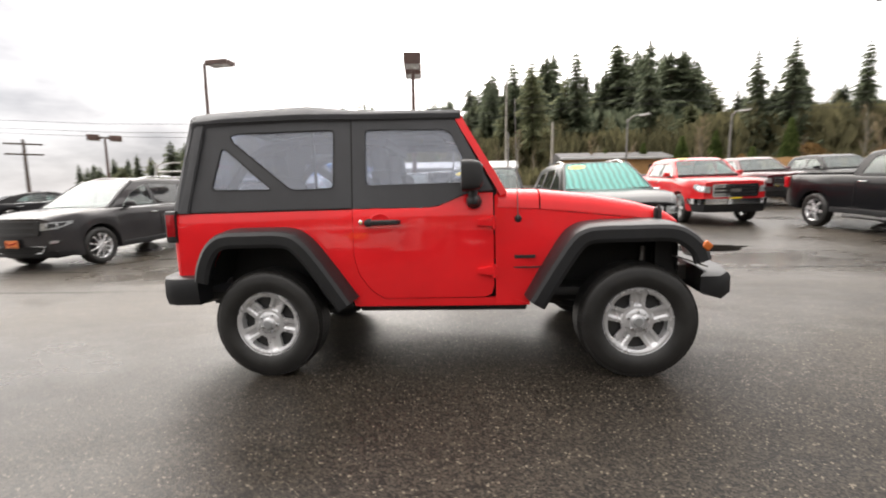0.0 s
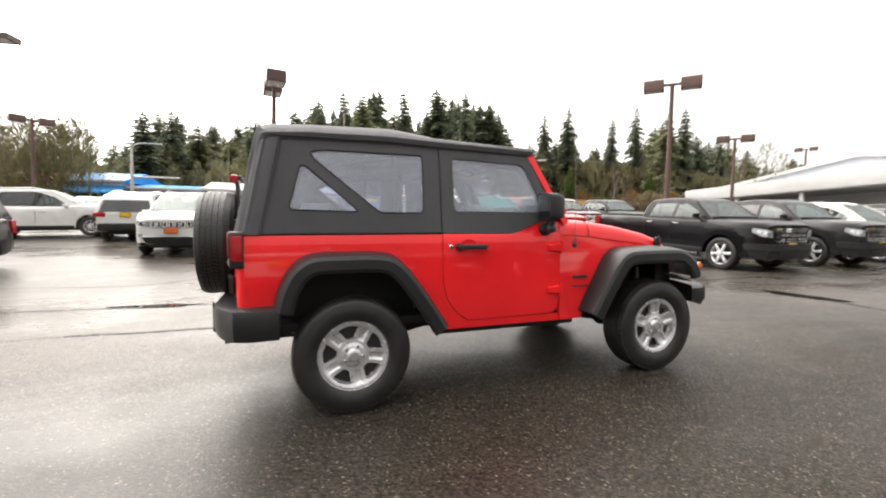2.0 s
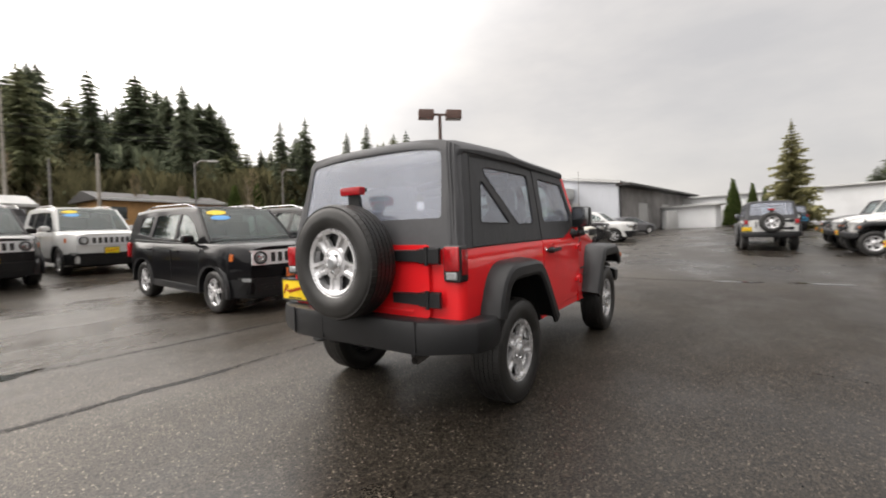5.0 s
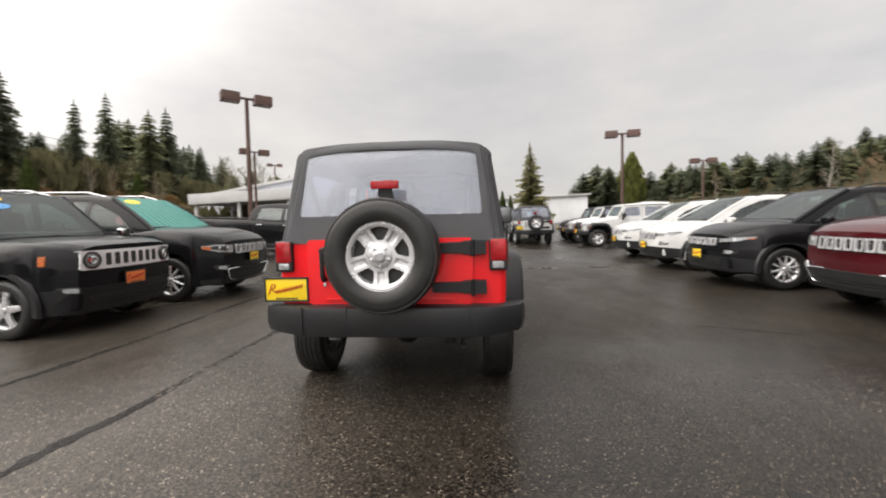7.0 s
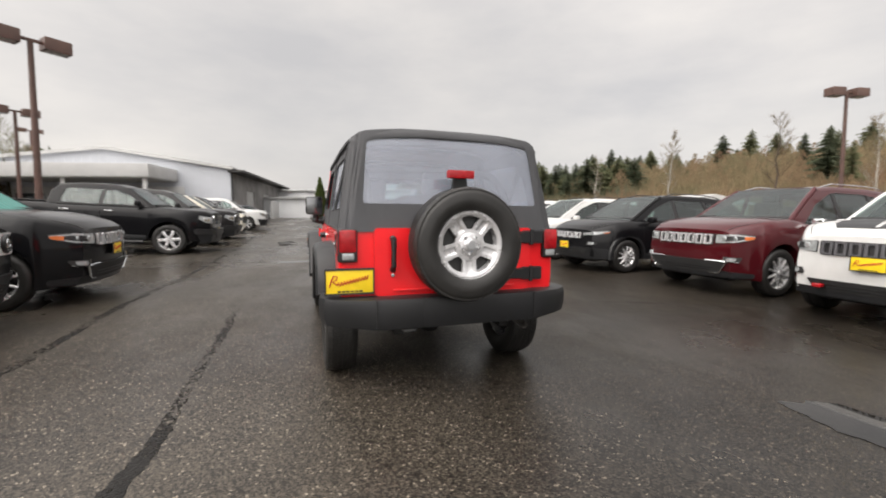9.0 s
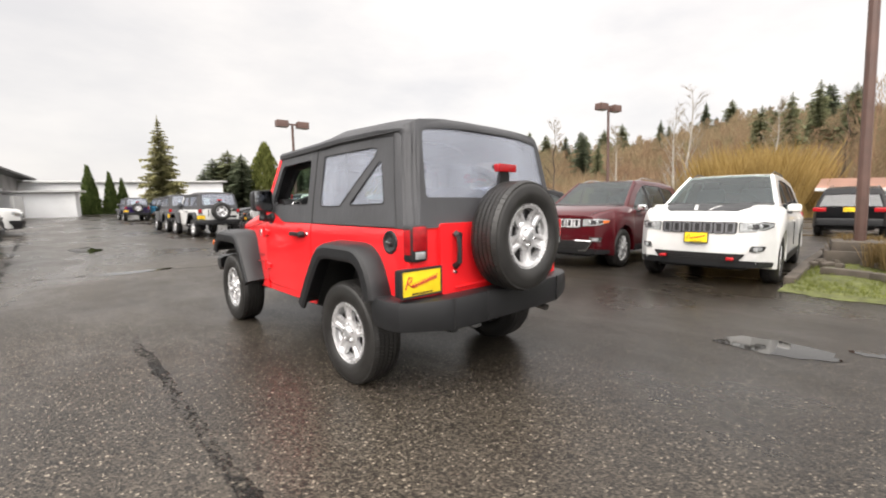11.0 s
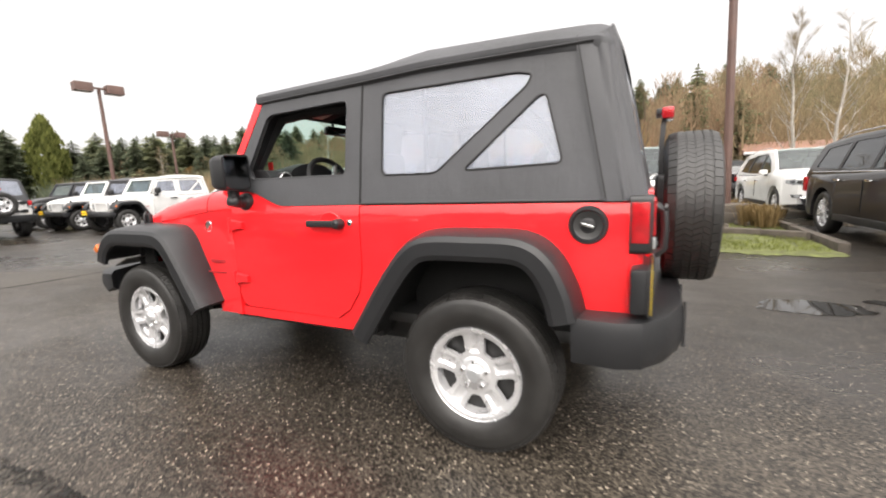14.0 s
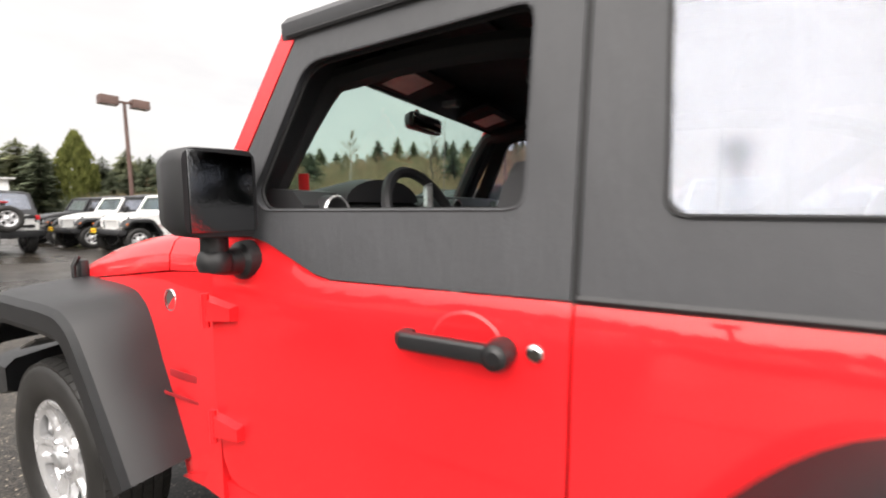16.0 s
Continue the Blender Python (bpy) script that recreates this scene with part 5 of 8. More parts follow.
vehicle("long_suv", "charcoal", "dark SUV beside the planted island", parked(-5.80, -6.39, 94), group=B, grille="bars", plate="")


# ---- the open-top four-wheel-drive ----
def smooth_path(pts, n=5):
    """Catmull-Rom through points."""
    P = [Vector(p) for p in pts]
    P = [P[0] * 2 - P[1]] + P + [P[-1] * 2 - P[-2]]
    out = []
    for i in range(1, len(P) - 2):
        a, b, c, d = P[i - 1:i + 3]
        for k in range(n):
            t = k / n
            out.append(0.5 * ((2 * b) + (c - a) * t + (2 * a - 5 * b + 4 * c - d) * t * t + (3 * b - a - 3 * c + d) * t ** 3))
    return out + [P[-2]]


SIDE = ((0.45, 0.775), (0.62, 0.79), (0.80, 0.800), (1.02, 0.797), (1.10, 0.790), (1.14, 0.772), (1.24, 0.765))
TOPY = ((1.10, 0.787), (1.14, 0.783), (1.40, 0.748), (1.74, 0.694), (1.80, 0.688), (1.84, 0.676))
FLARE_R = ((-1.665, 0.685), (-1.635, 0.80), (-1.565, 0.925), (-1.45, 0.995), (-1.24, 1.003), (-1.04, 0.998), (-0.925, 0.955), (-0.80, 0.815), (-0.605, 0.525))
FLARE_F = ((0.525, 0.525), (0.63, 0.70), (0.765, 0.905), (0.85, 0.970), (0.95, 0.988), (1.15, 0.990), (1.38, 0.985), (1.50, 0.930), (1.575, 0.850), (1.605, 0.775))


def flare_mesh(path, s, yi, yo=0.936):
    pts = smooth_path([(x, 0, z) for x, z in path], 4)
    secs = []
    for i, p in enumerate(pts):
        d = (pts[min(i + 1, len(pts) - 1)] - pts[max(i - 1, 0)]).normalized()
        n = Vector((-d.z, 0, d.x))
        if n.z < -0.2:
            n = -n
        prof = ((yi, 0.020), (0.80, 0.016), (0.885, 0.006), (yo - 0.014, -0.008), (yo, -0.030), (yo + 0.001, -0.085), (yo - 0.010, -0.108), (yo - 0.030, -0.106), (yo - 0.040, -0.06), (0.86, -0.045), (yi, -0.040))
        secs.append([p + n * k + Vector((0, s * y, 0)) for y, k in prof])
    return loft(secs)


JW = {}


def off_roader_wheel_meshes():
    if JW:
        return JW
    R, h, rr = 0.371, 0.115, 0.222
    T = R - 0.006
    prof = [(rr - 0.012, -0.085), (rr + 0.004, -0.098), (rr + 0.03, -0.112), (rr + 0.075, -0.118), (R - 0.045, -0.115), (R - 0.026, -0.108), (T - 0.004, -0.094), (T, -0.075), (T, 0.0), (T, 0.075),
            (T - 0.004, 0.094), (R - 0.026, 0.108), (R - 0.045, 0.115), (rr + 0.075, 0.118), (rr + 0.066, 0.1195), (rr + 0.052, 0.1180), (rr + 0.03, 0.114), (rr + 0.004, 0.100), (rr - 0.012, 0.085)]
    JW["tyre"] = part("tyre", lathe(prof, 88, lambda i, k: (-0.0035 if k % 2 else 0.0) if i in (5, 6, 10, 11) else 0.0), M["rubber"], sharp=28)
    # tread: six rows of blocks, staggered, the outer ones reaching over the shoulder
    bm = bmesh.new()
    for row, (y0, y1, n_, lean) in enumerate(((-0.104, -0.072, 56, 0.0), (-0.066, -0.038, 84, 0.007), (-0.032, -0.003, 84, -0.007), (0.003, 0.032, 84, 0.007), (0.038, 0.066, 84, -0.007), (0.072, 0.104, 56, 0.0))):
        step = 2 * math.pi / n_
        for k in range(n_):
            a0, a1 = (k + 0.15 * row) * step, (k + 0.15 * row + 0.92) * step
            vs = []
            for r in (T - 0.006, R):
                for y, sh in ((y0, -lean), (y1, lean)):
                    rr_ = r - (0.012 if abs(y) > 0.1 else 0.0)
                    vs += [bm.verts.new((rr_ * math.cos(a + sh / R), y, rr_ * math.sin(a + sh / R))) for a in (a0, a1)]
            for q in ((4, 5, 7, 6), (0, 1, 5, 4), (2, 3, 7, 6), (0, 2, 6, 4), (1, 3, 7, 5)):
                bm.faces.new([vs[i] for i in q])
    JW["tread"] = part("tread", bm, M["rubber"], sharp=20)
    o = 0.078
    JW["rim_barrel"] = part("rim_barrel", lathe([(rr - 0.030, -0.09), (rr - 0.045, 0.02), (rr - 0.028, 0.060), (rr - 0.016, o), (rr - 0.006, o + 0.014), (rr + 0.004, o + 0.020), (rr + 0.012, o + 0.016), (rr + 0.012, o + 0.004), (rr - 0.01, o - 0.01), (rr - 0.012, -0.09)], 72), M["alloy"])
    # one cast face, set back behind the lip: five windows between broad spokes, a channel along each spoke
    o2 = 0.058

    def cast(u, v, w):
        r, a_ = math.hypot(u, v), math.degrees(math.atan2(v, u))
        off = (a_ + 90 + 36) % 72 - 36                # degrees from the nearest spoke's middle
        q = abs(r * math.sin(radians(off)))
        d = curve_at(((0.0, 0.022), (0.07, 0.021), (0.10, 0.018), (0.15, 0.020), (0.180, 0.026), (0.196, 0.034), (0.205, 0.038), (0.215, 0.038)), r)
        k = max(0.0, min(1.0, (0.022 - q) / 0.006)) * max(0.0, min(1.0, (r - 0.096) / 0.012)) * max(0.0, min(1.0, (0.190 - r) / 0.008))
        return Vector((u, o2 + d - 0.013 * k * k * (3 - 2 * k) - 0.024 + w, v))
    polar_at = lambda r, deg: (r * math.cos(radians(deg)), r * math.sin(radians(deg)))
    holes = [rounded([polar_at(0.104, c - 11), polar_at(0.104, c + 11), polar_at(0.186, c + 20.5), polar_at(0.194, c), polar_at(0.186, c - 20.5)], (0.010, 0.010, 0.014, 0.03, 0.014)) for c in (-54 + 72 * k for k in range(5))]
    grid = [-0.2065 + 0.0070 * i for i in range(60)]
    JW["spokes"] = part("spokes", sheet([polar_at(0.212, 7.5 * i) for i in range(48)], holes, 0.024, cast, grid, grid), M["alloy"], sharp=50)
    JW["hub"] = part("hub", lathe([(0.0, o2 + 0.046), (0.028, o2 + 0.046), (0.040, o2 + 0.040), (0.048, o2 + 0.028), (0.074, o2 + 0.024), (0.083, o2 + 0.016), (0.087, o2 - 0.03)], 40), M["alloy"])
    JW["cap"] = part("centre_cap", lathe([(0.0, o2 + 0.050), (0.026, o2 + 0.0495), (0.034, o2 + 0.043)], 24), M["silver"])
    JW["nut"] = part("lug_nut", lathe([(0.0, 0.018), (0.008, 0.017), (0.012, 0.012), (0.013, 0.0)], 6), M["chrome"])
    JW["back"] = part("brake_disc", lathe([(0.0, 0.035), (0.15, 0.035), (0.155, 0.015), (0.0, 0.015)], 40), M["steel"])
    # black disc close behind the face, added for the shade in its openings
    JW["well"] = part("wheel_back", lathe([(0.0, 0.036), (0.187, 0.036), (0.187, -0.02), (0.0, -0.02)], 32), M["ink_black"])
    for key in list(JW):
        ob = JW[key]
        JW[key] = ob.data
        bpy.data.objects.remove(ob)
    return JW


def off_roader_wheel(parent, m, name="wheel"):
    J = off_roader_wheel_meshes()
    e = new(name, J["tyre"])
    e.parent, e.matrix_basis = parent, m
    for nm, key in (("rim", "rim_barrel"), ("spokes", "spokes"), ("hub", "hub"), ("tread", "tread"), ("centre_cap", "cap"), ("brake_disc", "back"), ("wheel_back", "well")):
        q = new(nm, J[key])
        q.parent = e
    for k in range(5):
        a = 2 * math.pi * (k + 0.5) / 5 + math.pi / 2
        q = new("lug_nut", J["nut"])
        q.parent, q.matrix_basis = e, pose(0.060 * math.cos(a), 0.080, 0.060 * math.sin(a))
    return e


def wrap_rear(u, v, w, radius, xr, yh):
    """Lays (u, v) round the square back of the body: |u| < 1 flat, 1..2 the corner, beyond it forward along the side."""
    s, a = (1 if u >= 0 else -1), abs(u)
    X, Y = xr(v) - w, yh(v) + w
    rr = radius + w
    if a <= 1:
        return Vector((X, s * a * (Y - rr), v))
    if a <= 2:
        t = (a - 1) * math.pi / 2
        return Vector((X + rr * (1 - math.cos(t)), s * (Y - rr + rr * math.sin(t)), v))
    return Vector((X + rr + (a - 2), s * Y, v))


def oval(cx, cz, rx, rz, n=20):
    return [(cx + rx * math.cos(2 * math.pi * i / n), cz + rz * math.sin(2 * math.pi * i / n)) for i in range(n)]


MAIN_WIN = [(-0.732, 1.262), (-0.724, 1.648), (-1.385, 1.652), (-1.450, 1.636), (-1.425, 1.592), (-1.020, 1.260)]
TRI_WIN = [(-1.152, 1.266), (-1.580, 1.276), (-1.508, 1.548), (-1.478, 1.550)]
DOOR_WIN = [(-0.515, 1.272), (0.150, 1.272), (0.186, 1.318), (0.050, 1.600), (0.010, 1.622), (-0.515, 1.640)]


def off_roader(paint, label, m, name="off_road_car", full=True, right_window=True, left_window=False, plate="plate_yellow", group="", top="canvas"):
    """full: with interior, running gear and small parts."""
    car = thing(name, label, "off-road car", m, group)
    P, K = M[paint], M["plastic"]
    cut = [0.55 + 0.05 * i for i in range(13)]
    for s in (1, -1):
        side = lambda u, v, w, s=s: Vector((u, s * (curve_at(SIDE, v) - 0.03 + w), v))
        quarter = [(-1.824, 0.70), (-1.829, 1.135), (-0.607, 1.13), (-0.607, 0.80), (-0.578, 0.68), (-0.503, 0.575), (-0.42, 0.518), (0.42, 0.518), (0.47, 0.50), (0.55, 0.465), (-0.62, 0.465), (-0.635, 0.515), (-0.825, 0.80), (-0.94, 0.925), (-1.05, 0.965), (-1.44, 0.962), (-1.54, 0.905), (-1.605, 0.79), (-1.635, 0.70)]
        part("rear_quarter", sheet(quarter, (), 0.03, side, (), cut), P, car)
        door_poly = [(0.317, 1.205), (0.317, 0.60), (0.302, 0.548), (0.26, 0.525), (-0.412, 0.5205), (-0.4985, 0.5775), (-0.5735, 0.682), (-0.6025, 0.80), (-0.6025, 1.122), (-0.085, 1.118), (-0.035, 1.128), (0.125, 1.192), (0.17, 1.203)]
        door = part("door", sheet(door_poly, (), 0.034, side, (), cut), P, car)
        # door furniture
        hy = curve_at(SIDE, 1.03)
        part("handle_recess", lathe([(0.0, 0.001), (0.05, 0.002), (0.064, 0.0035), (0.072, 0.0045), (0.078, 0.001)], 28), P, door, m=pose(-0.42, s * (hy + 0.001), 1.015, 0, 0, 0 if s > 0 else 180))
        hd = part("door_handle", box((0.195, 0.026, 0.034), (-0.395, s * (hy + 0.038), 1.032), 0.011, seg=3), M["trim"], door, "black pull handle with a push button")
        part("handle_button", lathe([(0.0, 0.030), (0.012, 0.030), (0.016, 0.026), (0.023, 0.024), (0.026, 0.012), (0.026, -0.02)], 20), M["trim"], hd, m=pose(-0.492, s * (hy + 0.028), 1.032, 0, 0, 0 if s > 0 else 180))
        part("handle_foot", box((0.03, 0.04, 0.028), (-0.30, s * (hy + 0.018), 1.032), 0.008), M["trim"], hd)
        part("door_lock", lathe([(0.0, 0.010), (0.010, 0.010), (0.015, 0.006), (0.016, 0.0)], 16), M["chrome"], door, m=pose(-0.548, s * (curve_at(SIDE, 1.03) + 0.004), 1.035, 0, 0, 0 if s > 0 else 180))
        for z in (1.015, 0.70):
            hg = part("door_hinge", loft([[(x, s * (curve_at(SIDE, z) + a), z + q * b) for a, q in ((0.002, -1), (0.026, -0.8), (0.026, 0.8), (0.002, 1))] for x, b in ((0.215, 0.020), (0.25, 0.024), (0.308, 0.034), (0.335, 0.036))]), P, door)
            part("hinge_pin", tube([(0.318, s * (curve_at(SIDE, z) + 0.022), z - 0.045), (0.318, s * (curve_at(SIDE, z) + 0.022), z + 0.045)], 0.010, 8), P, hg)
        # front wing side, under the hood line
        fs = lambda u, v, w, s=s: Vector((u, s * (curve_at(((0.325, 0.772), (0.7, 0.725), (1.47, 0.635)), u) + curve_at(((0.5, 0.02), (0.8, 0.018), (1.1, 0.0)), v) - 0.03 + w), v))
        wing = [(0.327, 0.468), (0.327, 1.185), (0.345, 1.20), (0.36, 1.105), (0.62, 1.085), (1.455, 0.985), (1.465, 0.957), (1.38, 0.955), (1.02, 0.958), (0.87, 0.942), (0.785, 0.885), (0.65, 0.68), (0.555, 0.50), (0.545, 0.468)]
        wg = part("front_wing", sheet(wing, (), 0.03, fs, [0.45, 0.6, 0.75, 0.9, 1.1, 1.3], cut), P, car)
        part("wheel_flare", flare_mesh(FLARE_R, s, 0.765), K, car, "wide dark grey textured flare", sharp=22)
        ff = part("wheel_flare", flare_mesh(FLARE_F, s, 0.635), K, car, "wide dark grey textured flare", sharp=22)
        part("side_marker", box((0.055, 0.03, 0.05), (1.565, s * 0.925, 0.850), 0.014, (0, 40, 0), 3), M["amber"], ff, "amber marker lamp")
        part("decal_bar", box((0.19, 0.003, 0.022), (0.49, s * (0.754 + 0.019 + 0.0), 0.785), 0.001), M["ink_black"] if s < 0 else M["decal"], wg)
        part("decal_bar", box((0.26, 0.003, 0.010), (0.50, s * (0.753 + 0.021), 0.715), 0.001), M["ink_black"] if s < 0 else M["decal"], wg)
        if full and s > 0:
            bd = part("round_badge", lathe([(0.0, 0.006), (0.028, 0.006), (0.033, 0.002), (0.034, -0.004)], 24), M["steel"], wg, "small round metal badge", m=pose(0.615, 0.736, 0.998, 0, 0, -4))
            part("badge_ring", lathe([(0.030, 0.008), (0.034, 0.009), (0.036, 0.004)], 24), M["chrome"], bd)
        part("hood_latch", box((0.05, 0.03, 0.10), (1.385, s * 0.660, 1.025), 0.012), M["trim"], car)
        part("latch_loop", tube([(1.385, s * 0.672, 1.09), (1.39, s * 0.69, 1.05), (1.385, s * 0.69, 0.99), (1.38, s * 0.672, 0.97)], 0.010, 6), M["trim"], car)
        # mirror
        my = s * 0.885
        mi = part("wing_mirror", loft([[(x, my + s * y * k, 1.315 + z * k) for y, z in rounded([(-0.088, -0.105), (0.088, -0.098), (0.088, 0.088), (-0.088, 0.098)], 0.030)] for x, k in ((0.125, 0.97), (0.135, 1.0), (0.19, 0.98), (0.235, 0.85), (0.255, 0.6))]), M["trim"], car, "square black door mirror")
        part("mirror_glass", box((0.006, 0.150, 0.170), (0.124, my, 1.312), 0.002), M["mirror"], mi, "mirror glass beaded with rain")
        part("mirror_post", lathe([(0.0, 0.05), (0.030, 0.05), (0.030, -0.005), (0.036, -0.012), (0.040, -0.035), (0.034, -0.052), (0.0, -0.056)], 20), M["trim"], mi, m=pose(0.19, s * 0.868, 1.185, 90, 0, 0))
        part("mirror_arm", lathe([(0.0, 0.085), (0.024, 0.083), (0.030, 0.06), (0.034, 0.02), (0.046, 0.012), (0.050, -0.008), (0.050, -0.03)], 20), M["trim"], mi, m=pose(0.195, s * 0.79, 1.150, 0, 0, 0 if s > 0 else 180))
        # cloth: door upper, quarter
        ty = lambda u, v, w, s=s: Vector((u, s * (curve_at(TOPY, v) - 0.016 + w), v))
        cv = [1.18 + 0.06 * i for i in range(10)]
        up_poly = [(0.318, 1.222), (0.18, 1.208), (0.125, 1.196), (-0.035, 1.132), (-0.085, 1.122), (-0.600, 1.126), (-0.600, 1.735), (-0.2, 1.733), (0.040, 1.724), (0.072, 1.695)]
        up = part("door_upper", sheet(up_poly, [rounded(DOOR_WIN, 0.035)], 0.018, ty, (), cv), M[top], car, "black canvas upper door half")
        part("window_edging", tube([ty(u, v, 0.017) for u, v in rounded(DOOR_WIN, 0.035) + rounded(DOOR_WIN, 0.035)[:1]], 0.0035, 5), M[top], up)
        part("inner_frame", tube([ty(u, v, -0.006) for u, v in rounded(DOOR_WIN, 0.04) + rounded(DOOR_WIN, 0.04)[:1]], 0.006, 6), M["canvas_edge"], up)
        if (s < 0 and right_window) or (s > 0 and left_window):
            part("door_window", sheet(rounded(DOOR_WIN, 0.035), (), 0.002, lambda u, v, w: ty(u, v, 0.007 + w), (), cv), M["vinyl"], up, "clear vinyl window")
        q_poly = [(-0.612, 1.122), (-0.612, 1.735), (-1.0, 1.757), (-1.62, 1.756), (-1.66, 1.70), (-1.76, 1.128)]
        qt = part("top_quarter", sheet(q_poly, [rounded(MAIN_WIN, [0.05, 0.05, 0.03, 0.03, 0.02, 0.03]), rounded(TRI_WIN, [0.03, 0.04, 0.03, 0.02])], 0.014, lambda u, v, w, s=s: Vector((u, s * (curve_at(TOPY, v) - 0.016 + w + 0.007 * max(0.0, min(1.0, (-1.50 - u) / 0.1)) * noise.noise(Vector((u * 9.0, v * 2.5, 7.0)))), v)), [-1.50 - 0.03 * i for i in range(8)], cv), M[top], car, "black canvas rear quarter of the folding top")
        for w_ in (MAIN_WIN, TRI_WIN):
            loop = rounded(w_, 0.03)
            part("quarter_window", sheet(loop, (), 0.002, lambda u, v, w: ty(u, v, 0.006 + w), (), cv), M["vinyl"], qt, "clear vinyl window")
            part("window_seam", tube([ty(u, v, 0.014) for u, v in loop + loop[:1]], 0.0045, 5), M["canvas_edge"], qt)
        part("top_seam", tube([ty(-0.606, z, 0.014) for z in (1.122, 1.3, 1.5, 1.735)], 0.006, 5), M["canvas_edge"], qt)
        part("belt_rail", tube([(x, s * (curve_at(SIDE, 1.135) + 0.006), 1.128) for x in (-0.61, -1.0, -1.4, -1.80)], 0.008, 5), M["trim"], car)
    crease = lambda u, v, k: 0.010 * k * (noise.noise(Vector((u * 7.0, v * 2.2, 4.0))) + 0.5 * noise.noise(Vector((u * 15.0, v * 5.0, 9.0))))
    # back panel and tailgate
    part("back_panel", sheet([(-2.0, 0.69), (2.0, 0.69), (2.0, 1.135), (-2.0, 1.135)], (), 0.03, lambda u, v, w: wrap_rear(u, v, w - 0.03, 0.05, lambda z: -1.876, lambda z: curve_at(SIDE, z)), [-1.75, -1.5, -1.25, -1, 0, 1, 1.25, 1.5, 1.75], cut), P, car)
    gate = part("tailgate", sheet(rounded([(-0.575, 0.70), (0.575, 0.70), (0.575, 1.150), (-0.575, 1.150)], 0.03), [], 0.024, lambda u, v, w: Vector((-1.880 - w, u, v))), P, car)
    part("gate_ridge", box((0.02, 0.9, 0.012), (-1.908, 0, 0.735), 0.005), P, gate)
    for z in (1.083, 0.816):
        h = part("gate_hinge", loft([[(-1.904 - a, y, z + q * b) for a, q in ((0.0, -1), (0.024, -0.85), (0.024, 0.85), (0.0, 1))] for y, b in ((-0.30, 0.036), (-0.50, 0.040), (-0.515, 0.048), (-0.60, 0.050), (-0.665, 0.050))]), K, gate, "black cast hinge")
        part("hinge_pin", tube([(-1.926, -0.575, z - 0.056), (-1.926, -0.575, z + 0.056)], 0.014, 8), K, h)
    gh = part("gate_handle", tube([(-1.912, 0.455, 1.085), (-1.947, 0.455, 1.06), (-1.952, 0.455, 0.98), (-1.947, 0.455, 0.90), (-1.912, 0.455, 0.875)], [0.022, 0.018, 0.016, 0.018, 0.022], 8), M["trim"], gate, "black vertical tailgate handle")
    part("handle_button", lathe([(0, 0.014), (0.018, 0.012), (0.020, 0.0)], 14), M["trim"], gh, m=pose(-1.947, 0.455, 1.075, 0, 0, 90))
    part("gate_lock", lathe([(0.0, 0.010), (0.012, 0.008), (0.014, 0.0)], 14), M["chrome"], gate, m=pose(-1.907, 0.455, 0.838, 0, 0, 90))
    for s in (1, -1):
        tl = part("tail_lamp", loft([[(x, s * (0.746 + y * k), 1.037 + z * k) for y, z in rounded([(-0.062, -0.108), (0.062, -0.108), (0.062, 0.108), (-0.062, 0.108)], 0.018)] for x, k in ((-1.828, 1.0), (-1.900, 1.0), (-1.906, 0.94))]), M["trim"], car, "tail lamp in a black housing")
        part("lamp_lens", loft([[(x, s * (0.746 + y * k), 1.064 + z * k) for y, z in rounded([(-0.053, -0.070), (0.053, -0.070), (0.053, 0.074), (-0.053, 0.074)], 0.015)] for x, k in ((-1.900, 1.0), (-1.910, 1.0), (-1.914, 0.9))]), M["tail_red"], tl)
        part("side_lens", box((0.060, 0.010, 0.15), (-1.864, s * 0.808, 1.046), 0.004), M["tail_red"], tl)
        part("reverse_lens", loft([[(x, s * (0.744 + y * k), 0.966 + z * k) for y, z in rounded([(-0.038, -0.022), (0.038, -0.022), (0.038, 0.022), (-0.038, 0.022)], 0.008)] for x, k in ((-1.900, 1.0), (-1.912, 1.0), (-1.916, 0.85))]), M["lamp_clear"], tl)
    # spare wheel on the gate, high brake lamp
    sw = off_roader_wheel(car, pose(-2.062, 0.0, 1.050, 0, 0, 90), "spare_wheel")
    part("wheel_carrier", box((0.14, 0.34, 0.34), (-1.975, 0, 1.05), 0.04), M["trim"], car)
    bl = part("high_brake_lamp", box((0.055, 0.185, 0.055), (-1.952, 0, 1.512), 0.010), M["tail_red"], car, "red high brake lamp on a black stalk")
    part("lamp_hood", box((0.05, 0.17, 0.03), (-1.925, 0, 1.519), 0.008), M["trim"], bl)
    part("lamp_stalk", loft([[(x - 0.012, y_, z), (x + 0.012, y_, z), (x + 0.012, -y_, z), (x - 0.012, -y_, z)] for x, y_, z in ((-1.93, 0.06, 1.20), (-1.93, 0.055, 1.38), (-1.935, 0.05, 1.46), (-1.94, 0.045, 1.495))]), M["trim"], bl)
    # bumpers
    bz0, bz1 = 0.498, 0.702
    secs = []
    for x, y, ix, iy in ((-1.640, 0.915, -1.640, 0.76), (-1.80, 0.925, -1.80, 0.77), (-1.885, 0.895, -1.85, 0.74), (-1.965, 0.79, -1.870, 0.66), (-2.028, 0.58, -1.88, 0.55), (-2.035, 0.27, -1.88, 0.27), (-2.035, -0.27, -1.88, -0.27), (-2.028, -0.58, -1.88, -0.55), (-1.965, -0.79, -1.870, -0.66), (-1.885, -0.895, -1.85, -0.74), (-1.80, -0.925, -1.80, -0.77), (-1.640, -0.915, -1.640, -0.76)):
        low = 0.02 if abs(y) > 0.7 else 0.0
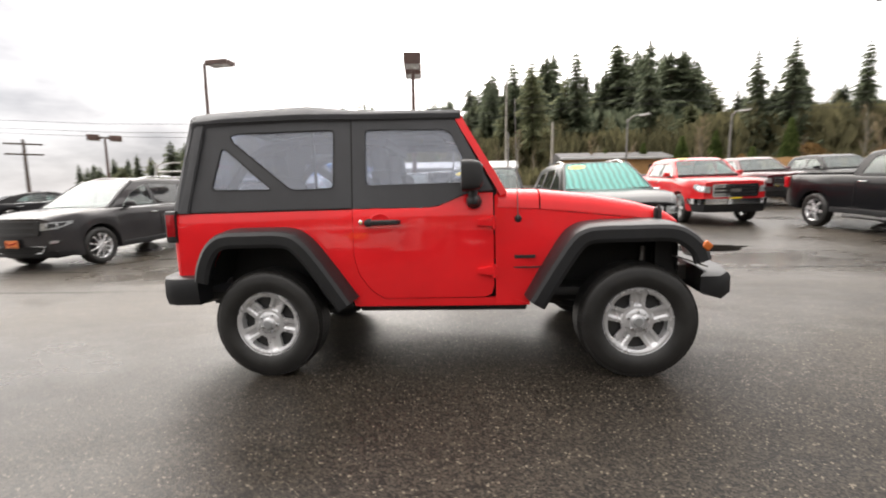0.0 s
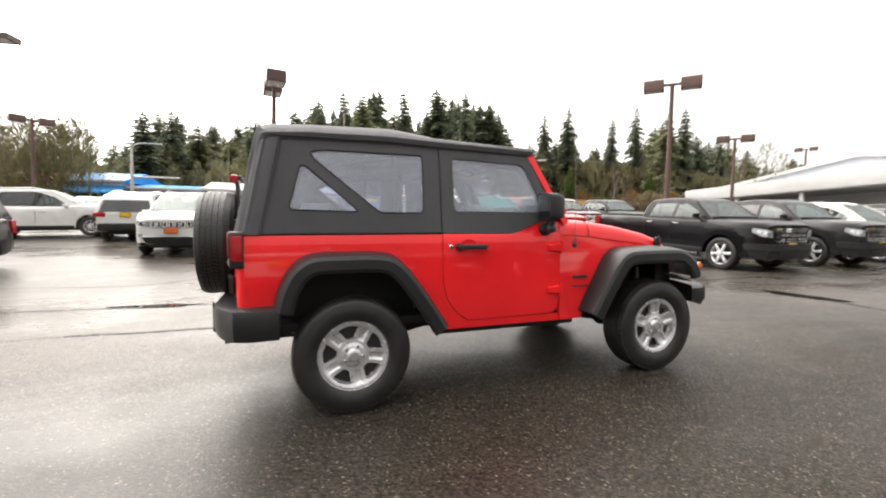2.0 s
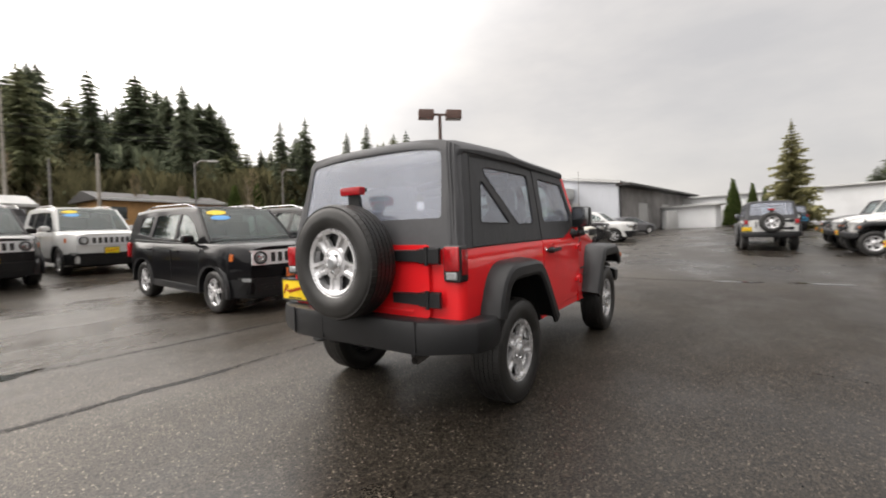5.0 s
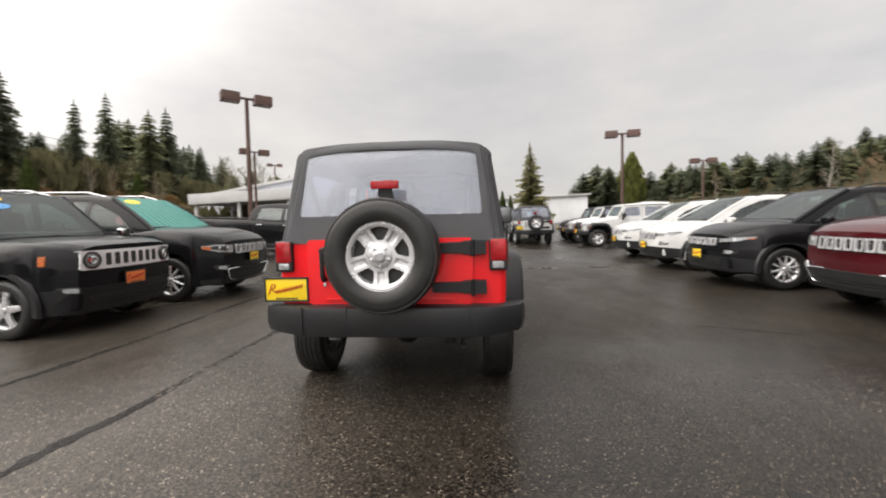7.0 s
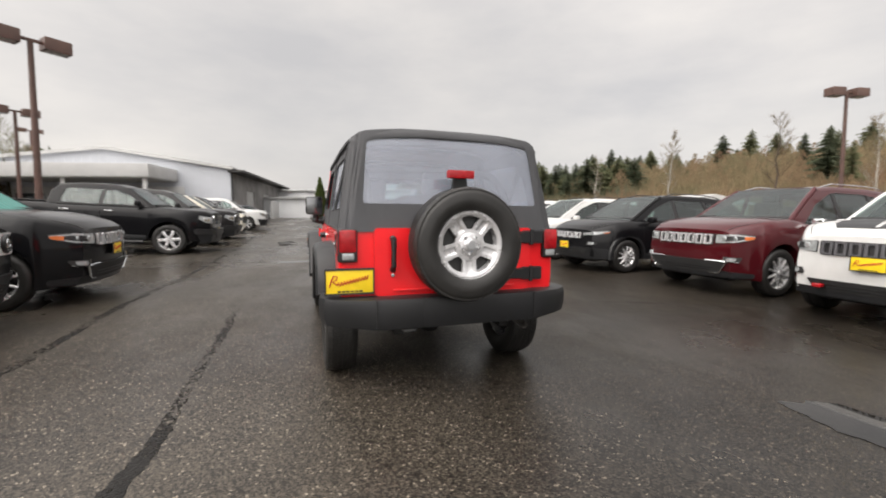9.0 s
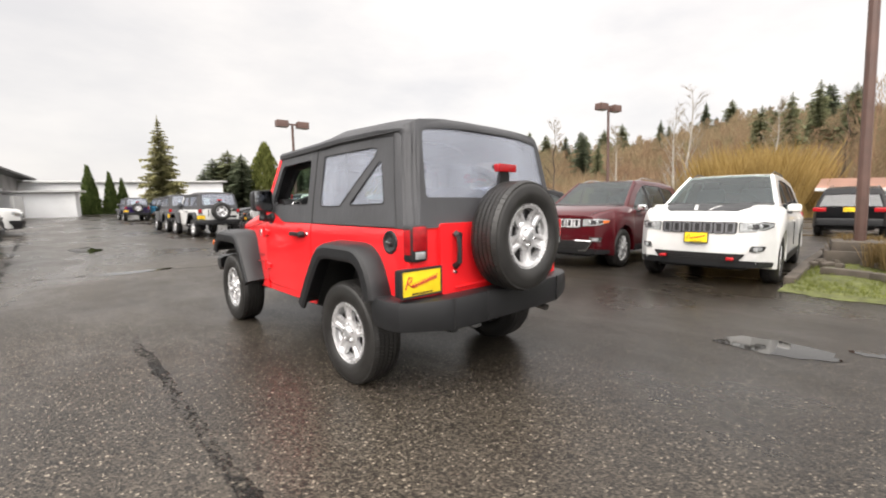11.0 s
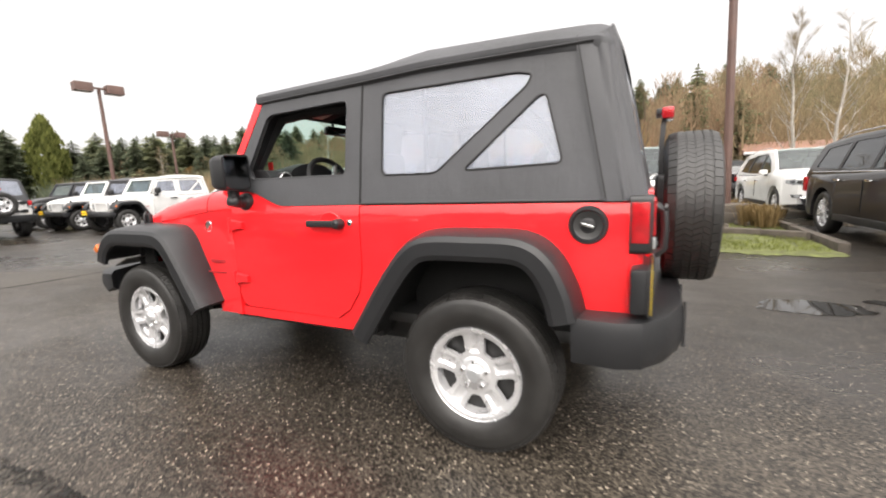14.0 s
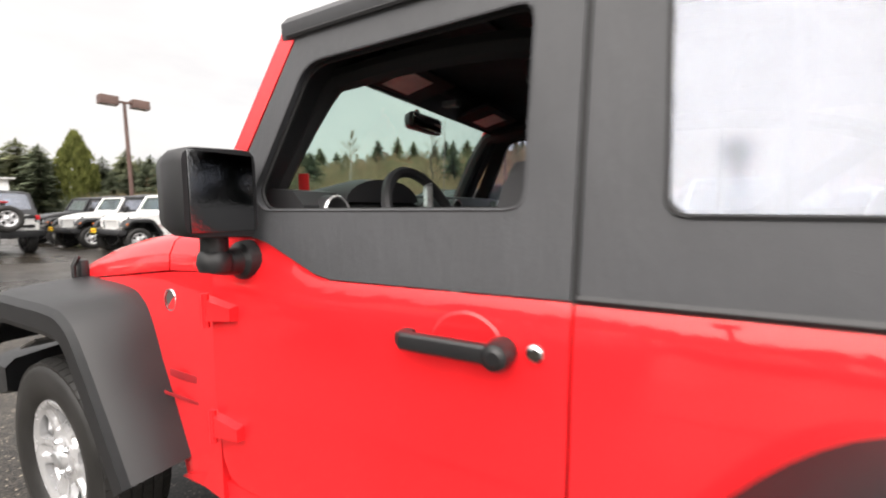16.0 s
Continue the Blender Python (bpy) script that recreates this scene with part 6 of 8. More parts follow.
        mix_ = lambda k: (lerp(x, ix, k), lerp(y, iy, k))
        secs.append([(*mix_(0.10), bz0 + low), (*mix_(0.0), bz0 + 0.055 + low), (*mix_(0.0), bz1 - 0.040), (*mix_(0.06), bz1 - 0.008), (*mix_(0.22), bz1), (*mix_(1.0), bz1 - 0.002), (*mix_(1.0), bz0 + 0.03), (*mix_(0.5), bz0 + low)])
    rb = part("rear_bumper", loft(secs), K, car, "thick textured black plastic bumper", sharp=24)
    for y in (-0.55, 0.27, 0.58):
        part("bumper_joint", box((0.012, 0.007, 0.19), (-2.031, y, 0.61), 0.002), M["canvas_edge"], rb)
    fb = part("front_bumper", loft([[(x - 0.02, y, zl), (x + 0.03, y, zl + 0.045), (x + 0.03, y, zt - 0.03), (x + 0.01, y, zt), (x - dp, y, zt), (x - dp, y, zl + 0.03)] for x, y, zl, zt, dp in ((1.665, -0.87, 0.530, 0.655, 0.10), (1.73, -0.83, 0.505, 0.675, 0.13), (1.780, -0.66, 0.505, 0.690, 0.16), (1.80, -0.4, 0.520, 0.700, 0.16), (1.80, 0.4, 0.520, 0.700, 0.16), (1.780, 0.66, 0.505, 0.690, 0.16), (1.73, 0.83, 0.505, 0.675, 0.13), (1.665, 0.87, 0.530, 0.655, 0.10))]), K, car)
    part("bumper_beam", box((0.25, 1.1, 0.10), (1.55, 0, 0.62), 0.02), M["steel"], car)
    for s in (1, -1):
        part("splash_guard", loft([[(1.48, s * y, 0.765), (1.64, s * y, 0.708), (1.64, s * y, 0.698), (1.48, s * y, 0.753)] for y in (0.45, 0.80)]), M["steel"], car)
    # hood, cowl, grille
    def hood_ring(x, lift=0.0):
        w = curve_at(((0.325, 0.772), (0.7, 0.725), (1.47, 0.635), (1.53, 0.62)), x) + 0.002
        ze = curve_at(((0.33, 1.108), (0.62, 1.090), (1.455, 0.990), (1.53, 0.975)), x)
        zc = curve_at(((0.33, 1.232), (0.62, 1.226), (0.95, 1.188), (1.25, 1.130), (1.42, 1.078), (1.49, 1.035), (1.53, 0.985)), x)
        half = [(w, ze), (w - 0.004, lerp(ze, zc, 0.35)), (w - 0.022, lerp(ze, zc, 0.66)), (w - 0.065, lerp(ze, zc, 0.86)), (w - 0.16, lerp(ze, zc, 0.95)), (w * 0.45, lerp(ze, zc, 0.985)), (0.0, zc)]
        top_ = [(x, y, z) for y, z in half] + [(x, -y, z) for y, z in half[-2::-1]]
        return top_ + [(x, y, z - 0.03) for x, y, z in top_[::-1] if abs(y) < w - 0.01]
    part("hood", loft([hood_ring(x) for x in (0.624, 0.75, 0.95, 1.1, 1.25, 1.36, 1.42, 1.47, 1.50, 1.525)]), P, car)
    part("cowl", loft([hood_ring(x) for x in (0.345, 0.42, 0.52, 0.614)]), P, car)
    slots = [rounded([(y - 0.028, 0.70), (y + 0.028, 0.70), (y + 0.028, 0.945), (y - 0.028, 0.945)], 0.026) for y in (-0.255, -0.17, -0.085, 0.0, 0.085, 0.17, 0.255)]
    gr = part("grille_panel", sheet(rounded([(-0.62, 0.60), (0.62, 0.60), (0.62, 0.985), (-0.62, 0.985)], 0.05), slots + [oval(0.43, 0.84, 0.092, 0.092), oval(-0.43, 0.84, 0.092, 0.092)], 0.03, lambda u, v, w: Vector((1.49 + w, u, v))), P, car, "seven-slot grille")
    part("radiator", box((0.02, 1.1, 0.32), (1.465, 0, 0.80), 0.005), M["under"], gr)
    for s in (1, -1):
        part("headlight", lathe([(0.0, 0.03), (0.05, 0.026), (0.085, 0.01), (0.092, -0.01)], 24), M["lamp_clear"], gr, m=pose(1.505, s * 0.43, 0.84, 0, 0, -90))
    # windscreen frame and glass
    b0, b1 = Vector((0.385, 0, 1.212)), Vector((0.085, 0, 1.738))
    dv = (b1 - b0).normalized()
    nv = Vector((dv.z, 0, -dv.x))
    L = (b1 - b0).length
    ws = lambda u, v, w: b0 + dv * v + nv * w + Vector((0, u, 0))
    wf = part("windscreen_frame", sheet(rounded([(-0.772, -0.02), (0.772, -0.02), (0.702, L), (-0.702, L)], [0, 0, 0.05, 0.05]), [rounded([(-0.655, 0.06), (0.655, 0.06), (0.598, L - 0.075), (-0.598, L - 0.075)], 0.04)], 0.045, lambda u, v, w: ws(u, v, w - 0.03)), P, car, "upright windscreen frame")
    part("windscreen", sheet(rounded([(-0.665, 0.05), (0.665, 0.05), (0.608, L - 0.065), (-0.608, L - 0.065)], 0.04), (), 0.005, lambda u, v, w: ws(u, v, w - 0.008)), M["glass"], wf)
    part("screen_trim", sheet(rounded([(-0.72, -0.01), (0.72, -0.01), (0.655, L - 0.005), (-0.655, L - 0.005)], [0, 0, 0.04, 0.04]), [rounded([(-0.635, 0.075), (0.640, 0.075), (0.590, L - 0.085), (-0.590, L - 0.085)], 0.04)], 0.02, lambda u, v, w: ws(u, v, w - 0.055)), M["dash"], wf, "black inner windscreen trim")
    # roof of the folding top and its back curtain
    def roof_ring(x, tuck=0.0):
        ze = curve_at(((-1.80, 1.715), (-1.70, 1.738), (-1.50, 1.755), (-0.95, 1.760), (-0.6, 1.745), (0.12, 1.722)), x)
        zc = curve_at(((-1.81, 1.80), (-1.76, 1.828), (-1.65, 1.845), (-1.25, 1.856), (-0.93, 1.866), (-0.80, 1.845), (-0.6, 1.806), (-0.2, 1.788), (0.08, 1.764), (0.115, 1.742)), x)
        ze, zc = ze - tuck * 0.35, zc - tuck * 0.5
        y = curve_at(TOPY, ze) + 0.010 - tuck
        half = [(y + 0.004, ze - 0.035), (y + 0.006, ze), (y - 0.014, ze + 0.022), (y - 0.07, lerp(ze, zc, 0.62)), (y - 0.22, lerp(ze, zc, 0.86)), (y * 0.35, lerp(ze, zc, 0.98)), (0.0, zc)]
        t_ = [(x, a, z) for a, z in half] + [(x, -a, z) for a, z in half[-2::-1]]
        return t_ + [(px, py * 0.985, pz - 0.016) for px, py, pz in t_[::-1]]
    rf = part("roof_cloth", loft([roof_ring(x) for x in (0.118, 0.10, 0.05, -0.2, -0.4, -0.6, -0.72, -0.80, -0.88, -0.94, -1.0, -1.12, -1.25, -1.45, -1.65, -1.70)] + [roof_ring(x, k) for x, k in ((-1.728, 0.010), (-1.748, 0.034), (-1.760, 0.075))]), M[top], car, "taut black canvas roof over bows")
    for s in (1, -1):
        part("roof_welt", tube([(x, s * (curve_at(TOPY, 1.74) + 0.016), curve_at(((-1.70, 1.724), (-0.95, 1.726), (-0.6, 1.711), (0.12, 1.690)), x)) for x in (0.10, -0.2, -0.6, -0.95, -1.3, -1.68)], 0.006, 5), M["canvas_edge"], rf)
    xr = lambda z: curve_at(((1.10, -1.884), (1.14, -1.878), (1.50, -1.804), (1.74, -1.758), (1.82, -1.728), (1.85, -1.67)), z)
    yh = lambda z: curve_at(TOPY, z) + 0.003
    rw = rounded([(-0.945, 1.312), (0.945, 1.312), (0.985, 1.768), (-0.985, 1.768)], [0.03, 0.03, 0.09, 0.09], 4)
    cu = [q * (1.0 + 0.06 * i) for i in range(17) for q in (1, -1)] + [-2.0, -1.8, -1.6, -1.4, -1.2, -1.0, -0.8, 0, 0.8, 1.0, 1.2, 1.4, 1.6, 1.8, 2.0]
    rc = part("back_curtain", sheet([(-2.06, 1.125), (2.06, 1.125), (2.06, 1.738), (1.8, 1.750), (1.5, 1.768), (1.25, 1.785), (1.0, 1.802), (0.6, 1.834), (0.3, 1.842), (-0.3, 1.842), (-0.6, 1.834), (-1.0, 1.802), (-1.25, 1.785), (-1.5, 1.768), (-1.8, 1.750), (-2.06, 1.738)], [rw], 0.012, lambda u, v, w: wrap_rear(u, v, w - 0.004 + crease(u, v, max(0.0, min(1.0, (abs(u) - 1.0) / 0.15, (2.06 - abs(u)) / 0.1))), 0.085, xr, yh), cu, [1.18 + 0.06 * i for i in range(10)] + [1.79, 1.805]), M[top], car, "black canvas back of the folding top")
    part("back_window", sheet(rw, (), 0.002, lambda u, v, w: wrap_rear(u, v, w + 0.0, 0.085, xr, yh), (), [1.4 + 0.06 * i for i in range(6)]), M["vinyl"], rc, "large clear vinyl back window")
    for s in (1, -1):
        part("curtain_seam", tube([wrap_rear(s * 2.05, z, 0.009, 0.085, xr, yh) for z in (1.125, 1.25, 1.4, 1.55, 1.75)], 0.003, 5), M["canvas_edge"], rc)
    # wheels
    for x in (1.212, -1.212):
        for s in (1, -1):
            off_roader_wheel(car, pose(x, s * 0.752, 0.366, 0, 40 * x + 13 * s, 0 if s > 0 else 180))
    # floor and wells
    part("floor_pan", box((3.1, 1.36, 0.06), (-0.28, 0, 0.53), 0.02), M["under"], car)
    for s in (1, -1):
        for path, y1 in (((-0.645, 0.46), (-0.665, 0.515), (-0.84, 0.79), (-0.95, 0.905), (-1.05, 0.945), (-1.44, 0.943), (-1.525, 0.89), (-1.59, 0.785), (-1.62, 0.66)), 0.775), (((0.57, 0.46), (0.585, 0.50), (0.675, 0.67), (0.80, 0.865), (0.88, 0.925), (1.02, 0.940), (1.38, 0.938), (1.47, 0.90), (1.50, 0.66)), 0.70):
            part("wheel_liner", loft([[(x, s * 0.42, z), (x, s * y1, z), (x + 0.008, s * y1, z + 0.012), (x + 0.008, s * 0.42, z + 0.012)] for x, z in path]), M["under"], car, "dark inner arch lining")
        part("inner_fender", box((0.15, 0.03, 0.36), (1.445, s * 0.655, 0.775), 0.01), M["under"], car)
        part("well_wall", box((0.90, 0.03, 0.50), (-1.19, s * 0.50, 0.74), 0.01), M["under"], car)
        part("well_wall", box((0.95, 0.03, 0.50), (1.05, s * 0.40, 0.74), 0.01), M["under"], car)
        part("rocker", box((1.16, 0.10, 0.07), (-0.04, s * 0.62, 0.435), 0.02), M["under"], car)
    if plate:
        e = number_plate(car, (-1.908, 0.735, 0.806), (0, 0, 180), M[plate], 0.305, 0.16)
        part("plate_bracket", box((0.062, 0.310, 0.165), (-0.041, 0.0, 0.0), 0.014, (0, 0, 0)), M["plastic"], e, "dark plastic plate bracket")
    if not full:
        number_plate(car, (1.838, -0.36, 0.66), (0, 0, 0), M["plate_yellow"])
        part("cabin_dark", box((1.9, 1.2, 0.5), (-0.75, 0, 0.85), 0.08), M["seat"], car)
        for s in (1, -1):
            part("seat_back", box((0.16, 0.46, 0.62), (-0.45, s * 0.35, 1.30), 0.08), M["seat"], car)
        return car
    off_roader_inside(car)
    off_roader_running_gear(car)
    # filler cap on the left quarter
    fy = curve_at(SIDE, 1.035)
    fc = part("fuel_filler", lathe([(0.054, -0.05), (0.056, 0.002), (0.060, 0.010), (0.070, 0.009), (0.075, 0.0)], 32), M["plastic"], car, "round dark filler surround", m=pose(-1.682, fy, 1.035))
    part("filler_well", lathe([(0.0, 0.003), (0.050, 0.003), (0.056, 0.007)], 24), M["ink_black"], fc)
    part("filler_cap", lathe([(0.0, 0.012), (0.020, 0.012), (0.028, 0.009), (0.030, 0.002)], 20), M["trim"], fc)
    part("cap_grip", box((0.012, 0.016, 0.048), (0, 0.015, 0), 0.004, (0, 75, 0)), M["chrome"], fc)
    # aerial on the right wing
    ab = part("aerial_base", lathe([(0.0, 0.022), (0.014, 0.020), (0.026, 0.008), (0.029, -0.006)], 16), M["trim"], car, m=pose(0.475, -0.748, 1.03, 0, 0, 180))
    part("aerial_rod", tube([(0, 0.016, 0), (0.0, 0.020, 0.05), (0.01, 0.020, 0.55), (0.012, 0.02, 0.75)], [0.006, 0.003, 0.0024, 0.002], 6), M["steel"], ab, m=pose(0, 0, 0))
    return car


def seat(car, x, y, wide=0.48):
    st = part("seat", loft([[(px, y + wide / 2 * k * q, z + dz) for q, dz in ((-1, 0), (-0.95, 0.05), (-0.6, 0.075), (0, 0.06), (0.6, 0.075), (0.95, 0.05), (1, 0), (0.9, -0.12), (-0.9, -0.12))] for px, k, z in ((x + 0.28, 0.9, 0.82), (x + 0.22, 1.0, 0.86), (x, 1.0, 0.84), (x - 0.24, 0.95, 0.80))]), M["seat"], car, "dark cloth seat")
    part("seat_back", loft([[(px + dx, y + wide / 2 * k * q, z) for q, dx in ((-1, 0.0), (-0.92, 0.07), (-0.55, 0.10), (0, 0.07), (0.55, 0.10), (0.92, 0.07), (1, 0.0), (0.8, -0.06), (-0.8, -0.06))] for px, k, z in ((x - 0.22, 0.92, 0.82), (x - 0.25, 1.0, 0.95), (x - 0.30, 1.0, 1.15), (x - 0.345, 0.85, 1.33), (x - 0.36, 0.6, 1.385))]), M["seat"], st)
    part("headrest", box((0.10, 0.26, 0.19), (x - 0.375, y, 1.475), 0.045, (0, -8, 0), 3), M["seat"], st)
    part("headrest_post", tube([(x - 0.36, y, 1.36), (x - 0.37, y, 1.43)], 0.012, 6), M["steel"], st)
    return st


def off_roader_inside(car):
    for s in (1, -1):
        seat(car, -0.12, s * 0.36)
    seat(car, -1.10, 0.0, 0.95)
    d = part("dashboard", loft([[(x, y, z) for x, z in ((0.35, 1.19), (0.255, 1.300), (0.19, 1.330), (0.115, 1.322), (0.078, 1.285), (0.07, 1.10), (0.13, 0.94), (0.40, 0.92))] for y in (-0.70, -0.68, -0.2, 0.2, 0.68, 0.70)]), M["dash"], car, "black moulded dashboard")
    for y in (-0.60, -0.12, 0.12, 0.60):
        v = part("air_vent", lathe([(0.0, 0.008), (0.034, 0.010), (0.044, 0.016), (0.050, 0.010), (0.052, -0.02)], 24), M["dash"], d, m=pose(0.072, y, 1.262, 0, 0, 90))
        part("vent_ring", lathe([(0.043, 0.016), (0.047, 0.019), (0.051, 0.014)], 24), M["alloy"], v)
        part("vent_vane", box((0.08, 0.006, 0.006), (0, 0.012, 0), 0.002), M["dash"], v)
    part("instrument_hood", loft([[(x, 0.36 + 0.19 * math.cos(a), 1.295 + h_ * math.sin(a)) for a in (math.pi * i / 12 for i in range(13))] for x, h_ in ((0.07, 0.072), (0.14, 0.075), (0.28, 0.05))]), M["dash"], d)
    # steering wheel
    tilt = Matrix.Translation((-0.085, 0.36, 1.218)) @ Matrix.Rotation(radians(-66), 4, "Y")
    ring = [tilt @ Vector((0.185 * math.cos(a), 0.185 * math.sin(a), 0)) for a in (2 * math.pi * i / 40 for i in range(41))]
    sw = part("steering_wheel", tube(ring, 0.0165, 8, False), M["dash"], car, "black three-spoke steering wheel")
    part("airbag_boss", lathe([(0.0, 0.03), (0.05, 0.026), (0.07, 0.005), (0.06, -0.03)], 20), M["dash"], sw, m=tilt @ pose(0, 0, 0, 90, 0, 0))
    for a in (0, 125, -125):
        p0, p1 = tilt @ (Matrix.Rotation(radians(a + 90), 4, "Z") @ Vector((0.05, 0, 0))), tilt @ (Matrix.Rotation(radians(a + 90), 4, "Z") @ Vector((0.178, 0, 0)))
        part("spoke", tube([p0, p1], 0.016, 6), M["alloy"] if a else M["dash"], sw)
    part("steering_column", tube([(-0.075, 0.36, 1.212), (0.12, 0.36, 1.14)], 0.035, 10), M["dash"], sw)
    # padded roll cage
    cage = part("roll_hoop", tube(smooth_path([(-0.56, -0.60, 0.60), (-0.57, -0.60, 1.25), (-0.58, -0.57, 1.56), (-0.58, -0.45, 1.655), (-0.58, 0.0, 1.67), (-0.58, 0.45, 1.655), (-0.58, 0.57, 1.56), (-0.57, 0.60, 1.25), (-0.56, 0.60, 0.60)], 4), 0.034, 8), M["seat"], car, "black padded roll cage")
    for s in (1, -1):
        part("roll_bar", tube(smooth_path([(-0.58, s * 0.53, 1.62), (-0.3, s * 0.54, 1.645), (0.02, s * 0.55, 1.63), (0.14, s * 0.56, 1.58), (0.36, s * 0.63, 1.21)], 4), 0.032, 8), M["seat"], cage)
        part("roll_bar", tube(smooth_path([(-0.58, s * 0.53, 1.62), (-1.05, s * 0.54, 1.60), (-1.38, s * 0.55, 1.50), (-1.60, s * 0.57, 1.20), (-1.66, s * 0.58, 1.0)], 4), 0.034, 8), M["seat"], cage)
        part("top_bow", tube([(-0.90, s * 0.62, 1.20), (-0.90, s * 0.62, 1.70)], 0.012, 6), M["trim"], cage)
        vis = part("sun_visor", box((0.16, 0.36, 0.016), (0.005, s * 0.33, 1.672), 0.007, (0, 14, 0)), M["seat"], car)
        part("visor_label", box((0.10, 0.14, 0.002), (0.0, s * 0.33, 1.661), 0.0005, (0, 14, 0)), M["paper"], vis, "pale warning label")
    for x, z in ((-0.93, 1.815), (-0.3, 1.765), (-1.62, 1.785)):
        part("roof_bow", tube(smooth_path([(x, -0.64, z - 0.08), (x, -0.5, z - 0.02), (x, 0, z), (x, 0.5, z - 0.02), (x, 0.64, z - 0.08)], 4), 0.013, 6), M["trim"], car)
    part("sound_bar", box((0.16, 1.0, 0.075), (-0.50, 0, 1.595), 0.03, (0, 8, 0)), M["dash"], car)
    dl = part("dome_lamp", box((0.05, 0.10, 0.02), (-0.44, 0, 1.555), 0.006), M["lamp_clear"], car)
    hdr = part("header_rail", box((0.07, 1.20, 0.05), (0.050, 0, 1.722), 0.02), M["dash"], car)
    part("header_latch", box((0.06, 0.05, 0.025), (0.02, 0.0, 1.668), 0.008), M["lamp_clear"], hdr)
    rv = part("rear_view_mirror", loft([[(x + 0.055, 0.06 + y * k, 1.592 + z * k) for y, z in rounded([(-0.115, -0.03), (0.115, -0.03), (0.115, 0.032), (-0.115, 0.032)], 0.025)] for x, k in ((0.035, 0.95), (0.045, 1.0), (0.075, 0.85), (0.085, 0.6))]), M["trim"], car, "black rear-view mirror")
    part("mirror_stem", tube([(0.125, 0.06, 1.605), (0.145, 0.05, 1.650)], 0.009, 6), M["trim"], rv)
    part("mirror_glass", box((0.003, 0.20, 0.048), (0.088, 0.06, 1.593), 0.001), M["chrome"], rv)
    tg = part("price_tag", box((0.04, 0.003, 0.05), (0.20, 0.58, 1.352), 0.001), M["ink_red"], car, "small red tag on the dashboard")
    ct = part("centre_console", box((0.75, 0.22, 0.30), (-0.10, 0, 0.78), 0.04), M["dash"], car)
    part("gear_lever", tube([(0.10, 0.0, 0.92), (0.06, 0.0, 1.06)], [0.010, 0.010], 6), M["trim"], ct)
    part("lever_knob", lathe([(0, 0.03), (0.02, 0.02), (0.024, 0.0), (0.016, -0.02)], 12), M["trim"], ct, m=pose(0.055, 0, 1.075, 90, 0, 0))
    # a paper left on the back seat
    part("seat_papers", box((0.22, 0.16, 0.006), (-1.42, -0.50, 1.262), 0.002, (55, 0, 12)), M["paper"], car)


def off_roader_running_gear(car):
    for s in (1, -1):
        part("frame_rail", box((3.5, 0.07, 0.11), (-0.10, s * 0.40, 0.465), 0.012), M["under"], car)
        for x in (1.212, -1.212):
            h = [(x + 0.06 * math.cos(a), s * 0.45 + 0.06 * math.sin(a), 0.42 + a * 0.0085) for a in (2 * math.pi * i / 12 for i in range(66))]
            part("coil_spring", tube(h, 0.009, 5), M["under"], car)
            part("damper", tube([(x + 0.12, s * 0.50, 0.36), (x + 0.16, s * 0.46, 0.80)], [0.028, 0.022], 8), M["steel"], car)
            part("control_arm", tube([(x, s * 0.48, 0.33), (x - math.copysign(0.62, x), s * 0.36, 0.42)], 0.022, 8), M["under"], car)
    for x, dy in ((1.212, -0.22), (-1.212, 0.0)):
        ax = part("axle", tube([(x, -0.70, 0.366), (x, 0.70, 0.366)], 0.040, 12), M["under"], car)
        part("differential", lathe([(0.0, 0.13), (0.07, 0.12), (0.125, 0.05), (0.13, -0.03), (0.06, -0.12), (0.0, -0.13)], 16), M["under"], ax, m=pose(x, dy, 0.366, 0, 0, 90))
    part("tie_rod", tube([(1.08, -0.66, 0.33), (1.08, 0.66, 0.35)], 0.016, 8), M["steel"], car)
    part("sway_bar", tube(smooth_path([(-1.45, -0.55, 0.42), (-1.62, -0.50, 0.50), (-1.64, 0.0, 0.51), (-1.62, 0.50, 0.50), (-1.45, 0.55, 0.42)], 3), 0.012, 6), M["steel"], car)
    part("silencer", loft([[(-1.72 + 0.085 * math.cos(a) * k, y, 0.535 + 0.075 * math.sin(a) * k) for a in (2 * math.pi * i / 14 for i in range(14))] for y, k in ((-0.36, 0.8), (-0.33, 1), (0.33, 1), (0.36, 0.8))]), M["steel"], car)
    part("tail_pipe", tube(smooth_path([(-1.66, -0.36, 0.53), (-1.72, -0.46, 0.50), (-1.86, -0.50, 0.46), (-1.98, -0.50, 0.445)], 3), 0.026, 10, False), M["steel"], car)
    part("prop_shaft", tube([(-1.10, 0.0, 0.39), (0.05, 0.05, 0.47)], 0.028, 8), M["steel"], car)
    part("transfer_case", box((0.42, 0.36, 0.20), (0.12, 0.02, 0.44), 0.05), M["under"], car)
    part("engine_sump", box((0.60, 0.42, 0.34), (0.90, 0, 0.58), 0.08), M["under"], car)
    part("fuel_tank_skid", box((0.80, 0.40, 0.20), (-0.45, 0.28, 0.42), 0.04), M["under"], car)
    part("tow_hook", tube(smooth_path([(-1.93, 0.40, 0.50), (-2.0, 0.40, 0.485), (-2.02, 0.36, 0.485), (-2.0, 0.32, 0.485), (-1.93, 0.32, 0.50)], 3), 0.012, 6), M["under"], car)


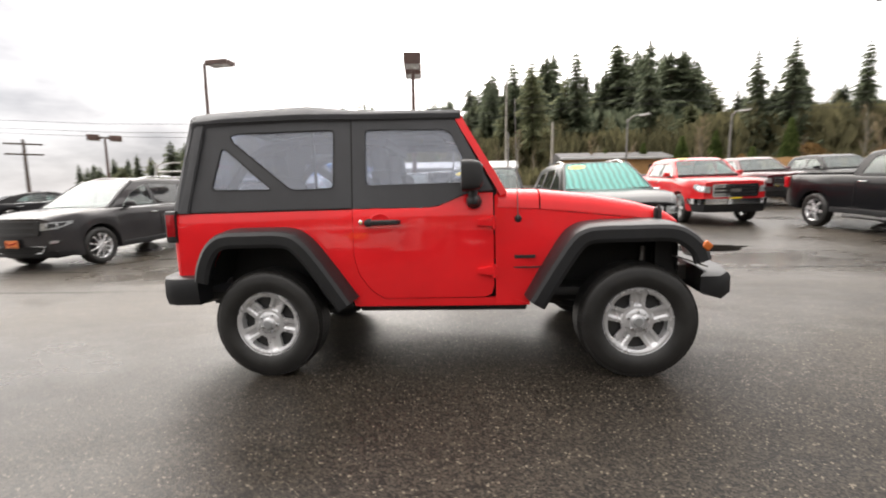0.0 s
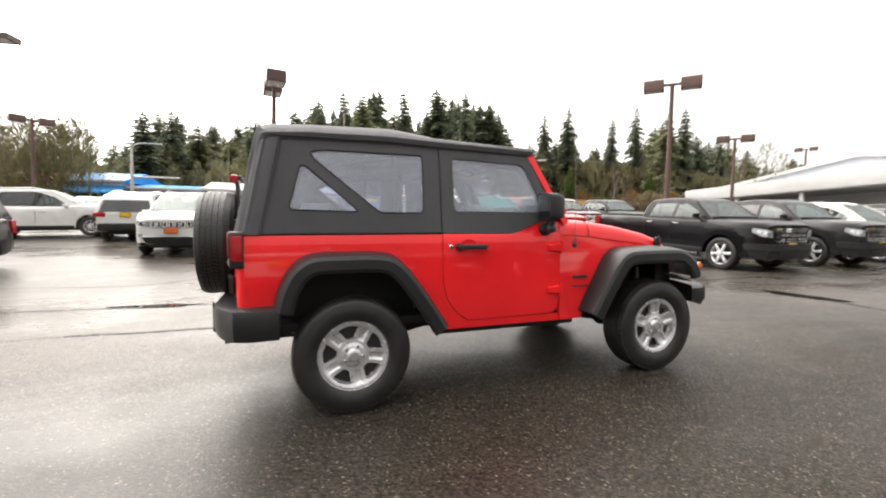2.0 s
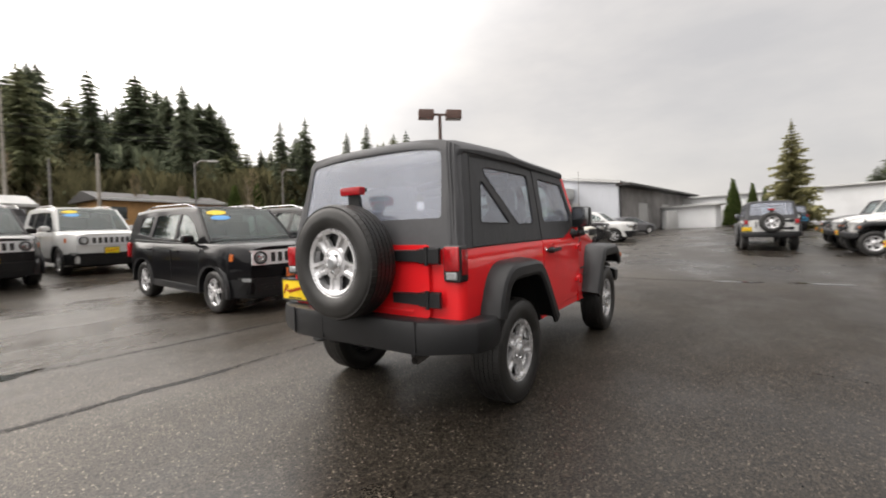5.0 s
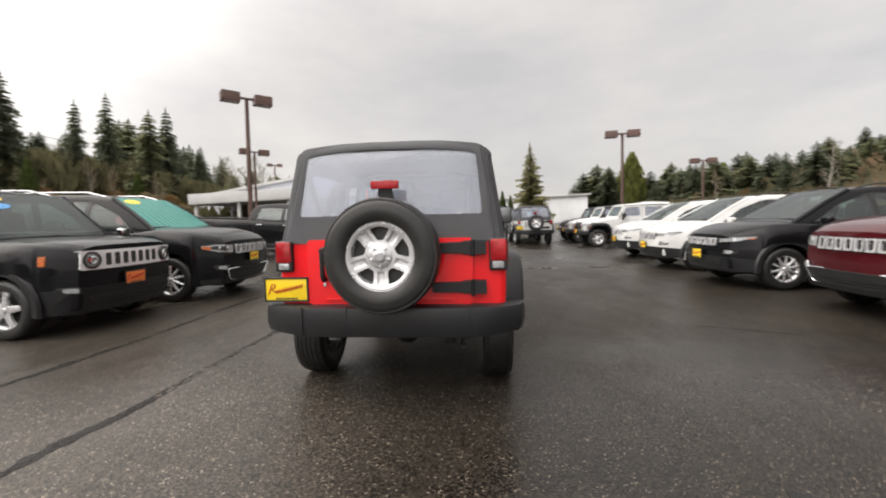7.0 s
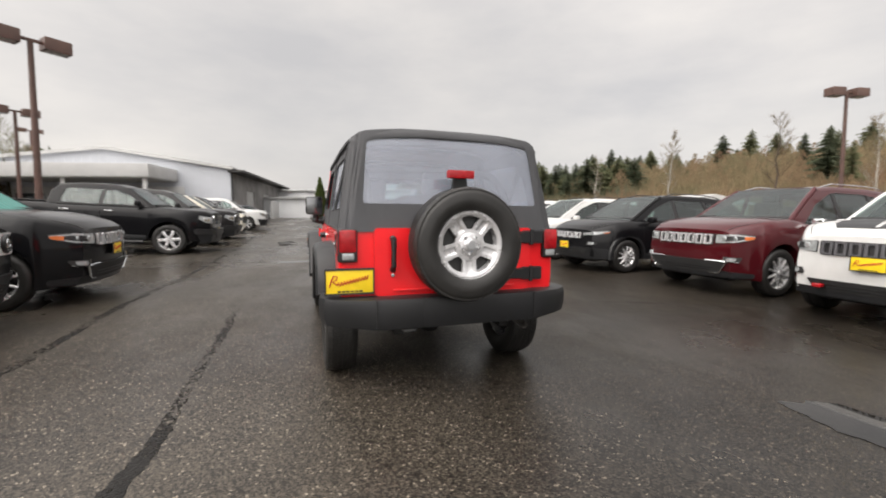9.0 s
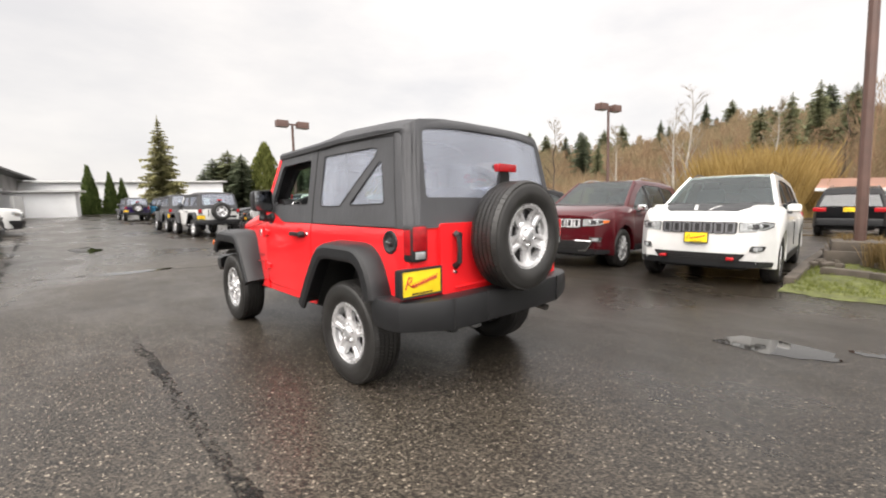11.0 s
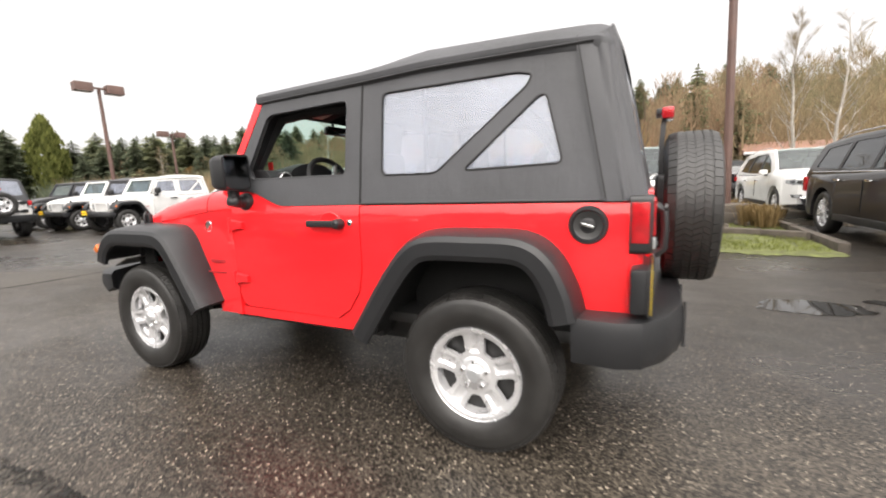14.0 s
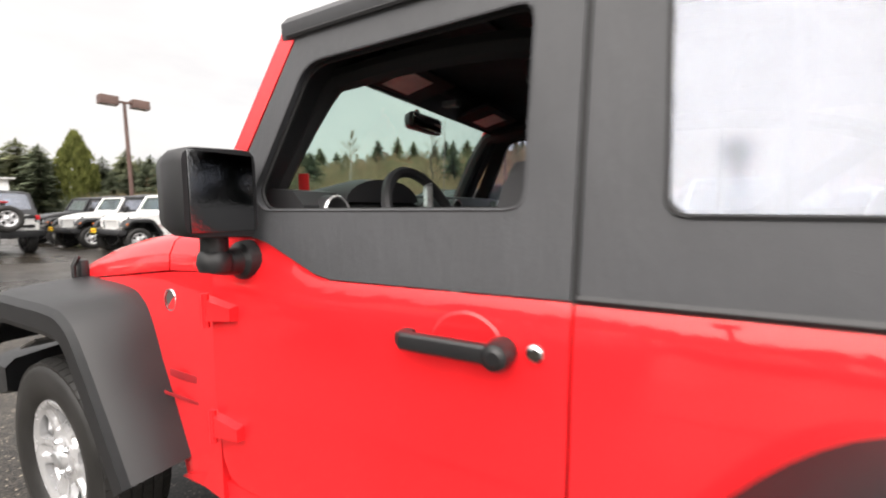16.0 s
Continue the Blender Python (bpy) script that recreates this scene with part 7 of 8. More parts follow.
off_roader("red", "bright red two-door off-road car with a black canvas top", pose(0, 0, 0))
JG = "off-road cars on display further along the lot"
off_roader("white", "white off-road car seen from behind with a spare wheel", pose(17.6, -3.0, 0.0, 0, 0, 4), full=False, group=JG, left_window=True)
off_roader("grey", "grey off-road car seen from behind far down the lane", pose(22.3, -3.0, 0.0, 0, 0, 0), full=False, group=JG, left_window=True)
off_roader("purple", "dark purple off-road car at the far end of the lane", pose(39.0, -3.15, 0.115, 0, 0, 2), full=False, group=JG, left_window=True)
off_roader("white", "white hard-topped off-road car parked nose-out in the south row", pose(14.3, -6.6, 0.0, 0, 0, 92), full=False, top="white", group=JG, left_window=True)
off_roader("white", "white off-road car parked beside a hard-topped one", pose(17.2, -6.6, 0.0, 0, 0, 92), full=False, group=JG, left_window=True)
off_roader("black", "black off-road car at the end of the south row", pose(20.2, -6.8, 0.0, 0, 0, 92), full=False, group=JG, left_window=True)
off_roader("blue", "light blue off-road car far off at the end of the lot", pose(38.5, -5.2, 0.16, 0, 0, 12), full=False, group=JG, left_window=True)


# ---- the lot's surface: seams, pools, island ----
def seam(points, width, label):
    """A tar-filled joint that wanders along points, ragged at its edges and thin at its ends, just proud of the paving."""
    length = sum((Vector(p) - Vector(q)).length for p, q in zip(points, points[1:]))
    pts = smooth_path([(x, y, 0) for x, y in points], max(10, int(length / (len(points) - 1) / 0.035)))
    bm = bmesh.new()
    rows_ = []
    for i, p in enumerate(pts):
        d = (pts[min(i + 1, len(pts) - 1)] - pts[max(i - 1, 0)]).normalized()
        n = Vector((-d.y, d.x, 0))
        c = p + n * noise.noise(Vector((p.x * 1.7, p.y * 1.7, 3.1))) * 0.04
        end = min(1.0, 6.0 * min(i, len(pts) - 1 - i) / len(pts)) ** 0.6
        w = width * end * (0.6 + 0.7 * abs(noise.noise(Vector((p.x * 2.1, p.y * 2.1, 9.0)))))
        rag = [1.0 + 0.5 * noise.noise(Vector((p.x * 13, p.y * 13, k))) + 0.4 * noise.noise(Vector((p.x * 31, p.y * 31, k))) for k in (1.5, 7.5)]
        rows_.append([bm.verts.new((*(c + n * s * w).xy, ground_z(c.x, c.y) + z)) for s, z in ((-0.5 * rag[0], 0.001), (-0.3, 0.004), (0.3, 0.004), (0.5 * rag[1], 0.001))])
    for a, b in zip(rows_, rows_[1:]):
        for k in range(3):
            bm.faces.new((a[k], a[k + 1], b[k + 1], b[k]))
    tagged(part("paving_seam", bm, M["tar"], sharp=60), label, "tar seam", kind="structure")


def pool(x, y, rx, ry, turn=0.0, seed=0):
    bm = bmesh.new()
    n = 48
    c = bm.verts.new((x, y, ground_z(x, y) + 0.005))
    ring = []
    for k in range(n):
        a = 2 * math.pi * k / n
        r = 1 + 0.45 * noise.noise(Vector((math.cos(a) * 1.3 + seed, math.sin(a) * 1.3, seed))) + 0.16 * noise.noise(Vector((math.cos(a) * 4, math.sin(a) * 4, seed + 5)))
        px, py = rx * r * math.cos(a), ry * r * math.sin(a)
        ct, st = math.cos(radians(turn)), math.sin(radians(turn))
        qx, qy = x + px * ct - py * st, y + px * st + py * ct
        ring.append(bm.verts.new((qx, qy, ground_z(qx, qy) + 0.004)))
    for k in range(n):
        bm.faces.new((c, ring[k], ring[(k + 1) % n]))
    tagged(part("puddle", bm, M["water"], sharp=80), "shallow rain puddle lying on the asphalt", "puddle", kind="structure")


seam([(-9, 1.95), (-4, 1.92), (-2.0, 1.80), (-0.5, 1.80), (0.6, 1.80), (1.4, 1.78)], 0.12, "dark tar seam along the paving")
seam([(-16, 3.9), (-9, 3.75), (-5.0, 3.60), (-3.0, 3.42), (-0.8, 3.20), (1.7, 3.25), (5, 3.05), (12, 3.0), (19, 3.05), (26, 3.0)], 0.13, "dark tar seam in front of the north row")
seam([(6.4, 2.6), (6.35, 1.4), (6.2, 0.5), (6.0, -0.8), (6.1, -2.5)], 0.12, "cracked cross seam in the paving")
seam([(0.4, -2.6), (0.3, -3.0), (0.1, -3.5), (-0.1, -4.0)], 0.05, "thin cross seam in the paving")
seam([(-3.3, 6.2), (-4.4, 5.6), (-6.5, 5.9), (-8, 5.6)], 0.06, "thin crack across the paving")
pool(-3.16, -2.17, 0.44, 0.23, 10, 3)
pool(-3.78, -2.52, 0.13, 0.08, 10, 8)
pool(6.3, 1.1, 0.22, 0.55, 5, 4)
pool(-3.4, 3.5, 0.55, 0.13, -8, 6)
pool(4.6, 5.2, 0.9, 0.4, 5, 15)
pool(12.5, 1.5, 1.2, 0.35, 0, 18)
pool(6.1, -2.1, 0.12, 0.42, 4, 21)
pool(6.2, -3.4, 0.10, 0.52, -3, 23)


def blades(name, spots, h, spread, mat, label, n, category, kind="stuff", seed=1):
    rnd = random.Random(seed)
    bm = bmesh.new()
    for x, y, z in spots:
        for _ in range(n):
            a, t = rnd.uniform(0, 6.283), rnd.uniform(0.3, 1.0)
            r = rnd.uniform(0, spread * 0.35)
            p = Vector((x + r * math.cos(a), y + r * math.sin(a), z - 0.01))
            d = Vector((math.cos(a), math.sin(a), 0))
            q = p + d * spread * 0.45 * t + Vector((0, 0, h * rnd.uniform(0.5, 0.9)))
            e = p + d * spread * t + Vector((0, 0, h * rnd.uniform(0.55, 1.0)))
            s = Vector((-d.y, d.x, 0)) * h * 0.018
            v = [bm.verts.new(c) for c in (p - s, p + s, q + s * 0.8, q - s * 0.8, e)]
            bm.faces.new(v[:4])
            bm.faces.new((v[3], v[2], v[4]))
    ob = part(name, bm, mat, sharp=80)
    return tagged(ob, label, category, kind=kind)


def island():
    def timber(pts, w, h, label):
        bm = bmesh.new()
        for p, q in zip(pts, pts[1:]):
            p, q = Vector(p), Vector(q)
            d = q - p
            add_box(bm, (d.length - 0.02, w, h), pose(*((p + q) / 2), h / 2 - 0.02, 0, rnd.uniform(-1, 1), math.degrees(math.atan2(d.y, d.x))), 0.02)
        tagged(part("kerb", bm, M["kerb"]), label, "kerb", kind="structure")
    rnd = random.Random(17)
    timber([(-4.36, -5.35), (-4.32, -7.7), (-4.22, -10.2), (-4.10, -13.4)], 0.15, 0.17, "weathered timber kerb along one side of the island")
    timber([(-2.80, -5.75), (-2.76, -8.2), (-2.74, -10.8), (-2.72, -13.4)], 0.15, 0.15, "weathered timber kerb along the other side of the island")
    timber([(-3.05, -6.95), (-3.65, -6.75), (-4.22, -6.35)], 0.16, 0.20, "low timber step across the grass bed")
    bm = bmesh.new()
    vs = {}
    edge = lambda x: -4.98 + 0.30 * noise.noise(Vector((x * 1.9, 2.0, 0))) + 0.10 * noise.noise(Vector((x * 9, 5.0, 0)))
    for i in range(29):
        for j in range(100):
            x, y = lerp(-4.34, -2.76, i / 28), lerp(-13.4, edge(lerp(-4.34, -2.76, i / 28)), j / 99)
            e = min(1.0, 4 * min(i / 28, 1 - i / 28) + 0.15, 0.02 + 5 * (1 - j / 99), 6 * j / 99)
            vs[i, j] = bm.verts.new((x, y, 0.006 + 0.11 * e * (0.7 + 0.6 * noise.noise(Vector((x * 1.4, y * 1.4, 0)))) + 0.02 * e * noise.noise(Vector((x * 9, y * 9, 1)))))
    for i in range(28):
        for j in range(99):
            bm.faces.new((vs[i, j], vs[i + 1, j], vs[i + 1, j + 1], vs[i, j + 1]))
    tagged(part("moss_bed", bm, M["moss"], sharp=80), "mossy green grass bed in the island", "grass bed", kind="structure")
    bm = bmesh.new()
    add_box(bm, (1.05, 1.05, 0.30), pose(-3.40, -9.1, 0.16, 0, 0, 6), 0.02)
    add_box(bm, (0.86, 0.86, 0.20), pose(-3.40, -9.1, 0.39, 0, 0, 6), 0.03)
    tagged(part("timber_plinth", bm, M["kerb"]), "two-tier weathered timber plinth round the lamp post", "plinth", kind="structure")
    bm = bmesh.new()
    for k in range(9):
        a_ = rnd.uniform(0, 6.28)
        add_box(bm, (rnd.uniform(0.10, 0.22), rnd.uniform(0.10, 0.18), 0.12), pose(-3.35 + rnd.uniform(-0.6, 0.5), -8.1 + rnd.uniform(-0.5, 0.5), 0.12, rnd.uniform(-15, 15), rnd.uniform(-15, 15), rnd.uniform(0, 90)), 0.035)
    tagged(part("rubble", bm, M["kerb"]), "dark mossy stones in front of the plinth", "stones", kind="stuff")
    rnd = random.Random(7)
    spots = [(rnd.uniform(-4.15, -2.85), rnd.uniform(-9, -4.98), 0.07) for _ in range(1500)]
    blades("grass_tufts", spots, 0.06, 0.06, M["grass"], "short bright green mossy grass blades", 7, "grass")
    spots = [(-3.82 + rnd.gauss(0, 0.13), -8.1 + rnd.gauss(0, 0.20), 0.12) for _ in range(22)]
    blades("dry_grass_clump", spots, 0.46, 0.34, M["dry_grass"], "clump of tall dry tan ornamental grass", 26, "ornamental grass", kind="stuff", seed=3)
    spots = [(-3.3 + rnd.gauss(0, 0.2), -9.6 + rnd.gauss(0, 0.3), 0.14) for _ in range(16)]
    blades("dry_grass_clump", spots, 0.5, 0.4, M["dry_grass"], "smaller clump of tan ornamental grass", 22, "ornamental grass", kind="stuff", seed=4)


island()

# ---- lamp posts; all lean a hair to the east with the slope of the lot ----
LEAN = 1.3


def lamp_post(x, y, top, heads, yaw, label, pole=0.085, head=(0.64, 0.44, 0.34), base=True):
    z0 = ground_z(x, y) - 0.05
    h = top - z0
    lp = thing("street_lamp", label, "street lamp", pose(x, y, z0, 0, LEAN, 0), "lamp posts of the lot")
    part("pole", tube([(0, 0, 0), (0, 0, h * 0.5), (0, 0, h - 0.10)], [pole * 1.1, pole, pole * 0.8], 10), M["pole"], lp)
    if base:
        part("foot_plate", box((0.42, 0.42, 0.04), (0, 0, 0.07), 0.01), M["pole"], lp)
    for a in heads:
        t = pose(0, 0, h - 0.12, 0, 0, yaw + a)
        arm = part("arm", box((0.34, 0.07, 0.09), (0.17, 0, 0), 0.015), M["pole"], lp, m=t)
        hd = part("lamp_head", loft([[(0.26 + x_ * head[0], y_ * head[1] / 2, z_) for x_, y_, z_ in ((0, -1, -k), (1, -1, -k), (1, 1, -k), (0, 1, -k))] for k in (head[2] * 0.55, head[2] * 0.5)] +
                                    [[(0.26 + head[0] * lerp(0, e, 1), -head[1] / 2 * q, zz), (0.26 + head[0] * (1 - e), -head[1] / 2 * q, zz), (0.26 + head[0] * (1 - e), head[1] / 2 * q, zz), (0.26 + head[0] * lerp(0, e, 1), head[1] / 2 * q, zz)] for e, q, zz in ((0.0, 1.0, head[2] * 0.42), (0.03, 0.94, head[2] * 0.5))]), M["pole"], lp, m=t)
        part("lens", box((head[0] * 0.78, head[1] * 0.8, 0.015), (0.26 + head[0] / 2, 0, -head[2] * 0.56), 0.004), M["lens"], hd)
    return lp


lamp_post(10.95, 8.25, 6.15, (0, 180), -48, "brown double-headed lamp post by the pickups")
lamp_post(22.0, 14.1, 6.05, (0, 180), -48, "brown double-headed lamp post near the building")
lamp_post(19.95, -8.45, 5.95, (0, 180), 84, "brown double-headed lamp post behind the south row")
lamp_post(29.3, -17.3, 5.45, (0, 180), 84, "distant brown double-headed lamp post")
lamp_post(7.8, -21.9, 6.8, (0, 180), 78, "brown double-headed lamp post before the hill")
lamp_post(-3.40, -9.1, 9.6, (0, 180), 70, "tall brown lamp post standing in the island", pole=0.085)
lamp_post(-2.25, 13.15, 6.25, (0, 180), 97, "brown double-headed lamp post behind the back row", head=(0.8, 0.62, 0.36))
lamp_post(-11.0, 13.9, 7.0, (0,), -8, "tall lamp post with one slim head", pole=0.075, head=(1.0, 0.55, 0.16))
lamp_post(-24.0, 23.0, 5.8, (0, 180), 35, "far double-headed lamp post", pole=0.08)
lamp_post(-14.5, 25.0, 6.6, (0, 180), 35, "far double-headed lamp post behind the cars")
lamp_post(46.5, 25.0, 8.6, (0, 180), -60, "far pale lamp post before the building", pole=0.10)


def mast(x, y, top, label, r=0.11, arm=None, cross=False, mat="pale_bark"):
    z0 = ground_z(x, y) - 0.05
    e = thing("street_light" if arm else "utility_pole", label, "street light" if arm else "utility pole", pose(x, y, z0, 0, LEAN, 0), "poles along the road")
    part("pole", tube([(0, 0, 0), (0, 0, top - z0)], [r, r * 0.65], 8), M[mat], e)
    if arm:
        part("arm", tube(smooth_path([(0, 0, top - z0 - 0.3), (arm * 0.3, arm * -0.3, top - z0 + 0.1), (arm, -arm, top - z0 + 0.12)], 3), 0.05, 6), M["steel"], e)
        part("lamp_head", box((0.7, 0.3, 0.14), (arm, -arm, top - z0 + 0.10), 0.04, (0, 0, -45)), M["lens"], e)
    if cross:
        for k in (0.4, 1.3):
            part("cross_arm", box((2.6, 0.12, 0.14), (0, 0, top - z0 - k), 0.01, (0, 0, 35)), M["bark"], e)
    return e


def signal(x, y, top, arm_z, reach, yaw, heads, label):
    """Road signal: a steel mast with a curved luminaire arm, a long level arm and yellow signal heads."""
    z0 = ground_z(x, y) - 0.05
    e = thing("traffic_signal", label, "traffic signal", pose(x, y, z0, 0, LEAN, yaw), "poles along the road")
    part("pole", tube([(0, 0, 0), (0, 0, top - z0)], [0.15, 0.10], 10), M["lens"], e)
    part("luminaire_arm", tube(smooth_path([(0, 0, top - z0 - 0.4), (0.5, 0, top - z0), (1.6, 0, top - z0 + 0.1)], 4), 0.05, 6), M["lens"], e)
    part("lamp_head", box((0.7, 0.3, 0.14), (1.8, 0, top - z0 + 0.1), 0.04), M["lens"], e)
    part("signal_arm", tube([(0, 0, arm_z - z0), (reach, 0, arm_z - z0 + 0.15)], [0.10, 0.06], 8), M["lens"], e)
    for u, w in heads:
        hd = part("signal_head", box((0.34, 0.22, 0.95), (u, -0.1, w - z0), 0.04), M["sticker_yellow"], e)
        for k in (-0.3, 0, 0.3):
            part("signal_lens", lathe([(0.0, 0.0), (0.11, 0.0), (0.12, 0.03)], 10), M["trim"], hd, m=pose(u, -0.215, w - z0 + k, 90, 0, 0))


signal(-14.2, 38.6, 7.7, 4.9, 3.4, 12, ((0.25, 3.2), (1.4, 3.1)), "grey traffic signal mast with yellow heads")
signal(-30.5, 35.5, 5.2, 4.4, 4.0, 20, ((0.1, 3.0),), "short grey mast with a long level arm")
mast(2.9, 38.0, 11.4, "tall bare pole at the road")
mast(6.2, 32.0, 6.8, "short pole with a small sign", r=0.14)
mast(11.5, 30.5, 6.6, "pale curved street light beyond the pickups", 0.09, 0.9, mat="steel")
mast(19.5, 31.5, 6.8, "double lamp pole beyond the trucks", 0.09, 0.6, mat="steel")
mast(-1.8, 33.0, 7.6, "curved street light over the back rows", 0.09, -1.0, mat="steel")
mast(-40.0, 32.0, 7.4, "wooden utility pole with cross arms", 0.16, cross=True, mat="bark")
mast(2.2, 25.0, 5.2, "slim pole behind the back row", 0.07, mat="steel")


# ---- buildings ----
def white_building():
    """The dealership hall: a gabled wall with a canopy in front and a dark long side."""
    b = thing("showroom_building", "white gabled metal building with a flat pale canopy", "building", pose(36.6, 6.6, 0.12, 0, LEAN, 84), kind="structure")
    # local: x runs along the gable wall away from the corner, y comes out towards the lot
    wl, hc, hp, xp = 24.0, 4.72, 6.2, 9.4
    part("gable_wall", sheet([(0, -0.3), (wl, -0.3), (wl, hc - 0.2), (xp, hp), (0, hc)], [], 0.25, lambda u, v, w: Vector((u, -w, v))), M["metal_white"], b)
    for i in range(39):
        x = 0.2 + i * 0.6
        top_ = lerp(hc, hp, x / xp) if x < xp else lerp(hp, hc - 0.2, (x - xp) / (wl - xp))
        part("siding_rib", box((0.035, 0.02, top_ - 0.15), (x, 0.008, top_ / 2 - 0.05), 0.005), M["metal_white"], b)
    part("long_wall", sheet([(0.25, -0.3), (30, -0.3), (30, hc - 0.3), (0.25, hc - 0.1)], [[(6, 0.1), (9.5, 0.1), (9.5, 3.0), (6, 3.0)], [(15, 0.1), (18.5, 0.1), (18.5, 3.0), (15, 3.0)]], 0.2, lambda u, v, w: Vector((w, -u, v))), M["wall_dark"], b, "dark stained long wall")
    for y in (7.75, 16.75):
        part("roller_door", box((0.06, 3.6, 3.0), (0.12, -y, 1.5), 0.01), M["fascia"], b)
    part("eave", box((1.3, 30.4, 0.22), (-0.5, -15.1, hc - 0.28), 0.03), M["roof_dark"], b)
    part("eave_pipe", tube([(-0.05, -0.35, 0.1), (-0.05, -0.35, hc - 0.2)], 0.08, 8), M["roof_dark"], b)
    for s, (xa, za, xb, zb_) in enumerate(((-0.3, hc - 0.06, xp, hp + 0.03), (xp, hp + 0.03, wl + 0.3, hc - 0.18))):
        part("roof", loft([[(xa, y, za), (xb, y, zb_), (xb, y, zb_ + 0.12), (xa, y, za + 0.12)] for y in (0.25, -30.3)]), M["fascia"], b)
        part("rake_trim", loft([[(xa, y, za - 0.1), (xb, y, zb_ - 0.1), (xb, y, zb_ + 0.16), (xa, y, za + 0.16)] for y in (0.34, 0.26)]), M["fascia"], b)
    # canopy
    part("canopy", box((15.7, 5.5, 0.96), (11.9, 2.83, 4.0), 0.04), M["fascia"], b, "deep flat canopy with a pale fascia")
    part("canopy_soffit", box((15.4, 5.2, 0.06), (11.9, 2.8, 3.49), 0.01), M["fascia"], b)
    for x in (4.5, 9.6, 14.7, 19.3):
        part("column", box((0.26, 0.26, 3.5), (x, 5.1, 1.72), 0.03), M["fascia"], b)
    part("shopfront", box((16.0, 0.2, 3.0), (11.6, 0.14, 1.6), 0.02), M["fascia"], b, "grey shaded shopfront")
    for x in (5.0, 7.4, 9.8, 12.2, 14.6, 17.0):
        part("shop_window", box((1.9, 0.08, 1.8), (x, 0.27, 1.7), 0.02), M["shopglass"], b)
    part("low_wall", box((0.25, 12.0, 2.2), (-1.6, -16.0, 1.0), 0.02), M["fascia"], b)
    part("yard_wall", box((5.0, 0.25, 2.2), (-4.2, -22.0, 1.0), 0.02), M["fascia"], b)


white_building()


def shed(x, y, yaw, w, d, h, wall, roof, label, name="low_building", pitch=0.8, windows=5, awning=False):
    b = thing(name, label, "building", pose(x, y, ground_z(x, y) - 0.2, 0, LEAN, yaw), kind="structure")
    part("wall", box((w, d, h), (0, 0, h / 2), 0.03), M[wall], b)
    part("roof", loft([[(sx * (w / 2 + 0.5), -d / 2 - 0.5, h), (sx * (w / 2 + 0.5), 0, h + pitch), (sx * (w / 2 + 0.5), d / 2 + 0.5, h), (sx * (w / 2 + 0.5), d / 2 + 0.5, h - 0.15), (sx * (w / 2 + 0.5), -d / 2 - 0.5, h - 0.15)] for sx in (-1, 1)]), M[roof], b)
    part("fascia", box((w + 1.02, 0.06, 0.20), (0, -d / 2 - 0.52, h - 0.06), 0.01), M["fascia"], b)
    for k in range(windows):
        wx = lerp(-w / 2 + 1.2, w / 2 - 1.2, k / max(1, windows - 1))
        wn = part("window", box((1.2, 0.08, 1.0), (wx, -d / 2 - 0.01, h * 0.55), 0.01), M["shopglass"], b)
        part("window_sill", box((1.35, 0.14, 0.06), (wx, -d / 2 - 0.04, h * 0.55 - 0.54), 0.01), M["fascia"], wn)
    if awning:
        part("awning", loft([[(sx * (w / 2 + 0.3), -d / 2 - 0.05, h - 0.45), (sx * (w / 2 + 0.3), -d / 2 - 1.1, h - 1.05), (sx * (w / 2 + 0.3), -d / 2 - 1.1, h - 1.2), (sx * (w / 2 + 0.3), -d / 2 - 0.05, h - 0.52)] for sx in (-1, 1)]), M["blue_roof"], b)
    return b


shed(-2.2, 38.0, -3, 11.2, 6, 2.1, "metal_white", "roof_pale", "long low white building behind the back rows")
shed(-17.6, 45.4, -12, 4.6, 6, 2.9, "wall_white", "blue_roof", "low shop with a bright blue metal roof", pitch=0.9, windows=2, awning=True)
shed(-22.6, 46.4, -12, 4.8, 6, 2.9, "wall_white", "red_roof", "low shop with a red metal roof and a blue awning", pitch=0.9, windows=2, awning=True)
shed(-11.9, 44.6, -8, 6.4, 5, 2.3, "metal_white", "blue_roof", "grey shop with a low blue roof", pitch=0.45, windows=2)
shed(14.0, 44.0, 0, 10.0, 6, 2.6, "wood_fence", "roof_dark", "orange timber shed among the trees", windows=2)
shed(66.0, -4.0, 80, 26.0, 10, 4.0, "wall_white", "fascia", "long white warehouse at the far end", pitch=0.3, windows=0, name="warehouse")
shed(52.0, 2.5, 80, 6.0, 2.6, 2.7, "wall_white", "fascia", "white storage container by the fence", pitch=0.05, windows=0, name="container")
shed(-2.4, -40.0, 180, 4.2, 5, 2.2, "wall_white", "rust_roof", "low rust-roofed building below the hill", pitch=0.8, windows=2)
shed(-13.2, -42.0, 178, 9.0, 6, 2.7, "cream", "rust_roof", "long rust-roofed building below the hill", pitch=0.9, windows=4)
shed(-5.6, -41.0, 178, 2.4, 5, 2.0, "cream", "roof_pale", "small cream building below the hill", pitch=0.5, windows=1)
shed(30.0, -38.0, 150, 12.0, 6, 2.6, "cream", "fascia", "low cream building among the trees", windows=3)


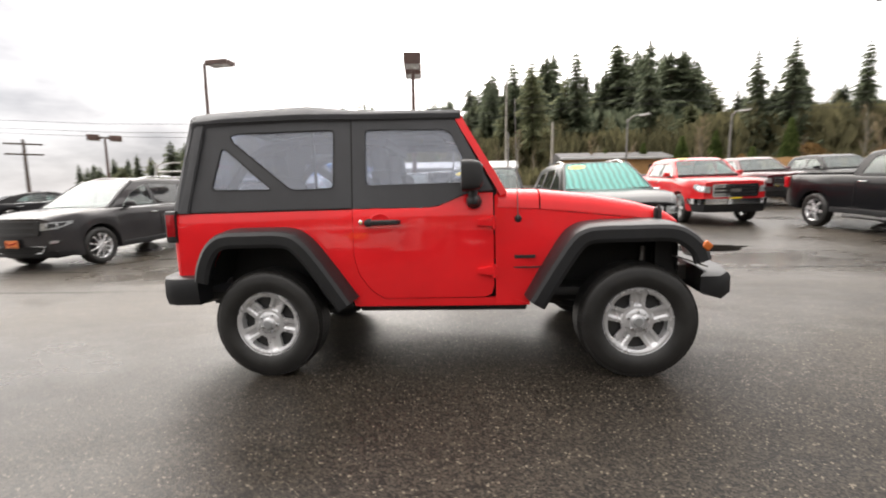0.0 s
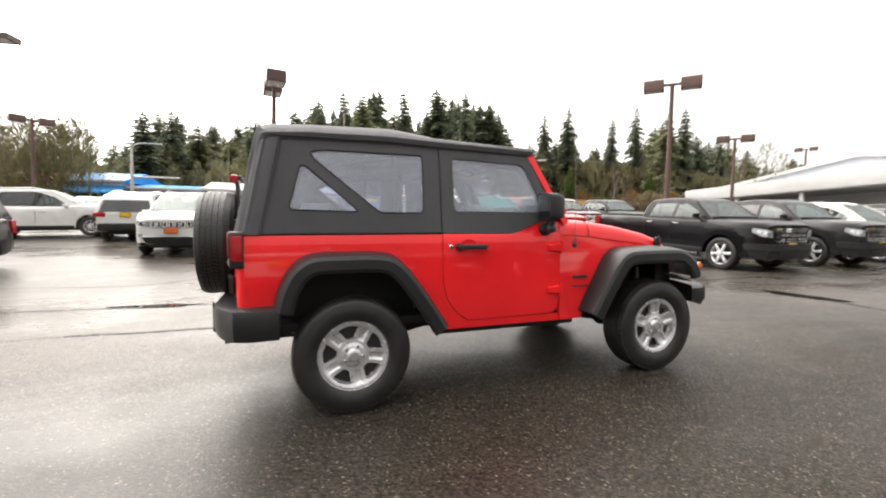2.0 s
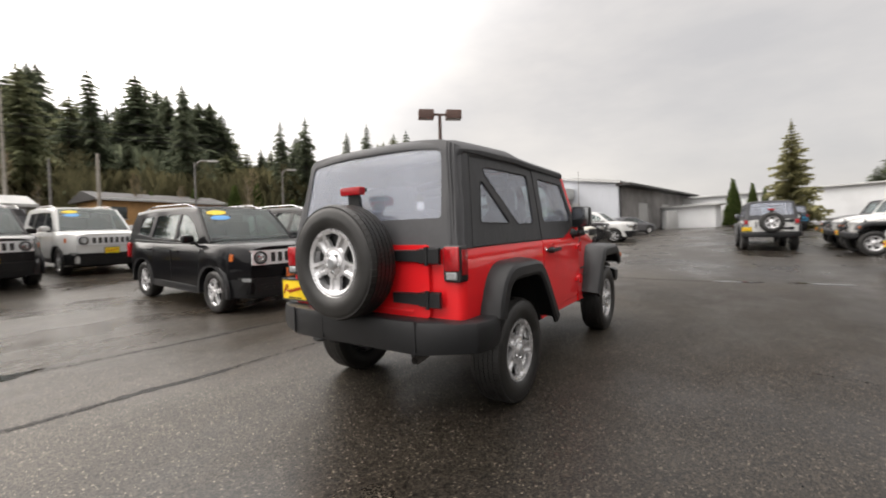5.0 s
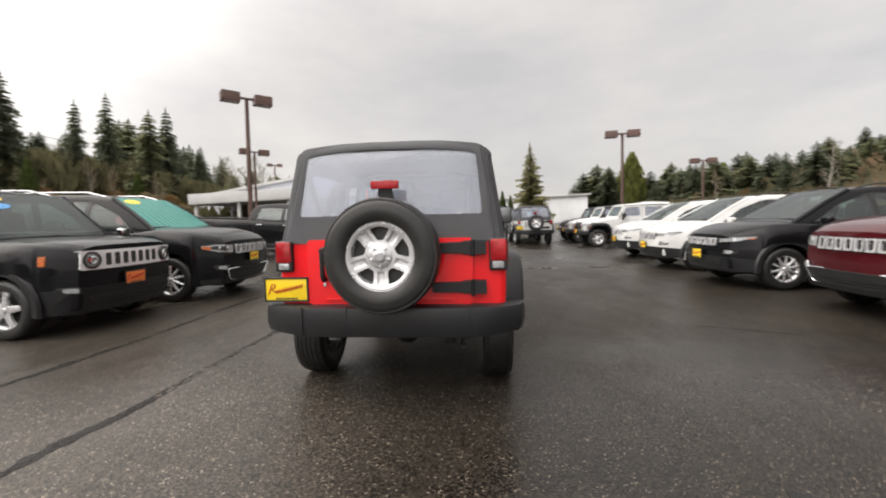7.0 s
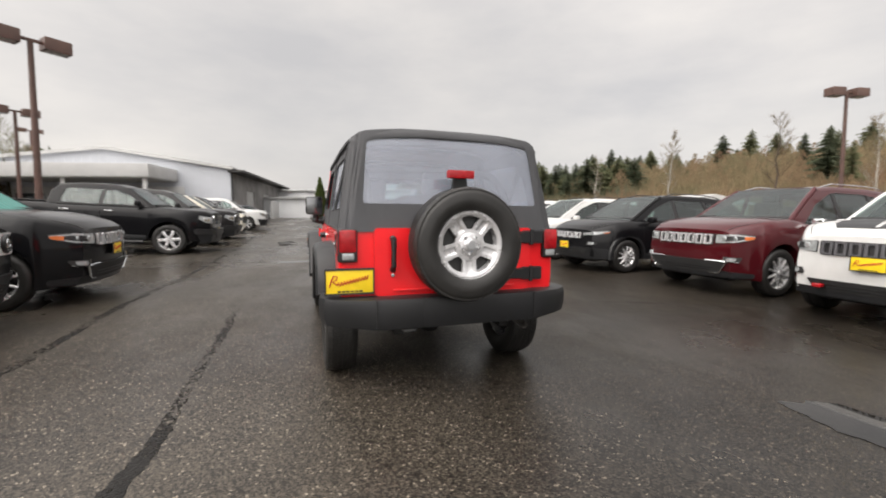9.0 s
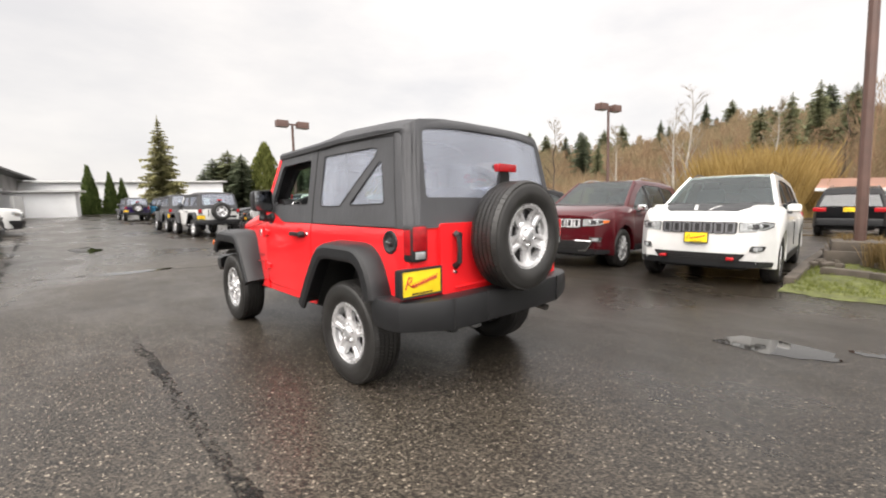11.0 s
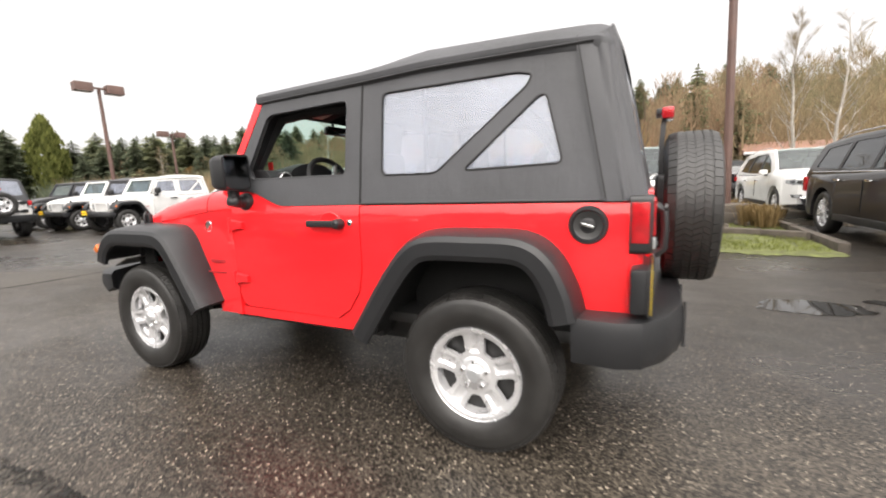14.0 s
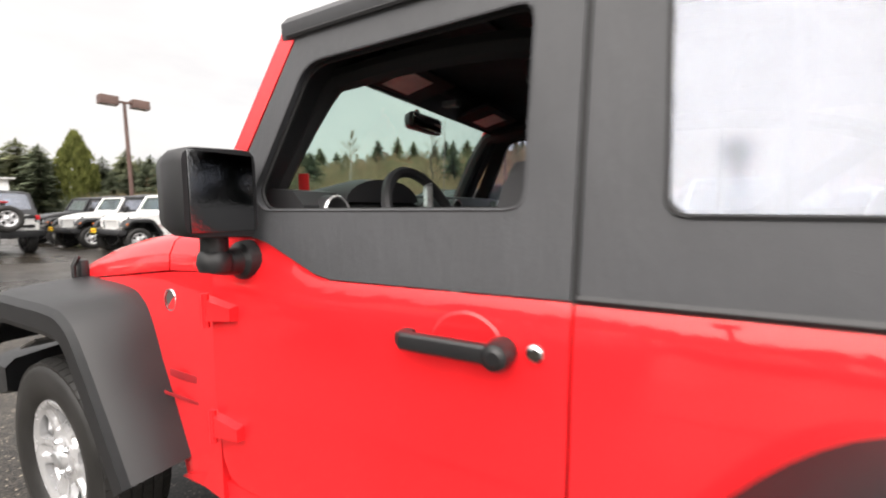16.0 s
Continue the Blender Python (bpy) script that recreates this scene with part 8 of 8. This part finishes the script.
def fence():
    f = thing("plank_fence", "orange-brown plank fence behind the trucks", "fence", pose(21.0, 31.5, ground_z(21, 31.5), 0, 0, -18), kind="structure")
    first = None
    for k in range(40):
        at = pose((k - 20) * 0.30, 0.01 * (k % 2), 0.95 + 0.02 * math.sin(k * 2.1))
        if first is None:
            first = part("plank", box((0.285, 0.025, 1.9), bevel=0.004), M["wood_fence"], f, m=at)
        else:
            again(first, f, at)
    for z in (0.4, 1.5):
        part("rail", box((12.2, 0.05, 0.10), (0, 0.04, z), 0.005), M["wood_fence"], f)


fence()


def wires():
    bm = bmesh.new()
    for k, (dz, dy) in enumerate(((0, 0), (0.5, 0.4), (1.2, -0.3))):
        pts = [(-48 + 12 * i, 36.5 + dy, 9.0 + dz - 1.6 * math.sin(math.pi * ((i % 5) / 5))) for i in range(11)]
        add_tube(bm, pts, 0.022, 4)
    tagged(part("overhead_cable", bm, M["trim"]), "thin dark overhead cables along the road", "cable")


wires()


# ---- trees ----
def conifer(name, seed, height, spread, levels, mat, droop=0.35, sparse=0.0, bare=0.08, taper=0.60):
    """Tapered trunk with whorls of drooping sprays; the outline is uneven and lets light through."""
    rnd = random.Random(seed)
    t = thing(name, "", "conifer")
    part("trunk", tube([(0, 0, -0.3), (0.03 * height / 15, 0, height * 0.5), (0, 0.02, height)], [height * 0.016, height * 0.010, 0.01], 6), M["bark"], t)
    bm = bmesh.new()
    gap = height / levels
    for i in range(levels):
        f = i / (levels - 1)
        rad = spread * ((1 - f) ** taper) * (0.72 + 0.50 * rnd.random()) + 0.10
        n = max(6, int(lerp(14, 8, f)))
        off = rnd.uniform(0, 6.28)
        for k in range(n):
            if rnd.random() < sparse:
                continue
            z = height * lerp(bare, 0.985, f ** 0.92) + rnd.uniform(-0.8, 0.8) * gap * (1 - f)
            a = off + 2 * math.pi * k / n + rnd.uniform(-0.3, 0.3)
            r = rad * rnd.uniform(0.55, 1.10)
            d, s = Vector((math.cos(a), math.sin(a), 0)), Vector((-math.sin(a), math.cos(a), 0))
            lift = rnd.uniform(-0.05, 0.25) * r
            base = Vector((0, 0, z))
            segs = 5
            for j in range(segs):
                u = (j + 0.5) / segs
                c = base + d * r * u + Vector((0, 0, lift * u - droop * r * u * u))
                ln = (r * 0.25 + gap * 0.34) * (1.2 - 0.6 * u) * rnd.uniform(0.7, 1.25)
                for q in (1, -1):
                    dn = Vector((0, 0, -ln * rnd.uniform(0.3, 0.95)))
                    bm.faces.new([bm.verts.new(p) for p in (c - d * r * 0.12, c + d * r * 0.14 + s * q * ln * 0.1, c + s * q * ln + d * ln * 0.5 + dn)])
                bm.faces.new([bm.verts.new(p) for p in (c - d * ln * 0.35, c + d * ln * 0.45, c + d * ln * 0.25 - Vector((0, 0, ln * rnd.uniform(0.5, 1.0))))])
            e = base + d * r + Vector((0, 0, lift - droop * r))
            bm.faces.new([bm.verts.new(p) for p in (e - d * r * 0.3 - s * r * 0.09, e - d * r * 0.3 + s * r * 0.09, e + d * r * 0.08)])
    top = Vector((0, 0, height))
    for k in range(3):
        a = k * 2.1
        bm.faces.new([bm.verts.new(p) for p in (top + Vector((0, 0, 0.35)), top + Vector((0.12 * math.cos(a), 0.12 * math.sin(a), -0.7)), top + Vector((-0.12 * math.cos(a), -0.12 * math.sin(a), -0.7)))])
    part("crown", bm, M[mat], t, sharp=180)
    return t


def columnar(name, seed, height, width, mat, cone=False):
    """Dense upright evergreen of many small upturned sprays."""
    rnd = random.Random(seed)
    t = thing(name, "", "evergreen")
    part("trunk", tube([(0, 0, -0.2), (0, 0, height * 0.7)], [height * 0.018, 0.02], 6), M["bark"], t)
    bm = bmesh.new()
    for _ in range(int(900 * max(1.0, width))):
        f = rnd.random() ** 1.25
        z = height * (0.03 + 0.95 * f)
        prof = math.sin(math.pi * min(1, 0.18 + 0.82 * f)) ** 0.65 * width * (1.0 + 0.25 * noise.noise(Vector((f * 4, seed, 0))))
        if cone:
            prof = width * (1.03 - f) ** 0.8 * (1.0 + 0.2 * noise.noise(Vector((f * 5, seed, 0))))
        a = rnd.uniform(0, 6.283)
        r = prof * rnd.uniform(0.55, 1.08)
        p = Vector((r * math.cos(a), r * math.sin(a), z))
        d, s = Vector((math.cos(a), math.sin(a), 0)), Vector((-math.sin(a), math.cos(a), 0))
        h = height * rnd.uniform(0.05, 0.09)
        bm.faces.new([bm.verts.new(q) for q in (p - s * h * 0.42 - d * h * 0.1, p + s * h * 0.42 - d * h * 0.1, p + d * h * 0.35 + Vector((0, 0, h)) + s * rnd.uniform(-0.3, 0.3) * h)])
        bm.faces.new([bm.verts.new(q) for q in (p - d * h * 0.4, p + d * h * 0.35, p + Vector((0, 0, h * 0.9)) + s * rnd.uniform(-0.4, 0.4) * h)])
    part("crown", bm, M[mat], t, sharp=180)
    return t


def bare_tree(name, seed, height, mat, twig, spread=0.55, twigs=1.0):
    """Leafless tree: trunk, limbs that fork, and a haze of fine twigs."""
    rnd = random.Random(seed)
    t = thing(name, "", "bare tree")
    limbs, fine = bmesh.new(), bmesh.new()
    lead = [Vector((rnd.gauss(0, 0.012) * height * min(1, k), rnd.gauss(0, 0.012) * height * min(1, k), lerp(-0.2, height, k / 7))) for k in range(8)]
    add_tube(limbs, lead, [height * lerp(0.014, 0.002, k / 7) for k in range(8)], 5, False)
    at = lambda f: lead[min(int(f * 7), 6)].lerp(lead[min(int(f * 7), 6) + 1], f * 7 - min(int(f * 7), 6))

    def spray(p, v, count):
        for _ in range(count):
            d = (v.normalized() + Vector((rnd.gauss(0, 0.45), rnd.gauss(0, 0.45), rnd.gauss(0.2, 0.3)))).normalized() * height * rnd.uniform(0.03, 0.085)
            q = d.orthogonal().normalized() * height * 0.0006
            b = p + v * rnd.uniform(0.25, 1.0)
            fine.faces.new([fine.verts.new(c) for c in (b - q, b + q, b + d)])
    for k in range(26):
        f = lerp(0.22, 0.97, k / 25)
        a_ = rnd.uniform(0, 6.283)
        v = Vector((math.cos(a_) * spread, math.sin(a_) * spread, rnd.uniform(0.55, 0.95))).normalized() * height * (0.05 + 0.24 * (1 - f) ** 0.7) * rnd.uniform(0.7, 1.2)
        p = at(f)
        add_tube(limbs, [p, p + v * 0.5 + Vector((0, 0, -0.04)) * v.length, p + v], [height * 0.0036 * (1.15 - f), height * 0.0024 * (1.15 - f), height * 0.0006], 3, False)
        spray(p, v, int(12 * twigs))
        for j in range(3):
            w = (v.normalized() + Vector((rnd.gauss(0, 0.5), rnd.gauss(0, 0.5), 0.25))).normalized() * v.length * rnd.uniform(0.35, 0.6)
            c = p + v * rnd.uniform(0.3, 0.8)
            add_tube(limbs, [c, c + w], [height * 0.0014, height * 0.0005], 3, False)
            spray(c, w, int(7 * twigs))
    part("trunk", limbs, M[mat], t, sharp=180)
    part("crown", fine, M[twig], t, sharp=180)
    return t


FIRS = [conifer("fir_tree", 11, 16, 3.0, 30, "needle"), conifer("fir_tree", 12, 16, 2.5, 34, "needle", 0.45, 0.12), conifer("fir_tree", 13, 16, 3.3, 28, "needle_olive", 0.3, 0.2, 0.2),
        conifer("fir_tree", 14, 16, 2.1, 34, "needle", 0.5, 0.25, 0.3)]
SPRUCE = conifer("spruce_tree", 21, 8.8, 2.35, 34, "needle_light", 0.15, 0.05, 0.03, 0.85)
CYP = [columnar("cypress_tree", 31, 6.5, 1.35, "cypress", True), columnar("cypress_tree", 32, 6.5, 2.6, "needle"), columnar("cypress_tree", 33, 6.5, 2.0, "cypress"), columnar("cypress_tree", 34, 6.5, 1.6, "cypress_light")]
BARE = [bare_tree("alder_tree", 41, 11, "pale_bark", "twig", 0.55, 2.2), bare_tree("alder_tree", 42, 11, "pale_bark", "twig", 0.45, 2.2), bare_tree("alder_tree", 43, 11, "bark", "twig", 0.6, 2.6)]
BUSH = [columnar("round_bush", 61, 4.0, 1.9, "rust_leaf"), columnar("round_bush", 62, 4.0, 2.2, "twig")]


def hill_z(x, y):
    """Ground height with the hills: to the north a wooded rise, to the south-west a brown slope."""
    d = math.hypot(x, y)
    a = math.degrees(math.atan2(y, x))
    h = 0.0
    if -152 < a < -20 and d > 42:
        el = curve_at(((-152, 0.0), (-118, 7.5), (-100, 8.0), (-92, 8.0), (-85, 8.7), (-80, 8.7), (-74, 7.4), (-65, 5.7), (-55, 5.5), (-45, 4.5), (-38, 3.5), (-31, 2.6), (-20, 0.0)), a)
        h += 127 * math.tan(radians(el)) * min(1.0, (d - 42) / 85) ** 1.1 + min(1.0, el) * 1.2 * noise.noise(Vector((x * 0.03, y * 0.03, 0))) * min(1.0, (d - 42) / 30)
    if 35 < a < 112 and d > 50:
        k = min(1.0, (a - 35) / 20) * min(1.0, (112 - a) / 12)
        h += k * lerp(0, 5.0, min(1.0, (d - 50) / 40))
    return ground_z(x, y) + h


def hills():
    for name, a0, a1, d0, d1, label, mat in (("hillside", -152, -19, 40, 260, "brown scrub-covered hillside in winter", "scrub"), ("wood_floor", 30, 116, 48, 200, "dark wooded rise behind the lot", "soil")):
        bm = bmesh.new()
        na, nd = 60, 26
        vs = [[None] * (nd + 1) for _ in range(na + 1)]
        for i in range(na + 1):
            for j in range(nd + 1):
                a, d = radians(lerp(a0, a1, i / na)), lerp(d0, d1, (j / nd) ** 1.6)
                x, y = d * math.cos(a), d * math.sin(a)
                vs[i][j] = bm.verts.new((x, y, hill_z(x, y) + (0.02 if 0 < i < na and j else -0.5)))
        for i in range(na):
            for j in range(nd):
                bm.faces.new((vs[i][j], vs[i + 1][j], vs[i + 1][j + 1], vs[i][j + 1]))
        tagged(part(name, bm, M[mat], sharp=180), label, "hill", kind="structure")


hills()


def plant(proto, x, y, h0, h, label, group, yaw=0.0, wide=1.0):
    s = h / h0
    o = copy_thing(proto, pose(x, y, hill_z(x, y) - 0.1, 0, LEAN, yaw))
    o.scale = (s * wide, s * wide, s)
    return tagged(o, label, group=group)


def polar(az, d):
    return d * math.cos(radians(az)), d * math.sin(radians(az))


SKY_N = ((20, 4.0), (30, 6.5), (37, 8.5), (41, 11.0), (47, 11.6), (50, 10.6), (52, 9.3), (54, 12.6), (57, 11.3), (59, 10.0), (61, 9.4), (63.5, 14.2), (67, 15.2), (71, 15.0), (73.5, 13.3), (79, 15.0), (84, 14.6), (88, 13.8), (93, 12.8), (96, 13.0), (98.5, 10.8), (102, 10.8), (105, 11.0), (107, 8.8), (110, 8.6), (114, 7.2), (118, 8.0), (122, 7.4), (128, 6.0), (140, 3.6))
rnd = random.Random(5)
# northern wood: back rank, then front rank with gaps
for rank, (dist, step, prob) in enumerate(((88, 0.62, 1.0), (76, 0.75, 1.0), (64, 1.9, 0.8))):
    az = 24.0
    while az < 136:
        el = curve_at(SKY_N, az)
        thin = 0.45 if az < 62 else (0.62 if az > 99 else 1.0)
        lot = noise.noise(Vector((az * 0.33, rank * 7.0, 2.0)))
        if rnd.random() < prob * thin * (0.85 + 0.6 * lot):
            el *= 0.98 + 0.16 * lot
            d = dist * rnd.uniform(0.93, 1.07)
            x, y = polar(az + rnd.uniform(-0.5, 0.5), d)
            top = 1.2 + (d + 4) * math.tan(radians(1.04 * el * rnd.uniform(0.80, 1.05) * (1.0 if rank < 2 else 0.82)))
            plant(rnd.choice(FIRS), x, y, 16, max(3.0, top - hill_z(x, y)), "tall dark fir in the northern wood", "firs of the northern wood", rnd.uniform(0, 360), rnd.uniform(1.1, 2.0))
        az += step * rnd.uniform(0.7, 1.3)
# single firs that stand out against the sky
for az, el, d, w in ((128.2, 6.9, 62, 1.5), (126.5, 6.3, 60, 1.2), (136.8, 4.3, 60, 1.0), (84.5, 16.0, 62, 0.9), (82, 15.9, 58, 1.0), (76.2, 16.4, 62, 0.9), (67.6, 16.4, 60, 1.1), (57, 13.5, 58, 1.0), (53.9, 14.0, 58, 1.1), (48.5, 12.4, 60, 0.8), (45.7, 13.4, 62, 0.9), (42, 12.2, 58, 1.1), (40.2, 12.6, 60, 0.9), (105.3, 11.9, 58, 1.5), (102.5, 10.8, 60, 1.4), (108.2, 11.5, 56, 1.5)):
    x, y = polar(az, d)
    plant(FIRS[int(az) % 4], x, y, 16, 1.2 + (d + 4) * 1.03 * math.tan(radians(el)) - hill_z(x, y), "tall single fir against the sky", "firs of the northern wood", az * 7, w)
# brown and rust undergrowth along the wood's edge
for k in range(70):
    az = rnd.uniform(28, 124)
    d = rnd.uniform(44, 54)
    x, y = polar(az, d)
    if rnd.random() < 0.3:
        plant(rnd.choice(BARE), x, y, 11, rnd.uniform(3.5, 6.5), "bare grey-brown tree at the edge of the wood", "bare trees", rnd.uniform(0, 360))
    else:
        plant(rnd.choice(BUSH + CYP[:1]), x, y, 4.0, rnd.uniform(1.5, 3.2), "rust-brown bushy undergrowth below the firs", "bushes", rnd.uniform(0, 360), rnd.uniform(0.9, 1.4))
# east end: spruce, dark evergreens
plant(SPRUCE, 41.2, -5.8, 8.8, 8.9, "pale green spruce at the end of the lane", "", 20)
for x, y, h, w, i in ((57.0, -1.75, 5.3, 0.95, 0), (57.4, -3.6, 4.7, 0.85, 0), (57.8, -4.75, 4.1, 0.85, 0)):
    plant(CYP[i], x, y, 6.5, h, "dense dark green evergreen beyond the lot", "evergreens at the east end", x * 9, w)
for x, y, h, w, i in ((70, -17.6, 8.2, 2.2, 0), (70, -19.9, 9.6, 2.4, 2), (66.5, -20.8, 8.8, 2.4, 1), (72, -22.5, 9.0, 2.4, 2), (67, -27.5, 7.6, 2.6, 1), (62, -28.5, 6.0, 2.8, 0), (68, -15.8, 6.4, 2.2, 1), (68, -30.5, 7.2, 2.6, 0), (66, -33.0, 7.6, 2.5, 1)):
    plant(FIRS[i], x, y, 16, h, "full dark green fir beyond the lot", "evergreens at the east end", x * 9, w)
for x, y, h, w in ((65, -24.0, 10.4, 0.78), (63, -36.5, 6.8, 0.85)):
    plant(CYP[3], x, y, 6.5, h, "bright yellow-green conifer beyond the lot", "evergreens at the east end", x * 5, w)
plant(CYP[0], 60, -31.0, 6.5, 4.6, "brown conical shrub beyond the lot", "bushes", 10, 1.3)
for k in range(46):
    az = lerp(-23, -44, k / 45) + rnd.uniform(-0.4, 0.4)
    d = rnd.uniform(62, 80)
    x, y = polar(az, d)
    h = d * math.tan(radians(rnd.uniform(3.6, 6.0))) + 1.0
    if rnd.random() < 0.90:
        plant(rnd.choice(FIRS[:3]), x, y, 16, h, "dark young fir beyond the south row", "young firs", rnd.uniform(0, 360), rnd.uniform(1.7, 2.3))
    else:
        plant(BUSH[0], x, y, 4.0, h * 0.45, "rust-brown bush between the firs", "bushes", rnd.uniform(0, 360), 1.2)
# firs on the hill's crest and slope
for k in range(84):
    az = lerp(-32, -112, k / 83) + rnd.gauss(0, 1.4)
    d = rnd.uniform(112, 138) if rnd.random() < 0.85 else rnd.uniform(75, 110)
    x, y = polar(az, d)
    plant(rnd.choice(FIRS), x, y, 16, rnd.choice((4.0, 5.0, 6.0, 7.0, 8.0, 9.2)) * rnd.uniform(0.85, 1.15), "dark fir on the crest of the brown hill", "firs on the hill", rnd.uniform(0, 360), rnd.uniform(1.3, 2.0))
for az, d, h, i in ((-76.6, 44, 11.5, 0), (-75.4, 40, 9.5, 1), (-107, 30, 9.5, 1), (-111, 28, 8.5, 0), (-60, 52, 10.0, 2), (-49, 56, 9.0, 1), (-85, 46, 9.0, 1), (-91, 44, 9.0, 2), (-40, 60, 7.5, 0), (-30, 60, 5.5, 1), (-68, 50, 8.5, 0)):
    x, y = polar(az, d)
    plant(BARE[i], x, y, 11, h, "tall pale leafless alder before the hill", "bare trees", az * 11)
for az, d, h, w in ((-96.5, 46, 10.8, 0.9), (-65.0, 70, 7.0, 1.0), (-84.6, 74, 9.8, 1.0), (-86.6, 80, 10.6, 1.0), (-89.4, 78, 9.6, 1.3), (-82.0, 76, 8.6, 1.2), (-93.0, 76, 8.6, 1.3), (-101, 44, 8.0, 1.5)):
    x, y = polar(az, d)
    plant(FIRS[2], x, y, 16, h, "dark fir standing among bare trees", "firs on the hill", az, w)


def brush(name, seed, count, az, dist, tall, mat, label, profile=None, thin=1.0):
    """A thicket of thousands of upright sprays. profile: the angle over the eye that their tops keep to."""
    r = random.Random(seed)
    verts, faces = [], []
    for _ in range(count):
        deg, d = r.uniform(*az), lerp(dist[0], dist[1], r.random() ** 0.8)
        a = radians(deg)
        x, y = d * math.cos(a), d * math.sin(a)
        z = hill_z(x, y)
        h = r.uniform(*tall) * (0.8 + d / 160)
        if profile:
            z += max(0.0, 1.2 + (d + 4) * math.tan(radians(curve_at(profile, deg) * 0.90)) - z - h) * r.random()
        for k in range(5):
            b = r.uniform(0, 6.283)
            o = Vector((x + r.gauss(0, 0.7), y + r.gauss(0, 0.7), z - 0.2))
            v = Vector((math.cos(b) * 0.45, math.sin(b) * 0.45, 1.0)) * h * r.uniform(0.6, 1.0)
            s = Vector((-math.sin(a), math.cos(a), 0)) * h * r.uniform(0.05, 0.13) * thin
            n = len(verts)
            if thin < 0.9:
                verts += [o - s * 0.6, o + s * 0.6, o + v]
                faces.append((n, n + 1, n + 2))
                continue
            verts += [o - s * 0.3, o + s * 0.3, o + v * 0.6 + s, o + v * 0.95 + s * 0.3, o + v * 0.7 - s]
            faces += [(n, n + 1, n + 2, n + 4), (n + 4, n + 2, n + 3)]
    me = bpy.data.meshes.new(name)
    me.from_pydata([tuple(v) for v in verts], [], faces)
    me.materials.append(M[mat])
    tagged(new(name, me), label, "thicket", kind="stuff")


def winter_wood(name, seed, count, az, dist, tall, mat, label, twigs=150):
    """A stand of leafless trees seen from afar: leaning stems, each with a haze of fine rising twigs."""
    r = random.Random(seed)
    verts, faces = [], []
    for _ in range(count):
        deg, d = r.uniform(*az), r.uniform(*dist)
        a = radians(deg)
        x, y = d * math.cos(a), d * math.sin(a)
        o = Vector((x, y, hill_z(x, y) - 0.2))
        h = r.uniform(*tall)
        side = Vector((-math.sin(a), math.cos(a), 0))
        lean = Vector((r.gauss(0, 0.05), r.gauss(0, 0.05), 1.0)) * h
        n = len(verts)
        verts += [o - side * 0.012 * h, o + side * 0.012 * h, o + lean]
        faces.append((n, n + 1, n + 2))
        wide = h * r.uniform(0.16, 0.26)
        for _k in range(twigs):
            f = r.uniform(0.18, 1.0)
            b = r.uniform(0, 6.283)
            out = wide * math.sin(math.pi * min(1.0, 0.12 + 0.86 * f)) ** 0.7 * r.random() ** 0.5
            p = o + lean * f + Vector((math.cos(b) * out, math.sin(b) * out, 0))
            v = Vector((math.cos(b) * 0.5 + r.gauss(0, 0.25), math.sin(b) * 0.5 + r.gauss(0, 0.25), 1.0)) * h * r.uniform(0.04, 0.10)
            s = side * d * r.uniform(0.0003, 0.0008)
            n = len(verts)
            verts += [p - s, p + s, p + v]
            faces.append((n, n + 1, n + 2))
    me = bpy.data.meshes.new(name)
    me.from_pydata([tuple(v) for v in verts], [], faces)
    me.materials.append(M[mat])
    tagged(new(name, me), label, "bare trees", kind="stuff")


brush("scrub", 9, 40000, (-140, -22), (44, 139), (0.8, 3.0), "winter", "brown leafless scrub covering the hillside", None, 0.42)
winter_wood("hillside_trees", 31, 900, (-116, -26), (62, 126), (2.8, 5.8), "winter", "tan leafless trees covering the hillside", 150)
winter_wood("hillside_trees", 32, 110, (-116, -92), (40, 62), (6.0, 10.0), "winter", "tall tan leafless trees at the foot of the hill", 260)
winter_wood("roadside_trees", 33, 26, (113.5, 121), (44, 52), (5.5, 8.6), "olive", "olive tan leafless trees by the road", 420)
winter_wood("roadside_trees", 34, 36, (28, 113), (44, 58), (4.5, 8.0), "olive", "tan leafless trees before the northern firs", 220)
brush("willow_thicket", 21, 2200, (-88, -79.5), (39, 47), (1.4, 6.2), "twig_yellow", "golden leafless willow scrub below the hill", None, 0.35)
brush("far_wood", 10, 16000, (52, 126), (66, 92), (1.0, 2.6), "needle", "dense dark fir wood behind the lot", ((52, 6.0), (58, 7.0), (62, 8.0), (64, 11.0), (71, 11.5), (79, 11.0), (95, 10.0), (98, 8.4), (105, 8.2), (112, 6.4), (122, 5.0), (126, 2.0)), 0.92)
brush("mixed_wood", 15, 7000, (58, 124), (56, 80), (1.4, 2.8), "olive", "olive and brown broadleaf trees among the firs", ((58, 7.0), (70, 9.0), (90, 9.0), (100, 8.0), (110, 6.5), (124, 4.0)), 0.9)
brush("mixed_wood", 11, 6500, (30, 63), (58, 84), (1.5, 3.0), "olive", "olive and brown mixed wood behind the trucks", ((30, 4.5), (45, 8.6), (63, 9.8)), 0.92)
brush("undergrowth", 12, 5000, (24, 124), (46, 60), (1.0, 2.4), "olive", "olive brown undergrowth at the wood's edge")
brush("low_trees", 14, 3500, (-44, -20), (60, 82), (1.2, 3.0), "needle", "low dark evergreens beyond the south row", None, 0.6)
for proto in FIRS + CYP + BARE + BUSH + [SPRUCE]:
    for o in (*proto.children_recursive, proto):
        bpy.data.objects.remove(o)
